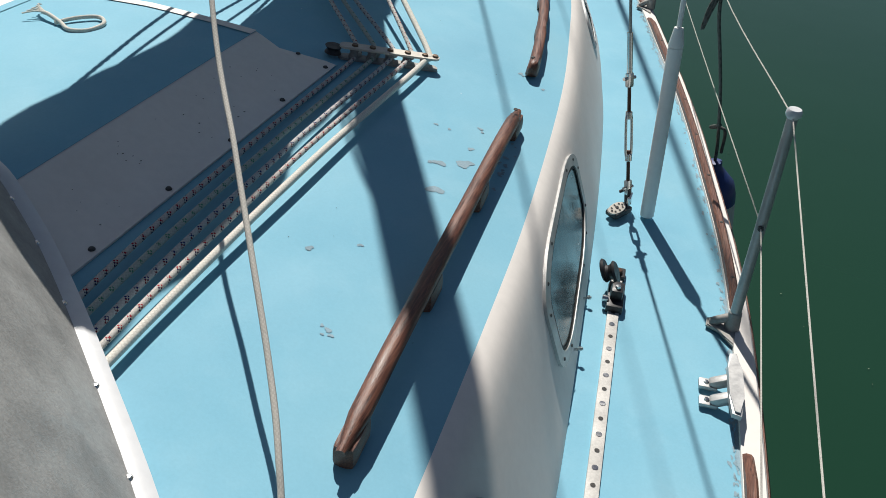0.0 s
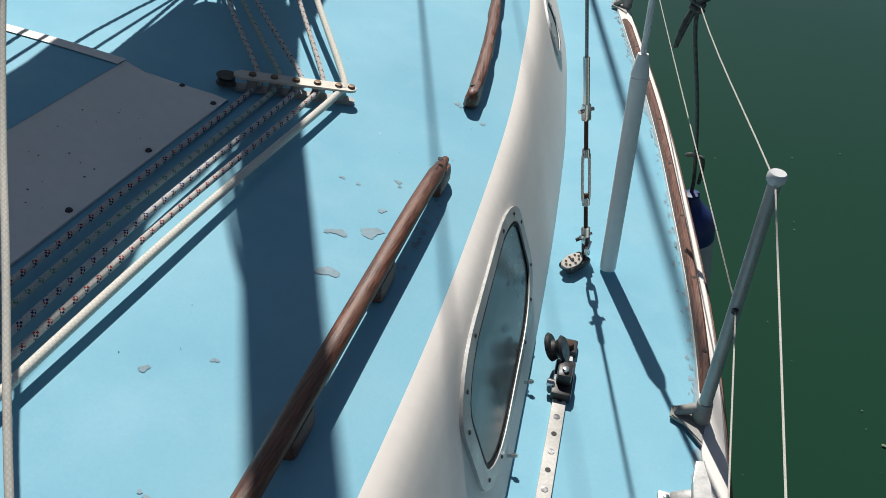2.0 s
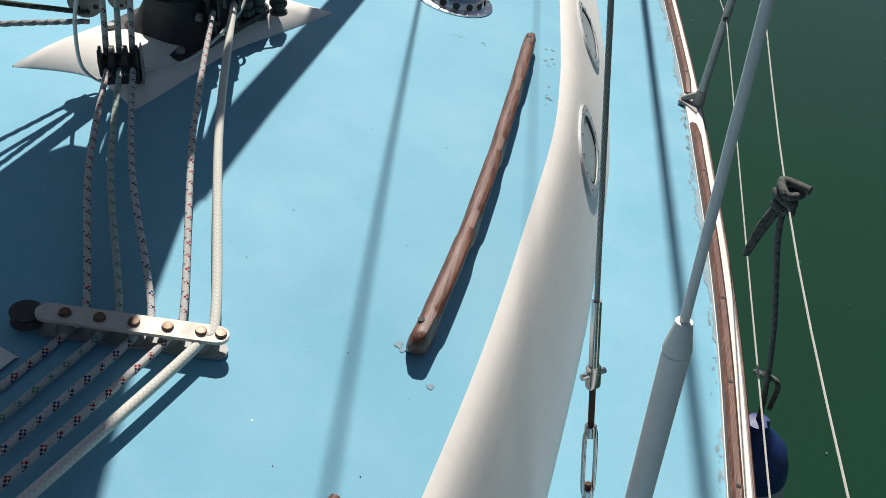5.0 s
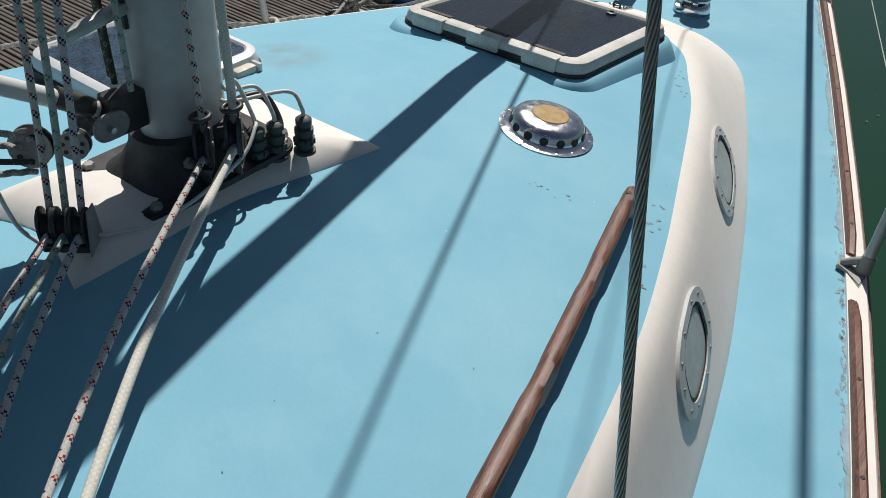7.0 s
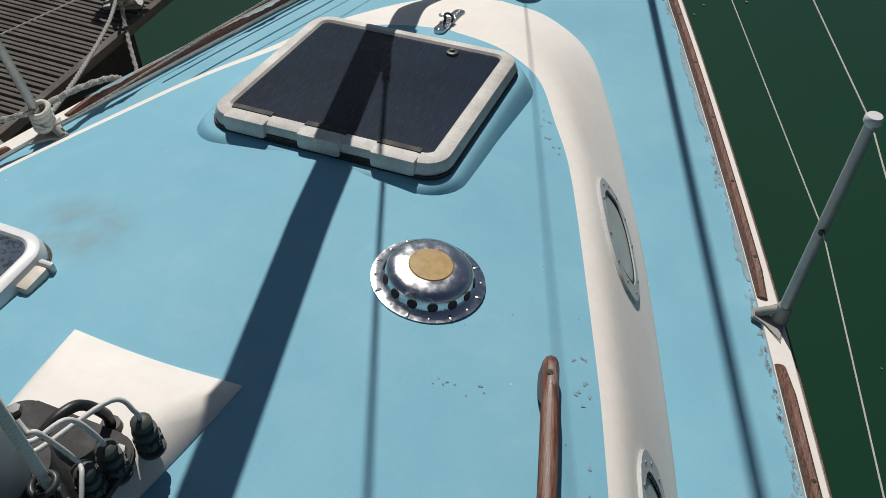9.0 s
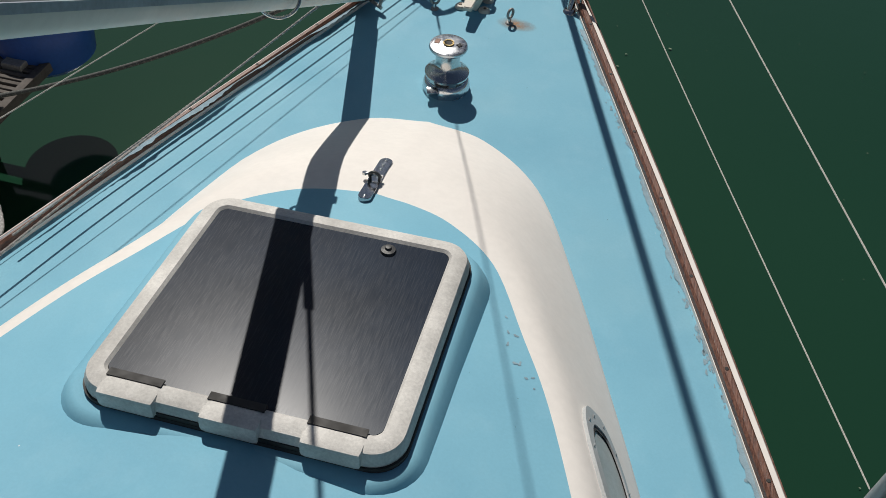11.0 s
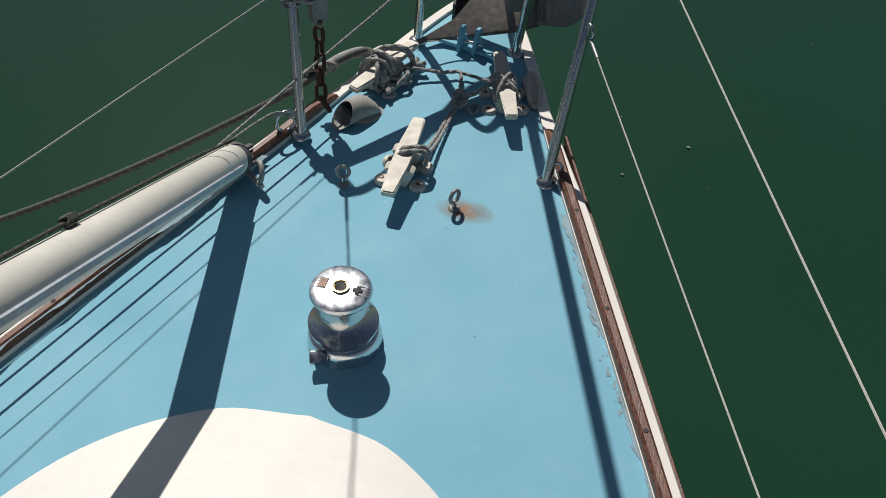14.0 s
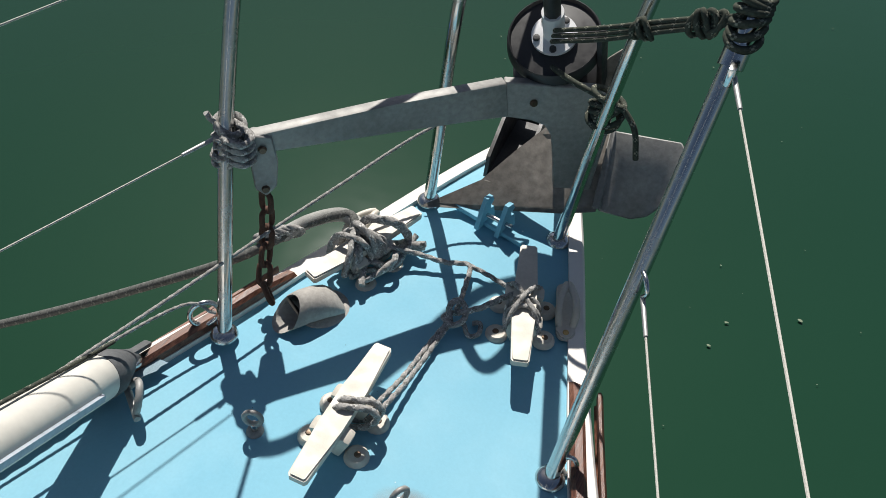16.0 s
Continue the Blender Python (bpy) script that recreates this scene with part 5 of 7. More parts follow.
for dy in (-0.06, 0.03):
    part("step_bolt", lathe(bmesh.new(), [(0, 0.010), (0.010, 0.009), (0.012, 0), (0, 0)], pose(0.078, dy, 0.052, 0, 90, 0), 6), M_GALV, mast)
part("tube", lathe(bmesh.new(), [(0, 0.06), (0.063, 0.06), (0.063, 12.0), (0, 12.0)], seg=40, sy=1.4), M_MAST, mast)
part("luff_groove", box(bmesh.new(), 0.012, 0.012, 11.6, Matrix.Translation((0, -0.0895, 6.1))), M_DARK, mast)
part("vang_bracket", box(bmesh.new(), 0.045, 0.075, 0.075, Matrix.Translation((-0.005, -0.118, 0.155)), 0.008), M_DARK, mast, "weathered vang bracket")
for dx in (-0.03, 0.022):
    part("lug", prism(bmesh.new(), rrect(0.07, 0.05, 0.022), -0.003, 0.003, pose(dx, -0.165, 0.15, 0, 90, 0) @ pose(0, 0, 0, 0, 0, 90), 0.001), M_GALV, mast)
part("lug_pin", cyl(bmesh.new(), 0.006, (-0.045, -0.172, 0.15), (0.04, -0.172, 0.15), 10), M_STEEL, mast)
part("gooseneck", box(bmesh.new(), 0.07, 0.09, 0.10, Matrix.Translation((0, -0.10, 0.86)), 0.012), M_DARK, mast)
part("mast_cleat", box(bmesh.new(), 0.022, 0.15, 0.022, Matrix.Translation((0.0, -0.135, 0.33)) @ pose(0, 0, 0, 8, 0, 0), 0.008), M_ALU, mast)
for dx, dy in ((0.10, -0.155), (-0.10, -0.155), (0.10, 0.155), (-0.10, 0.155)):
    part("bolt", lathe(bmesh.new(), [(0, 0.02), (0.010, 0.019), (0.012, 0.008), (0, 0.008)], Matrix.Translation((dx, dy, 0)), 6), M_GALV, mast)
for dx, dy in ((-0.02, -0.118), (0.022, -0.115), (-0.05, -0.105)):
    tube("slack_halyard", [(dx, dy, 0.20), (dx * 1.1, dy - 0.012, 1.0), (dx, dy, 1.7), (0.0, -0.04, 2.3)], 0.0058, R_GREEN if dx < 0 else R_PLAIN, mast, "slack halyard along the mast", smooth_n=4)


def sheave_block(loc, rz, label, tall, plate_on=False):
    """An upright turning block: oval cheeks, a sheave between and a steel strap over them."""
    b = thing("mast_block", label, "block", "blocks at the mast foot")
    b.matrix_world = pose(*loc, 0, 0, rz)
    h, w = tall / 2, tall * 0.29
    oval = [(w * math.cos(a), h * math.sin(a) * (1 - 0.10 * math.sin(a))) for a in np.linspace(0, 6.283, 21)[:-1]]
    inner = [(x * 0.72, y * 0.78) for x, y in oval]
    for sx in (-1, 1):
        m = pose(0.0105 * sx, 0, h, 90, 0, 90)
        part("cheek", prism(bmesh.new(), oval, -0.0025, 0.0025, m, 0.001), M_BLOCK, b)
        part("rib", prism(bmesh.new(), inner, 0.002 if sx > 0 else -0.0055, 0.0055 if sx > 0 else -0.002, m, 0.001), M_BLOCK, b)
    sv = part("sheave", lathe(bmesh.new(), [(0, 0.007), (w * 0.86, 0.007), (w * 0.62, 0), (w * 0.86, -0.007), (0, -0.007)], pose(0, 0, h, 0, 90, 0), 20), M_DARK, b)
    part("pin", cyl(bmesh.new(), 0.0045, (-0.018, 0, h), (0.018, 0, h), 12), M_GALV, sv)
    part("base", box(bmesh.new(), 0.028, w * 1.5, 0.014, Matrix.Translation((0, 0, 0.002)), 0.004), M_BLOCK, b)
    if plate_on:
        part("side_plate", prism(bmesh.new(), [(-0.032, 0), (0.034, 0), (0.020, tall * 0.92), (-0.012, tall * 0.96)], -0.0015, 0.0015, pose(0.019, 0, 0.0, 90, 0, 90), 0.0005), M_CASTG, b, "dull steel side plate")
    if tall > 0.09:
        part("tang", box(bmesh.new(), 0.016, 0.014, 0.05, Matrix.Translation((-0.004, 0.004, -0.014)) @ pose(0, 0, 0, 0, -12, 0), 0.003), M_DARK, b)
        tube("ring", [(0.017 * math.cos(a), 0.017 * math.sin(a), tall + 0.004 + 0.003 * math.cos(a)) for a in np.linspace(0, 6.283, 13)[:-1]], 0.005, M_BLOCK, b, closed=True, smooth_n=2)
    return b


pz = roof_z(0.1, 2.86) + 0.03
AFTB = [(0.082 + 0.020 * i, 2.834 + 0.0165 * i) for i in range(3)]
SIDEB = [(0.136 + 0.012 * i, 3.122 + 0.062 * i) for i in range(2)]
for i in range(3):
    sheave_block((*AFTB[i], pz), 40, "black upright turning block bolted aft of the mast", 0.080, i == 2)
for i in range(2):
    sheave_block((*SIDEB[i], mz + 0.046), 43, "black upright turning block beside the mast step", 0.102)

ORG = [(0.525 + 0.0445 * i, 2.248 + 0.0225 * i) for i in range(5)]
oz = roof_z(0.61, 2.29) + 0.022
ROPES = (R_RED, R_PLAIN, R_BLUE, R_RED, R_CREAM)
NAMES = ("red-flecked white control line led aft over the coachroof", "faded green-grey control line led aft over the coachroof", "blue-flecked white control line led aft over the coachroof", "red and blue flecked halyard led aft from the mast", "stiff cream halyard with fuzzy cover led aft from the mast")
AFT = [(0.50, 1.69), (0.548, 1.66), (0.592, 1.63), (0.632, 1.60), (0.672, 1.57)]
AFT2 = [(0.575, 1.03), (0.610, 1.01), (0.645, 0.99), (0.675, 0.97), (0.705, 0.95)]
for i in range(5):
    h = thing("control_line", NAMES[i], "rope", "control lines")
    ox, oy = ORG[i]
    bx, by, bz = (*AFTB[i], pz) if i < 3 else (*SIDEB[i - 3], mz + 0.046)
    a1, a2 = AFT[i], AFT2[i]
    fx, fy = a2[0] + (a2[0] - a1[0]) * 1.3, a2[1] - (a1[1] - a2[1]) * 1.3
    rr = 0.0062 if i < 4 else 0.0085
    lead = [(fx, fy, roof_z(fx, fy) + 0.03), (*a2, roof_z(*a2) + 0.022), (0.5 * (a2[0] + ox), 0.5 * (a2[1] + oy), roof_z(0.6, 1.7) + 0.024), (ox + 0.010, oy - 0.07, oz - 0.004), (ox + 0.004, oy, oz)]
    tube("fall", lead, rr, ROPES[i], h, seg=10, smooth_n=10)
    tube("lead", [(ox + 0.004, oy, oz), (ox - 0.006, oy + 0.05, oz + 0.001), ((ox + bx) / 2, (oy + by) / 2, (oz + bz) / 2 + 0.028), (bx + 0.016, by - 0.020, bz + 0.030), (bx + 0.006, by - 0.008, bz + 0.014)], rr, ROPES[i], h, seg=10, smooth_n=10)
    side = [(-0.02, 3.0), (0.015, 3.02), (0.045, 3.04), (0.075, 3.11), (0.078, 3.19)][i]
    tube("standing", [(bx - 0.008, by + 0.010, bz + 0.045), (bx + (side[0] - bx) * 0.15, by + (side[1] - by) * 0.2 + 0.005, bz + 0.3), (bx + (side[0] - bx) * 0.75, by + (side[1] - by) * 0.75, bz + 1.0), (0.4 * side[0] + 0.6 * MX, 0.6 * side[1] + 0.4 * MY, bz + 1.7), (MX, MY, bz + 2.3)], rr, ROPES[i], h, seg=8, smooth_n=6)

og = thing("rope_organiser", "aluminium deck organiser with five sheaves in a row", "deck organiser")
og.matrix_world = pose(0.614, 2.293, roof_z(0.61, 2.29) - 0.001, 0, 6.5, 26.8)
for z in (0.004, 0.037):
    part("plate", prism(bmesh.new(), rrect(0.285, 0.036, 0.017, 6), z - 0.003, z + 0.003, bev=0.001), M_CLEAT if z > 0.02 else M_GALV, og)
for i in range(5):
    x = -0.100 + 0.050 * i
    part("sheave", lathe(bmesh.new(), [(0, 0.007), (0.0155, 0.007), (0.011, 0.020), (0.0155, 0.034), (0, 0.034)], Matrix.Translation((x, 0, 0)), 18), M_CASTG, og)
    part("bolt", lathe(bmesh.new(), [(0, 0.053), (0.008, 0.052), (0.0095, 0.047), (0, 0.047)], Matrix.Translation((x, 0, -0.007)), 12), M_BOLT, og)
part("bolt", lathe(bmesh.new(), [(0, 0.053), (0.008, 0.052), (0.0095, 0.047), (0, 0.047)], Matrix.Translation((0.130, 0, -0.007)), 12), M_BOLT, og)
part("spare_sheave", lathe(bmesh.new(), [(0, 0.010), (0.024, 0.010), (0.018, 0.02), (0.024, 0.030), (0, 0.030)], Matrix.Translation((-0.158, 0.004, 0)), 18), M_BLACK, og)

M_PLUG = simple("grey_green_plastic", (0.055, 0.066, 0.06), 0.55, 0, 0.3, 60, 0.1)
# deck plugs and cables starboard of the mast
for i, (x, y) in enumerate(((0.155, 3.355), (0.136, 3.295), (0.130, 3.252))):
    z = roof_z(x, y) + 0.044
    t = thing("deck_plug", "grey threaded waterproof deck plug on the mast pad", "deck plug", "deck plugs", (x, y, z))
    part("flange", lathe(bmesh.new(), [(0, 0), (0.023, 0), (0.023, 0.006), (0.017, 0.009), (0, 0.009)], seg=18), M_PLUG, t)
    part("body", lathe(bmesh.new(), [(0, 0.008), (0.016, 0.008), (0.016, 0.018), (0.0205, 0.020), (0.0205, 0.034), (0.016, 0.036), (0.016, 0.041), (0.0195, 0.043), (0.0195, 0.056), (0.014, 0.058), (0.0135, 0.063), (0.0165, 0.065), (0.0165, 0.076), (0.009, 0.082), (0, 0.082)], seg=14), M_PLUG, t)
    for k in range(10):
        a = 0.6283 * k
        part("grip_rib", box(bmesh.new(), 0.004, 0.004, 0.012, Matrix.Translation((0.0205 * math.cos(a), 0.0205 * math.sin(a), 0.027)) @ pose(0, 0, 0, 0, 0, math.degrees(a))), M_PLUG, t)
    tube("cable", [(0, 0, 0.07), (-0.004, 0, 0.10), (-0.03, -0.012, 0.13 + 0.02 * i), (0.085 - x, 3.235 - y, 0.135 + 0.018 * i), (0.068 - x, 3.20 - y + 0.02 * i, 0.155 + 0.015 * i)], 0.0042, M_CABLE, t, "white cable")
t = thing("mast_cable", "thick black cable looping from the mast into the deck", "cable")
tube("cable", [(0.045, 3.25, mz + 0.06), (0.055, 3.28, mz + 0.095), (0.068, 3.33, mz + 0.090), (0.075, 3.36, mz + 0.03), (0.075, 3.362, mz - 0.01)], 0.009, M_BLACK, t)
part("gland", lathe(bmesh.new(), [(0, 0), (0.018, 0), (0.016, 0.014), (0, 0.014)], Matrix.Translation((0.075, 3.362, roof_z(0.07, 3.36) + 0.042)), 14), M_BLACK, t)
t = thing("loose_cord", "slack white cord trailing from the mast base over the pad", "cord")
tube("cord", [(0.130, 3.252, mz + 0.085), (0.148, 3.235, mz + 0.088), (0.168, 3.18, mz + 0.055), (0.160, 3.07, mz + 0.012), (0.152, 2.98, roof_z(0.15, 2.98) + 0.034), (0.135, 2.91, roof_z(0.13, 2.91) + 0.040), (0.110, 2.87, roof_z(0.11, 2.87) + 0.042)], 0.0038, M_CABLE, t)
tube("cord", [(0.25, 2.64, 1.05), (0.169, 2.72, 0.795), (0.087, 2.765, 0.639), (0.043, 2.80, 0.523), (0.052, 2.82, 0.483), (0.084, 2.832, 0.472)], 0.0040, M_CABLE, t)

# kicker with its perforated block, and lines at the mast's after side
t = thing("boom_vang", "white tubular vang with steel blocks and control line", "boom vang")
tube("strut", [(0.01, 3.00, mz + 0.17), (0, 1.95, 1.34)], 0.0165, M_PVC, t, "white strut", smooth_n=0, seg=16)
part("strut_end", cyl(bmesh.new(), 0.019, (0.01, 2.99, mz + 0.175), (0.009, 2.93, mz + 0.22), 16), M_DARK, t, "dark end fitting")
for k, (x, y, z, r) in enumerate(((0.008, 2.875, mz + 0.148, 0.036), (0.055, 2.925, mz + 0.150, 0.026))):
    m = pose(x, y, z, 12, 80, -35)
    for o in (-0.010, 0.010):
        part("cheek", lathe(bmesh.new(), [(0, 0.0018), (r * 0.97, 0.0015), (r, 0), (r * 0.97, -0.0015), (0, -0.0018)], m @ Matrix.Translation((0, 0, o)), 24), M_CASTG, t, "perforated steel block cheek")
    part("sheave", lathe(bmesh.new(), [(0, 0.008), (r * 0.94, 0.008), (r * 0.75, 0), (r * 0.94, -0.008), (0, -0.008)], m, 24), M_BLACK, t, "black sheave")
    for i in range(7):
        a = 2 * math.pi * i / 7
        # dark discs on the cheek for the shade in its perforations
        part("hole", lathe(bmesh.new(), [(0, 0.0010), (r * 0.15, 0.0008), (0, 0)], m @ Matrix.Translation((r * 0.62 * math.cos(a), r * 0.62 * math.sin(a), 0.0118)), 10), M_RUBBER_HOLE, t)
    part("strap", cyl(bmesh.new(), 0.006, Vector((x, y, z)), Vector((0.01, 2.99, mz + 0.13)), 10), M_GALV, t)
for k in range(4):
    tube("line", [(0.005 + 0.012 * (k % 2), 2.875, mz + 0.098 + 0.022 * k), (0.03 * k - 0.04, 2.3, mz + 0.30 + 0.08 * k), (0, 1.4, 1.26)], 0.0055, R_GREY if k != 1 else R_GREEN, t, "weathered vang line", smooth_n=4)

# unseen boom and sail cover overhead, added to shade the coachroof; cover cut to its shadow
t = thing("boom", "unseen boom and sail cover added overhead to shade the coachroof", "boom")
rows = []
for i in range(30):
    f = i / 29
    y = 3.0 - 1.28 * f
    wv = 0.012 * math.sin(f * 12) + 0.008 * math.sin(f * 27)
    wid = 0.235 * (0.62 + 0.38 * min(1, f * 1.6)) + wv
    g = max(0.0, 1 - f / 0.5) ** 0.7
    rows.append([Vector((wid * math.cos(a), y, 1.50 + 0.02 * f - 0.16 * g + (0.15 + 0.03 * math.cos(f * 3) + 0.20 * g) * math.sin(a))) for a in np.linspace(0, 6.283, 17)[:-1]])
grid("shade_sail_cover", rows, M_SAIL, t, "", closed=True, sharp=80)
tube("spar", [(0, 3.06, 1.36), (0, -1.7, 1.42)], 0.055, M_MAST, t, smooth_n=0, seg=16)
part("gooseneck_bar", cyl(bmesh.new(), 0.02, (0, 3.10, 1.36), (0, 3.03, 1.36)), M_DARK, t)

# ---- spinnaker pole from the port bow to the mast ----
s0, s1 = Vector((-0.414, 6.215, 0.055)), Vector((-0.050, 3.342, 1.70))
sd = (s1 - s0).normalized()
sm = Matrix.Translation(s0) @ sd.to_track_quat("Z", "Y").to_matrix().to_4x4()
TN = Vector((0.99, 0.13, -0.03))
TN = (TN - sd * TN.dot(sd)).normalized()
t = thing("spinnaker_pole", "cream painted spinnaker pole sloping from rail to mast", "spinnaker pole")
part("spar", lathe(bmesh.new(), [(0, -0.004), (0.034, -0.004), (0.038, 0.0), (0.040, 0.012), (0.0405, 0.04), (0.0405, 3.20), (0.030, 3.27), (0, 3.27)], sm, 32), simple("cream_spar_paint", (0.66, 0.64, 0.58), 0.45, 0, 0.08, 14, 0.05), t)
part("sail_track", box(bmesh.new(), 0.012, 0.008, 3.1, Matrix.Translation(s0 + sd * 1.63) @ Matrix((sd.cross(TN), TN, sd)).transposed().to_4x4() @ Matrix.Translation((0.0, 0.0425, 0.0))), simple("dull_track_metal", (0.40, 0.44, 0.50), 0.5, 0.3, 0.2, 30, 0.1), t, "dull blue-grey metal track")
part("end_fitting", box(bmesh.new(), 0.05, 0.04, 0.06, sm @ Matrix.Translation((0, 0, 0.0)), 0.014), M_ALU, t)
tube("hook", [sm @ Vector((0, 0, -0.02)), sm @ Vector((0.022, 0, -0.045)), sm @ Vector((0.0, 0, -0.075)), sm @ Vector((-0.022, 0, -0.05))], 0.006, M_STEEL, t)
M_HOOD = simple("perished_grey_rubber", (0.10, 0.105, 0.11), 0.7, 0, 0.3, 40, 0.3)
part("end_cap", lathe(bmesh.new(), [(0, -0.062), (0.017, -0.062), (0.022, -0.045), (0.034, -0.015), (0.0420, 0.005), (0.0425, 0.030), (0.0412, 0.032)], sm, 24), M_HOOD, t, "dark grey end fitting")
for dy in (-0.012, 0.014):
    part("jaw", box(bmesh.new(), 0.016, 0.010, 0.055, sm @ Matrix.Translation((0.004, dy, -0.078)), 0.004), M_HOOD, t)
tube("shackle", [(-0.392, 6.222, 0.012), (-0.372, 6.226, 0.040), (-0.350, 6.212, 0.058), (-0.338, 6.190, 0.044), (-0.345, 6.182, 0.012)], 0.0065, M_GALV, t, "dull steel shackle")
part("shackle_pin", cyl(bmesh.new(), 0.0065, (-0.402, 6.226, 0.016), (-0.335, 6.176, 0.016), 10), M_GALV, t)
EN = Vector((-0.30, 0.43, 0.81))
EN = (EN - sd * EN.dot(sd)).normalized()
tube("trip_line", [s0 + sd * a + EN * b for a, b in ((-0.02, 0.045), (0.10, 0.046), (0.30, 0.050), (0.55, 0.049), (0.80, 0.050), (1.10, 0.047), (1.5, 0.046), (2.2, 0.046), (3.1, 0.046))], 0.0036, R_GREEN, t, "dark trip line")
for k in range(4):
    q = s0 + sd * (0.765 + 0.008 * k) + EN * 0.051
    tube("knot", [q + EN * (0.007 * math.cos(a)) + sd * (0.004 * math.sin(2 * a)) + sd.cross(EN) * (0.007 * math.sin(a)) for a in np.linspace(0, 6.283, 9)[:-1]], 0.0036, R_GREEN, t, closed=True, smooth_n=3)
r0 = s0 + sd * 1.165
BN = sd.cross(TN)
tube("bail", [s0 + sd * (1.135 + 0.05 * k / 6) + (TN * math.cos(a) - BN * math.sin(a)) * (0.047 + 0.012 * math.sin(a)) for k, a in enumerate(np.linspace(0.0, 2.9, 7))], 0.0045, M_STEEL, t)
part("bail_lug", box(bmesh.new(), 0.022, 0.018, 0.030, Matrix.Translation(s0 + sd * 1.13) @ Matrix((BN, TN, sd)).transposed().to_4x4() @ Matrix.Translation((0.0, 0.046, 0.0)), 0.004), M_HOOD, t)
rb = r0 + Vector((-0.022, 0.028, 0.052))
tube("ring", [rb + Vector((0.022 * math.cos(a), 0.014 * math.cos(a), 0.02 * math.sin(a))) for a in np.linspace(0, 6.283, 11)[:-1]], 0.0045, M_GALV, t, closed=True, smooth_n=3)
part("shackle", box(bmesh.new(), 0.036, 0.013, 0.013, Matrix.Translation(rb + Vector((0, 0, 0.025))) @ pose(0, 0, 0, 0, 0, 30), 0.005), M_GALV, t)
tl = thing("topping_lift", "dark webbing strap and rope lifting the pole", "rope")
tube("strap", [rb + Vector((-0.005, 0, 0.03)), rb + Vector((0.005, -0.07, 0.18)), rb + Vector((0.025, -0.18, 0.42))], 0.012, simple("dark_webbing", (0.05, 0.05, 0.045), 0.9, 0, 0.3, 60, 0.4), tl, flat=0.35)
tube("rope", [rb + Vector((0.025, -0.18, 0.42)), Vector((0.0, 3.3, 5.0))], 0.006, R_GREEN, tl, smooth_n=4)

# ---- sliding hatch garage ----
t = thing("hatch_garage", "white edged sliding hatch garage with a blue painted top", "hatch garage", kind="structure")
Y0, Y1 = -1.2, 2.172
N = 14
ys = [Y0 + (Y1 - Y0) * i / N for i in range(N + 1)]


def garage_row(y, k):
    """Half profile across the garage: flange, bevel, top."""
    z = lambda x: roof_z(x, y)
    return [(0.512, z(0.512) + 0.001), (0.512, z(0.512) + 0.006), (0.480, z(0.48) + 0.008), (0.335, z(0.335) + 0.062 * k + 0.006), (0.318, z(0.318) + 0.068 * k + 0.006)]


full = ys[:-1] + [2.08]
R = [[Vector((x, y, z)) for x, z in garage_row(y, 1)] for y in full]
R.append([Vector((min(x, 0.512), 2.150 if x < 0.48 else 2.165, roof_z(x, 2.15) + (0.008 if x < 0.5 else 0.006))) for x, z in garage_row(2.15, 0)])
R.append([Vector((x, 2.172, roof_z(x, 2.172) + 0.001)) for x, z in garage_row(2.15, 0)])
for s in (1, -1):
    grid("bevel", [[Vector((s * p.x, p.y, p.z)) for p in row] for row in R], M_WHITE, t)
front = [[Vector((0.318 * (1 - k / 8), 2.08, roof_z(0.318 * (1 - k / 8), 2.08) + 0.074)) for k in range(17)], [Vector((0.335 * (1 - k / 8), 2.150, roof_z(0.335 * (1 - k / 8), 2.15) + 0.009)) for k in range(17)], [Vector((0.335 * (1 - k / 8), 2.172, roof_z(0.335 * (1 - k / 8), 2.17) + 0.002)) for k in range(17)]]
grid("front", front, M_WHITE, t)
grid("top", [[Vector((0.3185 * (1 - k / 6), y, roof_z(0.3185 * (1 - k / 6), y) + 0.075)) for k in range(13)] for y in full], M_BLUE, t)
grid("top_border", [[Vector((0.319 * (1 - k / 6), y, roof_z(0.319 * (1 - k / 6), y) + 0.0775)) for k in range(13)] for y in (2.05, 2.081)], M_WHITE, t, "white painted edge line")
for y in np.linspace(0.2, 2.13, 9):
    for s in (1, -1):
        part("screw", lathe(bmesh.new(), [(0, 0.005), (0.005, 0.004), (0.0075, 0), (0, 0)], Matrix.Translation((s * 0.497, y, roof_z(0.497, y) + 0.007)), 10), M_DARK, t)
for x in (0.12, 0.40):
    part("screw", lathe(bmesh.new(), [(0, 0.005), (0.005, 0.004), (0.0075, 0), (0, 0)], Matrix.Translation((x, 2.158, roof_z(x, 2.158) + 0.007)), 10), M_DARK, t)

# a small loop of rope lying on the garage
lz = roof_z(-0.1, 1.9) + 0.082
t = thing("rope_loop", "short loop of pale rope with a frayed knot", "rope", at=(-0.115, 1.83, lz))
tube("loop", [(0.0, 0.0, 0), (0.03, 0.045, 0.004), (0.075, 0.075, 0.006), (0.11, 0.05, 0.004), (0.10, 0.0, 0.002), (0.06, -0.02, 0.002), (0.02, 0.0, 0.004), (-0.03, 0.02, 0.008), (-0.06, 0.03, 0.006)], 0.0055, R_CREAM, t)
for k in range(5):
    tube("frayed_end", [(-0.05, 0.03, 0.006), (-0.075 - 0.006 * k, 0.02 + 0.01 * k, 0.008), (-0.10, 0.0 + 0.018 * k, 0.004)], 0.0022, R_CREAM, t, seg=5, smooth_n=4)

# ---- spray screen at the after end ----
t = thing("spray_screen", "crazed grey spray screen in a riveted white metal edge", "spray screen")
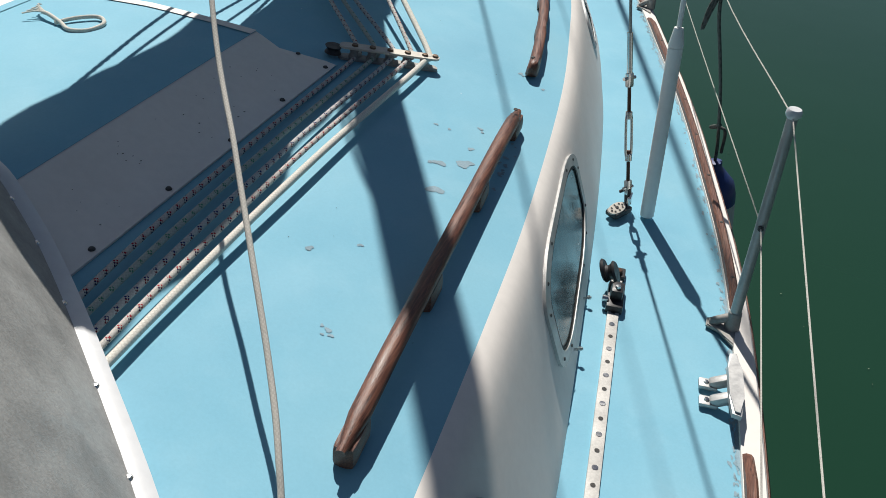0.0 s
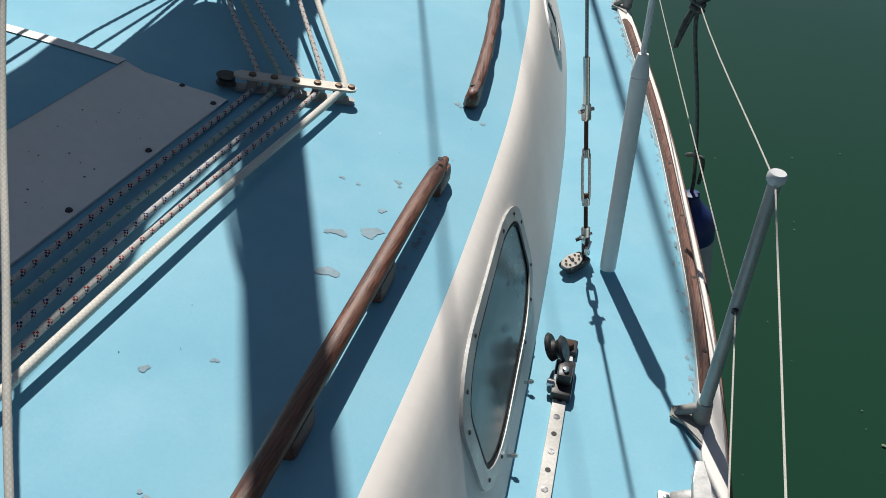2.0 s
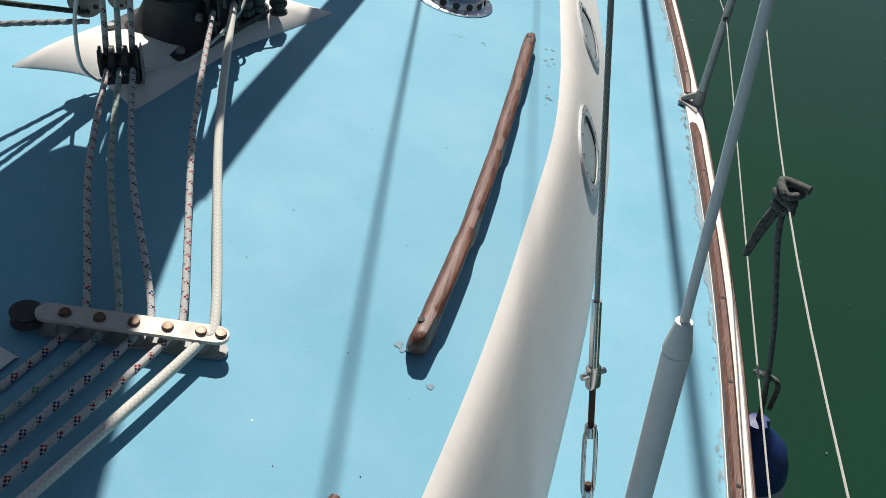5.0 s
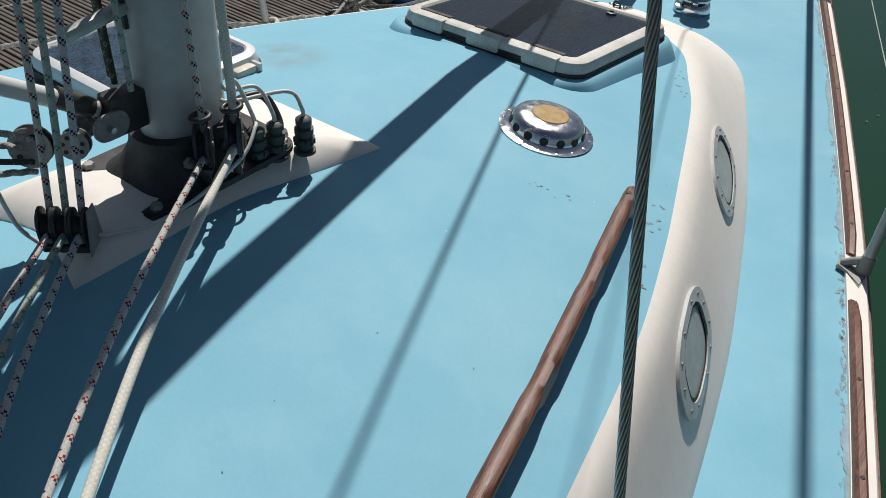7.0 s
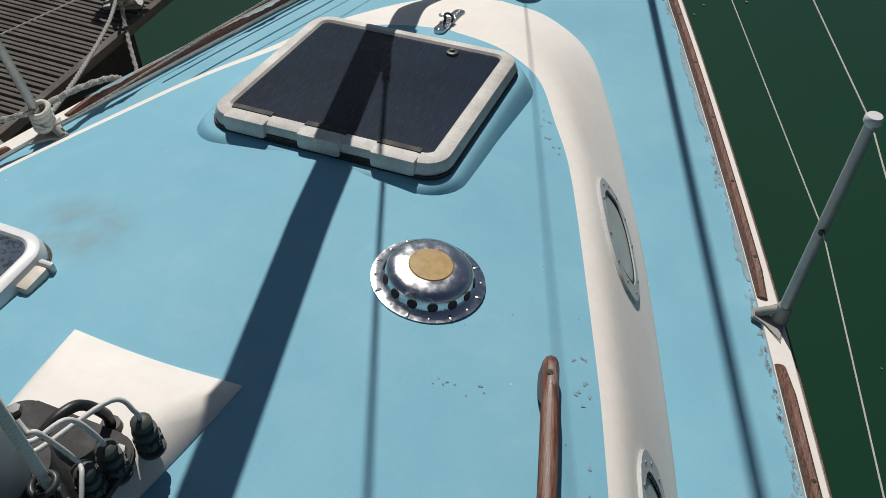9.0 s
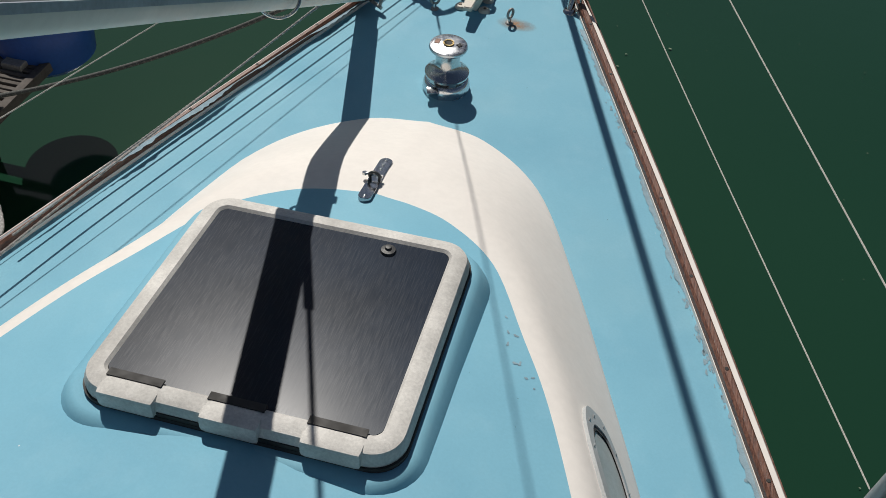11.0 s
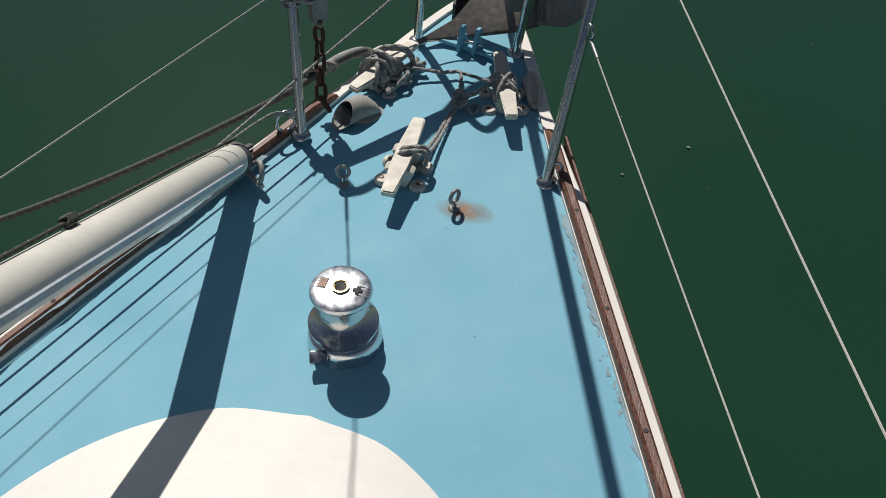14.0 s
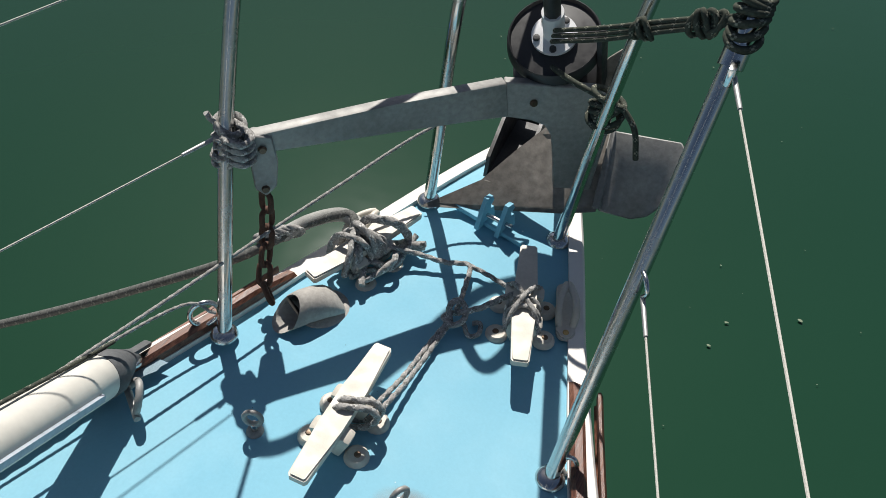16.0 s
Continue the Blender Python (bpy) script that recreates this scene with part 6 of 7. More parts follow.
SC = [(-0.30, 1.315), (0.0, 1.285), (0.15, 1.250), (0.25, 1.200), (0.378, 1.139), (0.517, 1.056), (0.737, 0.884), (0.943, 0.712), (1.14, 0.515)]
C = spline([(x, y, 0) for x, y in SC], 6)


def screen_foot(p):
    """The screen's foot runs over the roof and up over the hatch garage."""
    return roof_z(p.x, p.y) + interp([(0.0, 0.074), (0.32, 0.074), (0.50, 0.006), (0.55, 0.0)], abs(p.x))


rows = []
for f in np.linspace(0, 1, 9):
    rows.append([Vector((p.x - 0.16 * f * max(0, min(1, (p.x + 0.3) / 1.2)), p.y - 0.30 * f, screen_foot(p) + 0.020 + 0.44 * math.sin(f * 1.35))) for p in C])
grid("screen", rows, M_SCREEN, t)
rim = []
for dz, off in ((0.004, 0.018), (0.030, 0.018), (0.040, 0.002), (0.040, -0.030), (0.030, -0.034)):
    row = []
    for i, p in enumerate(C):
        a, b = C[max(0, i - 1)], C[min(len(C) - 1, i + 1)]
        n = Vector((b.y - a.y, -(b.x - a.x), 0)).normalized() * -1
        row.append(Vector((p.x + n.x * off, p.y + n.y * off, screen_foot(p) + dz)))
    rim.append(row)
grid("edge_trim", rim, M_PVC, t, "white metal edge trim")
for i in range(4, len(C), 4):
    p = C[i]
    part("rivet", lathe(bmesh.new(), [(0, 0.005), (0.005, 0.004), (0.0075, 0), (0, 0)], Matrix.Translation((p.x - 0.006, p.y - 0.012, screen_foot(p) + 0.040)), 10), M_STEEL, t)

# slack cord that hangs over the coachroof
t = thing("hanging_cord", "slack pale cord hanging down over the coachroof", "cord")
tube("cord", [(0.12, 2.2, 1.38), (0.53, 1.56, 0.872), (0.746, 1.271, 0.717), (0.856, 1.125, 0.646), (0.97, 0.975, 0.565), (1.043, 0.868, 0.511), (1.10, 0.76, 0.455), (1.16, 0.55, 0.445), (1.17, 0.3, 0.47)], 0.0052, R_CORD, t, seg=8, smooth_n=8)

# ---- flakes of lost paint ----
def chip(cx, cy, r, seed, zf, asp=1.0, rot=0.0):
    rng = random.Random(seed)
    n = 22
    pts = []
    for i in range(n):
        a = 2 * math.pi * i / n
        q = r * (0.62 + 0.16 * math.sin(2 * a + seed) + 0.12 * math.sin(3 * a + 2 * seed) + 0.05 * math.sin(7 * a + seed) + 0.09 * rng.random())
        x, y = q * math.cos(a) * asp, q * math.sin(a)
        pts.append((x * math.cos(rot) - y * math.sin(rot), x * math.sin(rot) + y * math.cos(rot)))
    return [(cx + x, cy + y, zf(cx + x, cy + y) + 0.0009) for x, y in pts], (cx, cy, zf(cx, cy) + 0.0009)


rng = random.Random(7)
verts, faces = [], []


def add_chip(*a):
    ring, c = chip(*a)
    b0 = len(verts)
    verts.extend([c] + ring)
    for i in range(len(ring)):
        faces.append((b0, b0 + 1 + i, b0 + 1 + (i + 1) % len(ring)))


for cx, cy, r in ((0.975, 1.920, 0.025), (0.924, 1.881, 0.017), (0.905, 1.872, 0.010), (0.965, 1.999, 0.010), (0.953, 2.118, 0.009), (0.962, 2.104, 0.006), (0.851, 2.053, 0.007), (0.887, 2.054, 0.006), (1.027, 2.503, 0.008), (0.943, 2.549, 0.010), (0.953, 2.541, 0.006), (0.955, 1.765, 0.022), (0.90, 1.47, 0.007), (0.955, 1.21, 0.008), (0.965, 1.20, 0.006), (0.94, 1.215, 0.005), (0.95, 1.195, 0.004), (0.82, 1.40, 0.010)):
    add_chip(cx, cy, r, int(cx * 9999 + cy * 77), roof_z, 1.25, 0.4)
for i in range(16):
    add_chip(1.055 + rng.uniform(-0.012, 0.02), 1.80 + 0.36 * rng.random(), rng.uniform(0.004, 0.011), i, roof_z, 1.0, i)
for i in range(14):
    y = 3.55 + 0.4 * rng.random()
    add_chip(interp(EDGE_OF_Y, y) - rng.uniform(0.02, 0.05), y, rng.uniform(0.003, 0.009), 50 + i, roof_z, 0.7, i)
for i in range(9):
    y = 4.5 + 0.25 * rng.random()
    add_chip(interp(EDGE_OF_Y, y) - rng.uniform(0.015, 0.05), y, rng.uniform(0.003, 0.009), 80 + i, roof_z, 0.6, i)
for i in range(8):
    add_chip(0.49 + 0.11 * rng.random(), 3.70 + 0.04 * rng.random(), rng.uniform(0.002, 0.005), 120 + i, roof_z, 1.3, i)
for i in range(330):
    y = 1.5 + 4.8 * rng.random() if i < 230 else rng.choice([1.7, 4.15, 4.4, 5.0]) + rng.gauss(0, 0.12)
    add_chip(interp(RAIL_OF_Y, y) - abs(rng.gauss(0, 0.008)) - 0.002, y, rng.uniform(0.004, 0.016), 200 + i, deck_z, 0.45, 0.25 + rng.uniform(-0.15, 0.15))
for side in (1, -1):
    for ya, yb in ((1.5, 2.3), (3.3, 4.2), (4.55, 6.3)):
        n = int((yb - ya) / 0.012)
        b0 = len(verts)
        for i in range(n + 1):
            y = ya + (yb - ya) * i / n
            w = max(0.0, 0.007 + 0.008 * math.sin(y * 7.3) + 0.006 * math.sin(y * 23.0 + 1) + rng.uniform(-0.004, 0.004))
            x = interp(RAIL_OF_Y, y)
            for q in (x + 0.003, x - w):
                verts.append((side * q, y, deck_z(q, y) + 0.0016))
        for i in range(n):
            k = b0 + 2 * i
            faces.append((k, k + 1, k + 3, k + 2))
me = bpy.data.meshes.new("paint_chips")
me.from_pydata(verts, [], faces)
tagged(finish("paint_chips", me, M_CHIP, smooth=False), "grey patches where the blue deck paint has flaked off", "paint chips", kind="stuff")

# ---- ropes on the foredeck ----
def wiggle(pts, amp, seed):
    rg = random.Random(seed)
    return [Vector(p) + Vector((rg.uniform(-amp, amp), rg.uniform(-amp, amp), rg.uniform(0, amp))) for p in pts]


t = thing("cleat_rope", "weathered grey rope lashed from cleat to cleat", "rope", "foredeck ropes")
dz = 0.016
for k, y0 in enumerate((6.322, 6.338)):
    tube("turn", [(-0.034, y0 - 0.012, 0.060), (-0.028, y0 - 0.010, 0.085), (-0.016, y0 - 0.006, 0.0900), (0.0, y0, 0.0905), (0.016, y0 + 0.006, 0.0900), (0.028, y0 + 0.010, 0.084), (0.034, y0 + 0.014, 0.060), (0.012, y0 + 0.008, 0.030), (-0.020, y0 - 0.004, 0.030)], 0.0055, R_GREY, t, closed=True)
tube("bight", [(0.028, 6.345, 0.06), (0.035, 6.45, 0.035), (0.04, 6.55, 0.03), (0.045, 6.60, 0.034)], 0.0046, R_GREY, t)
tube("bight", [(0.012, 6.36, 0.05), (0.022, 6.45, 0.03), (0.030, 6.54, 0.028), (0.04, 6.595, 0.036)], 0.0046, R_GREY, t)
tube("knot", wiggle([(0.045, 6.60, 0.03), (0.03, 6.62, 0.05), (0.05, 6.635, 0.055), (0.068, 6.615, 0.04), (0.05, 6.59, 0.035), (0.03, 6.605, 0.03), (0.05, 6.63, 0.03)], 0.004, 3), 0.0056, R_GREY, t)
tube("span", [(0.05, 6.615, 0.045), (0.085, 6.645, 0.05), (0.125, 6.69, 0.062), (0.165, 6.70, 0.078)], 0.0056, R_GREY, t)
tube("tail", [(0.065, 6.61, 0.03), (0.085, 6.595, 0.02), (0.098, 6.61, 0.02), (0.092, 6.63, 0.022), (0.078, 6.625, 0.022)], 0.0045, R_GREY, t)
tube("span", [(0.045, 6.62, 0.04), (0.03, 6.70, 0.035), (0.015, 6.745, 0.035), (-0.03, 6.73, 0.035), (-0.09, 6.72, 0.04), (-0.15, 6.70, 0.05)], 0.0050, R_GREY, t)
tube("span", [(0.015, 6.745, 0.035), (0.05, 6.745, 0.03), (0.10, 6.735, 0.03), (0.14, 6.72, 0.05)], 0.0046, R_GREY, t)
m = pose(0.156, 6.675, 0, 0, 0, 18.5)
for k in range(2):
    f = -0.03 + 0.021 * k
    tube("lashing", [m @ Vector((0.030 * math.cos(a), f + 0.012 * math.sin(a), 0.063 + 0.022 * math.sin(a))) for a in np.linspace(0, 6.283, 13)[:-1]], 0.0046, R_GREY, t, closed=True, smooth_n=3)
for sg in (1, -1):
    tube("lashing", [m @ Vector(q) for q in ((-0.032 * sg, -0.055, 0.055), (-0.018 * sg, -0.03, 0.086), (0.0, 0.0, 0.092 + 0.004 * sg), (0.018 * sg, 0.03, 0.086), (0.032 * sg, 0.055, 0.055))], 0.0046, R_GREY, t)

t = thing("mooring_rope", "thick weathered grey mooring rope piled on the cleat", "rope", "foredeck ropes")
m = pose(-0.185, 6.685, 0, 0, 0, -24)
rg = random.Random(11)
for k in range(11):
    f = rg.uniform(-0.042, 0.042)
    sk = rg.uniform(-0.045, 0.045)
    hgt = rg.uniform(0.074, 0.100)
    tube("coil", [m @ Vector(q) for q in ((-0.030, f - sk, 0.03), (-0.026, f - sk * 0.6, hgt * 0.9), (0.0, f, hgt), (0.026, f + sk * 0.6, hgt * 0.88), (0.032, f + sk, 0.035), (0.0, f + 0.01, 0.018))], rg.uniform(0.0058, 0.0068), R_GREY, t, closed=True)
for k in range(3):
    P = [m @ Vector((0.03 + 0.04 * rg.random(), -0.06 + 0.04 * j, 0.015 + 0.04 * rg.random())) for j in range(5)]
    tube("coil", P, 0.0062, R_GREY, t)
tube("lead", [(-0.21, 6.70, 0.055), (-0.25, 6.735, 0.060), (-0.32, 6.68, 0.045), (-0.40, 6.56, 0.02)] + [(-0.40 - 1.6 * f, 6.56 - 0.68 * f, 0.02 - 0.60 * f - 0.36 * f * (1 - f)) for f in (0.12, 0.25, 0.4, 0.55, 0.7, 0.85, 0.96)], 0.0095, R_LEAD, t, "dark mooring rope led ashore")
tube("chafe_hose", [(-0.215, 6.725, 0.048), (-0.265, 6.735, 0.052), (-0.315, 6.695, 0.046), (-0.350, 6.640, 0.036)], 0.0145, simple("ribbed_grey_hose", (0.34, 0.34, 0.32), 0.7, 0, 0.25, 90, 0.8), t, "grey ribbed chafe hose", seg=14)
for k in range(5):
    c = Vector((-0.338 - 0.007 * k, 6.655 - 0.010 * k, 0.040))
    tube("knot", [c + Vector((0.020 * math.cos(a) * (0.8 if k % 2 else 1), 0.014 * math.cos(a + 0.5), 0.017 * math.sin(a))) for a in np.linspace(0, 6.283, 9)[:-1]], 0.0056, R_GREY, t, closed=True, smooth_n=3)
t = thing("mooring_rope", "long grey spring line running along the port rail", "rope", "foredeck ropes")
tube("line", [(0.03, 7.03, 0.245), (-0.137, 6.93, 0.205), (-0.256, 6.70, 0.157), (-0.355, 6.40, 0.138), (-0.487, 6.0, 0.113), (-0.652, 5.5, 0.081), (-0.817, 5.0, 0.050), (-1.00, 4.42, 0.02), (-1.10, 4.38, 0.0)], 0.0032, R_GREY, t)
t = thing("rail_line", "thin taut grey line stretched low over the port toe rail", "rope", "foredeck ropes")
tube("line", [(-0.337, 6.405, 0.050), (-0.393, 6.35, 0.082), (-0.526, 6.0, 0.070), (-0.693, 5.5, 0.042), (-0.845, 5.06, 0.022), (-0.93, 4.80, 0.012)], 0.0030, R_GREY, t)
t = thing("spare_halyard", "thin spare halyard clipped to the port leg of the pulpit", "rope")
tube("line", [(-0.397, 6.66, 0.62), (0.0, 3.22, 6.3)], 0.0024, R_GREY, t, smooth_n=0)
part("snap_hook", cyl(bmesh.new(), 0.0042, (-0.397, 6.66, 0.62), (-0.392, 6.615, 0.694), 10), M_STEEL, t)
t = thing("pulpit_lashing", "grey rope knotted round the pulpit leg and anchor shank", "rope", "foredeck ropes")
kc = Vector((-0.372, 6.553, 0.335))
for k in range(6):
    rr = 0.019 + 0.003 * (k % 2)
    z = -0.030 + 0.011 * k
    tube("turn", [kc + Vector((rr * 1.1 * math.cos(a), rr * math.sin(a) + z * 0.45, z + 0.008 * math.sin(a + k))) for a in np.linspace(0, 6.283, 10)[:-1]], 0.0056, R_GREY, t, closed=True, smooth_n=3)
for k in range(4):
    z = -0.02 + 0.014 * k
    tube("turn", [kc + Vector((0.01, -0.024, z)), kc + Vector((0.035, -0.04, z + 0.012)), kc + Vector((0.055, -0.03, z + 0.006)), kc + Vector((0.05, 0.0, z + 0.004)), kc + Vector((0.0, 0.024, z))], 0.0056, R_GREY, t)
tube("tail", [kc + Vector((-0.01, 0.0, 0.02)), kc + Vector((-0.024, -0.005, 0.035)), kc + Vector((-0.03, -0.01, 0.05))], 0.005, R_GREY, t)
t = thing("anchor_lashing", "dark green cord lashing the anchor to the pulpit", "rope", "foredeck ropes")
kc = Vector((0.180, 6.915, 0.365))
for k in range(7):
    z = -0.03 + 0.011 * k
    rr = 0.024 + 0.005 * math.sin(k * 2.2)
    tube("turn", [kc + Vector((rr * 1.1 * math.cos(a), rr * 0.9 * math.sin(a), 0.7 * z + 0.012 * math.sin(a + k * 0.7))) for a in np.linspace(0, 6.283, 9)[:-1]], 0.0055, R_GREEN, t, closed=True, smooth_n=3)
tube("tail", [kc + Vector((0.03, -0.01, 0.02)), kc + Vector((0.06, -0.02, -0.01)), kc + Vector((0.075, -0.02, -0.07))], 0.0055, R_GREEN, t)
tube("tail", [kc + Vector((-0.02, -0.01, 0.03)), kc + Vector((-0.07, 0.0, 0.035)), kc + Vector((-0.12, 0.03, 0.03))], 0.0055, R_GREEN, t)
t = thing("furling_line", "dark green furling lines from the drum to the pulpit", "rope", "foredeck ropes")
q0, q1 = fm @ Vector((0.01, -0.03, 0.150)), Vector((0.362, 6.765, 0.68))
for k in range(3):
    o = Vector((0, 0.004 * k, 0.009 * k - 0.009))
    tube("line", [q0 + o, q0.lerp(q1, 0.33) + o - Vector((0, 0, 0.004)), q0.lerp(q1, 0.66) + o * 0.8, q1 + o * 0.5], 0.0042, R_GREEN, t)
for f, r, n in ((0.52, 0.014, 3), (0.80, 0.018, 5)):
    for k in range(n):
        q = q0.lerp(q1, f + 0.022 * k)
        tube("knot", [q + Vector((0.010 * math.cos(a + k), 0.008 * math.cos(a), r * math.sin(a))) for a in np.linspace(0, 6.283, 8)[:-1]], 0.0048, R_GREEN, t, closed=True, smooth_n=3)
for k in range(6):
    q = Vector((0.369, 6.765 + 0.006 * k, 0.655 + 0.011 * k))
    tube("turn", [q + Vector((0.022 * math.cos(a), 0.020 * math.sin(a), 0.008 * math.sin(a + k))) for a in np.linspace(0, 6.283, 9)[:-1]], 0.006, R_GREEN, t, closed=True, smooth_n=3)

# ropes round the port stanchion
t = thing("mooring_rope", "pale mooring rope looped round the port stanchion foot", "rope", "foredeck ropes")
pc = Vector((-1.085, 4.40, 0.02))
for k in range(4):
    tube("turn", [pc + Vector((0.028 * math.cos(a), 0.028 * math.sin(a), -0.03 + 0.018 * k + 0.008 * math.sin(a))) for a in np.linspace(0, 6.283, 9)[:-1]], 0.0085, R_CREAM, t, closed=True, smooth_n=3)
tube("line", [pc + Vector((0, 0, 0.02)), (-1.25, 4.15, 0.06), (-1.5, 3.6, 0.08), (-1.72, 2.4, 0.10)], 0.0085, R_GREY, t)
t = thing("fender", "cream fender standing against the port rail", "fender", "fenders", (-1.39, 4.36, -0.17))
part("body", lathe(bmesh.new(), [(0, -0.45), (0.06, -0.43), (0.09, -0.36), (0.09, -0.05), (0.07, 0.02), (0.03, 0.06), (0, 0.07)], Matrix(), 24), M_FEND, t)
part("neck", lathe(bmesh.new(), [(0, 0.05), (0.04, 0.045), (0.035, 0.09), (0.015, 0.11), (0, 0.11)], Matrix(), 20), M_RUBBER_HOLE, t, "dark moulded neck")
tube("rope", [(0, 0, 0.10), (0.06, -0.01, 0.32), (0.19, 0.02, 0.72)], 0.006, R_GREEN, t)

# ---- pontoon ----
DZ = -0.66
dk = thing("pontoon", "bleached grey timber pontoon alongside with a mooring cleat", "pontoon", kind="structure")
DX0, DX1, DY0, DY1 = -4.4, -1.98, -3.0, 6.36
part("fascia", box(bmesh.new(), 0.04, DY1 - DY0, 0.05, Matrix.Translation((DX1 + 0.02, (DY0 + DY1) / 2, DZ - 0.02)), 0.006), M_GREYW, dk, "grey fascia board")
part("fascia", box(bmesh.new(), DX1 - DX0, 0.04, 0.05, Matrix.Translation(((DX0 + DX1) / 2, DY1 + 0.02, DZ - 0.02)), 0.006), M_GREYW, dk)
part("float", box(bmesh.new(), DX1 - DX0 - 0.5, DY1 - DY0 - 0.5, 0.7, Matrix.Translation(((DX0 + DX1) / 2, (DY0 + DY1) / 2, DZ - 0.46)), 0.03), M_RUBBER_HOLE, dk, "dark float")
bm = bmesh.new()
for j in range(3):
    box(bm, DX1 - DX0, 0.026, 0.026, Matrix.Translation((0, -0.031 + 0.031 * j, 0)), 0.004, 1)
box(bm, DX1 - DX0, 0.088, 0.014, Matrix.Translation((0, 0, -0.010)))
first = part("board", bm, M_GREYW, dk)
first.location = ((DX0 + DX1) / 2, DY0 + 0.05, DZ - 0.014)
nb = int((DY1 - DY0) / 0.1)
for i in range(1, nb):
    o = new("board", first.data)
    o.parent = dk
    o.location = ((DX0 + DX1) / 2, DY0 + 0.05 + 0.1 * i, DZ - 0.014)
t = thing("dock_cleat", "grey cast dock cleat wrapped in mooring rope", "cleat", "", (-2.09, 5.93, DZ + 0.002), 25)
tube("horn_bar", [(-0.13, 0, 0.085), (-0.05, 0, 0.07), (0.05, 0, 0.07), (0.13, 0, 0.085)], 0.02, M_GALV, t)
for x in (-0.04, 0.04):
    part("leg", cyl(bmesh.new(), 0.022, (x, 0, 0), (x, 0, 0.07), 14), M_GALV, t)
part("base", prism(bmesh.new(), rrect(0.2, 0.08, 0.03), 0, 0.012, bev=0.003), M_GALV, t)
t = thing("mooring_rope", "tangled turns of mooring rope round the dock cleat", "rope", "foredeck ropes")
rg = random.Random(5)
for k in range(8):
    c = Vector((-2.09 + rg.uniform(-0.06, 0.06), 5.93 + rg.uniform(-0.03, 0.03), DZ + 0.05 + 0.016 * k))
    a0 = rg.uniform(0, 3)
    tube("turn", [c + Vector((0.07 * math.cos(a) * math.cos(a0) - 0.045 * math.sin(a) * math.sin(a0), 0.07 * math.cos(a) * math.sin(a0) + 0.045 * math.sin(a) * math.cos(a0), rg.uniform(-0.012, 0.012))) for a in np.linspace(0, 6.283, 9)[:-1]], 0.011, R_GREY, t, closed=True, smooth_n=3)
tube("line", [(-2.07, 5.90, DZ + 0.1), (-1.85, 5.55, DZ + 0.17), (-1.5, 4.98, DZ + 0.36), (-1.2, 4.50, -0.10), (-1.10, 4.40, 0.02)], 0.0085, R_GREY, t)
tube("line", [(-2.05, 5.88, DZ + 0.09), (-1.92, 5.72, DZ - 0.02), (-1.62, 5.40, DZ - 0.06), (-1.30, 5.02, -0.36), (-1.06, 4.72, -0.04), (-1.06, 4.55, 0.03), (-1.09, 4.42, 0.04)], 0.010, R_GREY, t)
b = thing("dock_bumper", "round blue corner bumper at the pontoon's end", "bumper", "", (-2.075, 6.47, DZ + 0.03))
part("wheel", lathe(bmesh.new(), [(0.05, -0.14), (0.17, -0.14), (0.215, -0.10), (0.225, 0.0), (0.215, 0.12), (0.17, 0.17), (0.06, 0.18), (0.05, 0.14)], Matrix(), 36), simple("blue_bumper_vinyl", (0.02, 0.09, 0.36), 0.45, 0, 0.15, 20, 0.05), b)
part("bracket", box(bmesh.new(), 0.10, 0.34, 0.05, Matrix.Translation((0, -0.10, -0.03)), 0.01), M_GALV, b)

# stud bolts under the long window
for y, f in ((1.83, 0.10), (2.06, 0.07)):
    q = shoulder(y, f, 1, -0.004)
    t = thing("stud_bolt", "small steel stud bolt in the white coachroof side", "bolt", "coachroof studs", tuple(q))
    part("shank", cyl(bmesh.new(), 0.0035, (0, 0, 0), (0.024, 0.003, 0.010), 10), M_STEEL, t)
    part("nut", cyl(bmesh.new(), 0.006, (0.014, 0.002, 0.006), (0.021, 0.003, 0.009), 6), M_STEEL, t)
# a dull patch of worn paint beside the small hatch
def grime_film():
    m, nt, b = mat("dull_worn_paint", 0.85)
    g = nt.nodes.new("ShaderNodeTexGradient")
    g.gradient_type = "SPHERICAL"
    mp = nt.nodes.new("ShaderNodeMapping")
    mp.inputs["Location"].default_value = (0.37 / 0.17, -3.79 / 0.14, 0)
    mp.inputs["Scale"].default_value = (1 / 0.17, 1 / 0.14, 0)
    tc = nt.nodes.new("ShaderNodeTexCoord")
    nt.links.new(tc.outputs["Object"], mp.inputs[0])
    nt.links.new(mp.outputs[0], g.inputs[0])
    b.inputs["Base Color"].default_value = (0.40, 0.41, 0.37, 1)
    k = nnode(nt, "ShaderNodeMath")
    k.operation = "MULTIPLY"
    nt.links.new(ramp(nt, g.outputs["Fac"], [(0.0, (0, 0, 0)), (0.7, (0.32, 0.32, 0.32))]), k.inputs[0])
    nt.links.new(ramp(nt, nz(nt, coords(nt), 12, 5), [(0.35, (0.1,) * 3), (0.65, (1,) * 3)]), k.inputs[1])
    nt.links.new(k.outputs[0], b.inputs["Alpha"])
    return m


st = film("worn_patch", -0.37, 3.79, [(0.17 * math.cos(a), 0.14 * math.sin(a)) for a in np.linspace(0, 6.283, 25)[:-1]], grime_film(), roof_z, 0.003)
tagged(st, "dull greyish patch of worn deck paint", "stain", kind="structure")

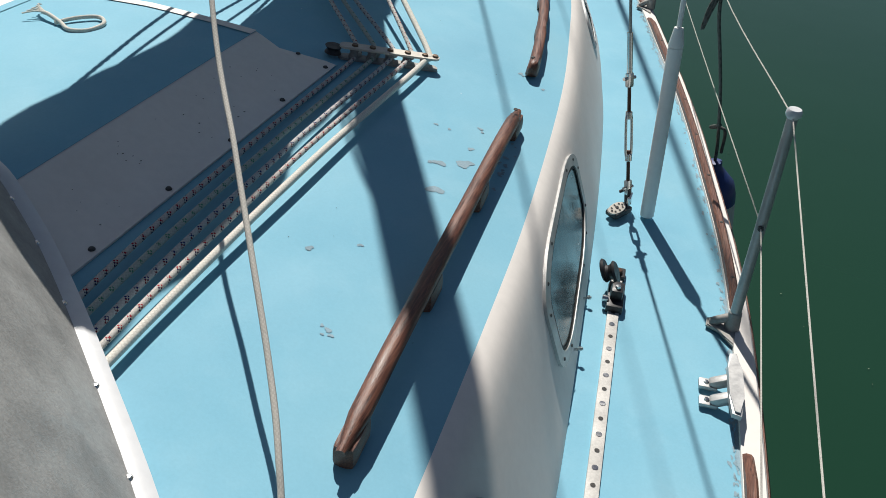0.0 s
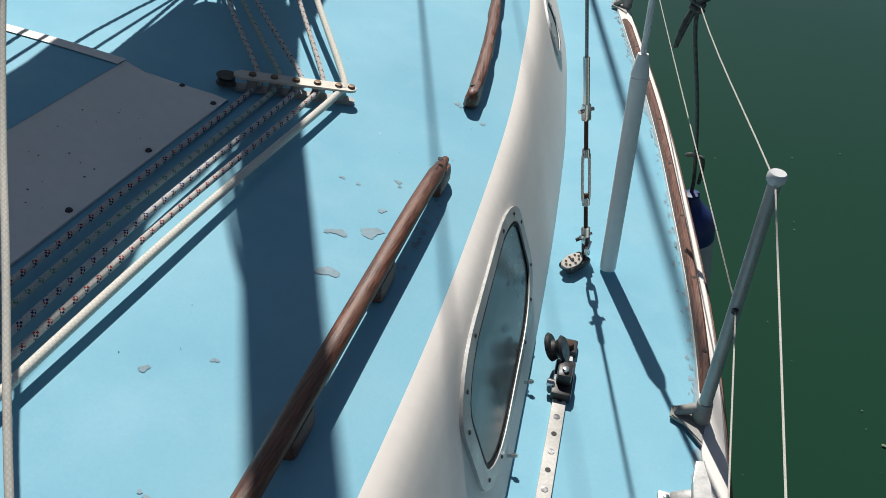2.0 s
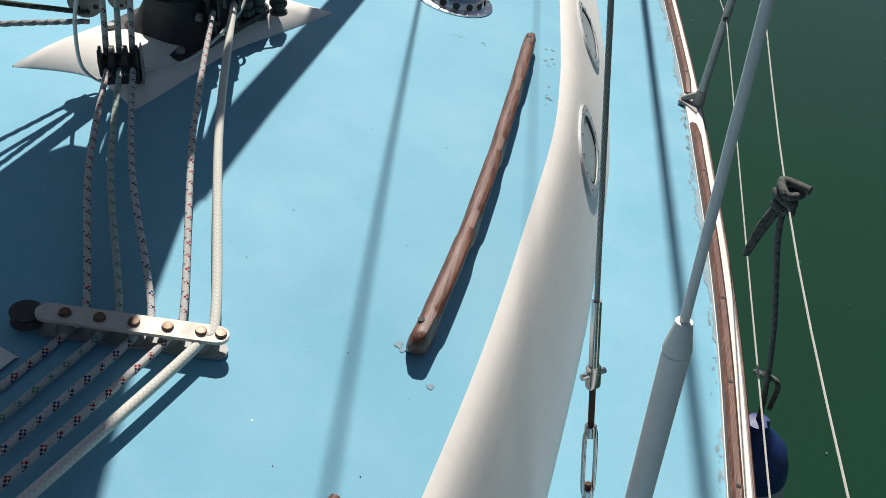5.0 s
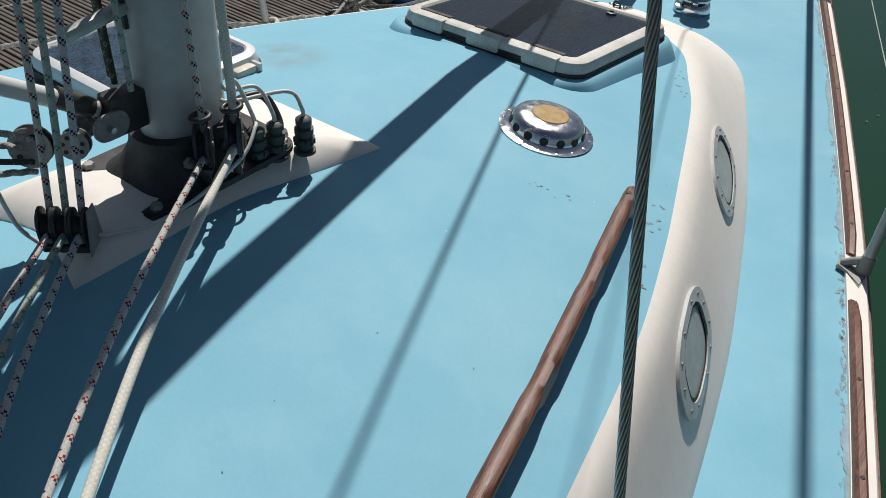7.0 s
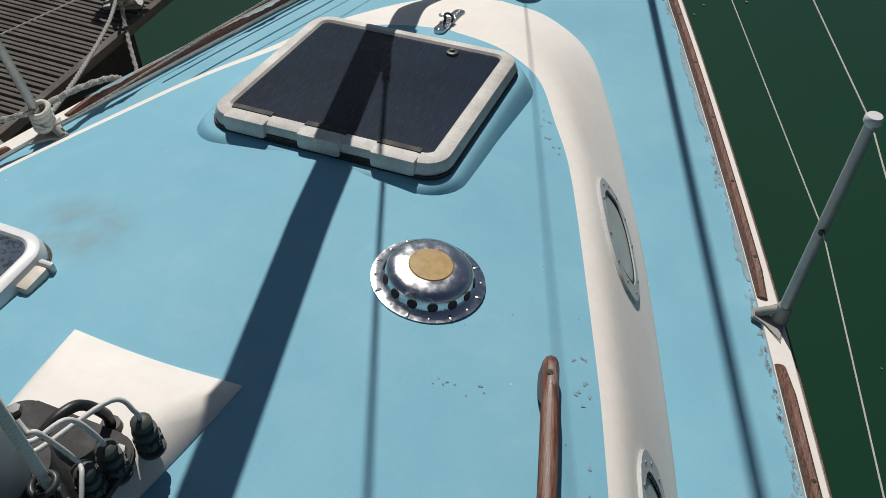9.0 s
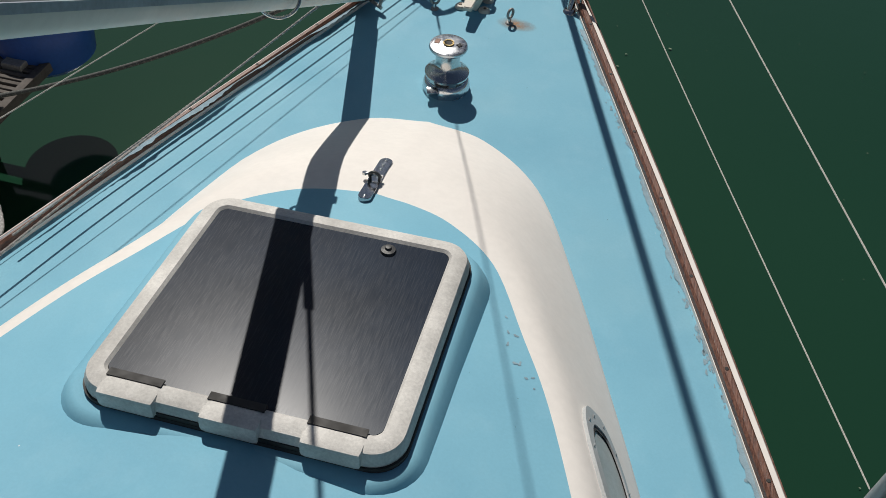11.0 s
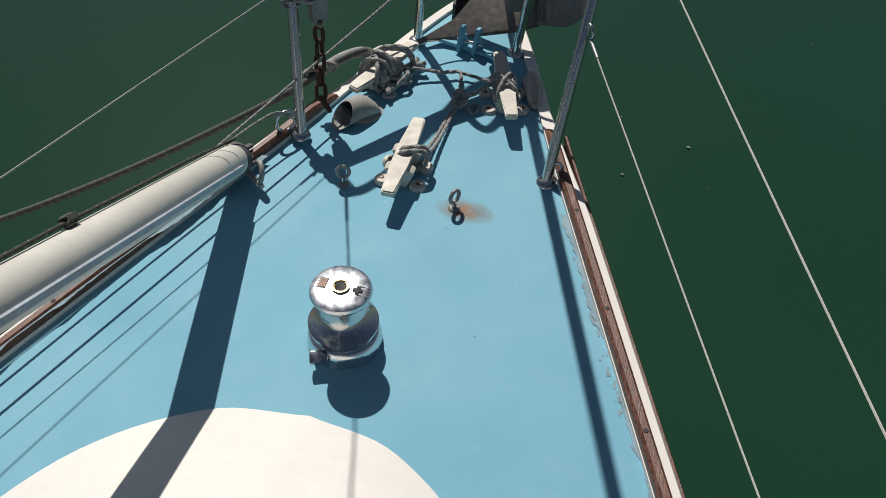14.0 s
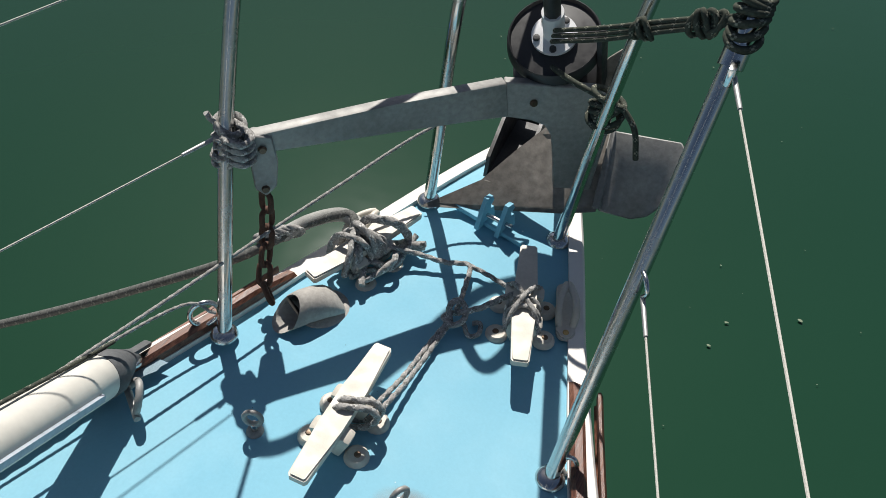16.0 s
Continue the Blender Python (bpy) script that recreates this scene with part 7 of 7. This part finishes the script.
# pale specks of weed and foam floating on the harbour water
rng = random.Random(21)
verts, faces = [], []
for i in range(420):
    x, y = rng.uniform(-0.9, 5.5), rng.uniform(2.0, 13.0)
    if x < 1.9 and y < 7.4:
        x += 2.6
    r = rng.choice([0.0012, 0.0018, 0.002, 0.003]) if rng.random() < 0.985 else rng.uniform(0.005, 0.008)
    n = 7
    b0 = len(verts)
    for k in range(n):
        a = 6.2832 * k / n
        q = r * (0.55 + 0.6 * rng.random())
        verts.append((x + 1.7 * q * math.cos(a), y + q * math.sin(a), -1.142))
    faces.append(tuple(range(b0, b0 + n)))
me = bpy.data.meshes.new("floating_specks")
me.from_pydata(verts, [], faces)
tagged(finish("floating_specks", me, simple("pale_weed", (0.22, 0.27, 0.18), 0.8, 0, 0.3, 60, 0.1), smooth=False), "pale specks of weed and foam on the green harbour water", "floating debris", kind="stuff")

# specks of dirt on the hatch garage and the painted decks
rng = random.Random(33)
verts, faces = [], []
for i in range(90):
    if i < 34:
        x, y = rng.uniform(0.35, 0.47), rng.choice([1.25, 1.42, 1.62, 1.75, 1.93]) + rng.gauss(0, 0.03)
        z = roof_z(x, y) + 0.0085 + (0.480 - x) / 0.145 * 0.0585 + 0.0012
    elif i < 70:
        y = rng.uniform(1.2, 4.9)
        x = rng.uniform(0.52, 1.0) * interp(EDGE_OF_Y, y)
        z = roof_z(x, y) + 0.0011
    else:
        y = rng.uniform(5.2, 6.5)
        x = rng.uniform(-0.8, 0.8) * interp(RAIL_OF_Y, y)
        z = deck_z(x, y) + 0.0011
    if 70 <= i and abs(x) < 0.5 and y < 5.7:
        continue
    r = rng.uniform(0.0010, 0.0024) if i < 34 else rng.uniform(0.0007, 0.0013)
    b0 = len(verts)
    for k in range(6):
        a = 6.2832 * k / 6
        q = r * rng.uniform(0.6, 1.3)
        verts.append((x + q * math.cos(a), y + q * math.sin(a), z))
    faces.append(tuple(range(b0, b0 + 6)))
me = bpy.data.meshes.new("dirt_specks")
me.from_pydata(verts, [], faces)
tagged(finish("dirt_specks", me, simple("dark_grit", (0.05, 0.05, 0.05), 0.9, 0, 0.3, 60, 0.1), smooth=False), "tiny dark specks of dirt scattered on the painted decks", "dirt", kind="stuff")
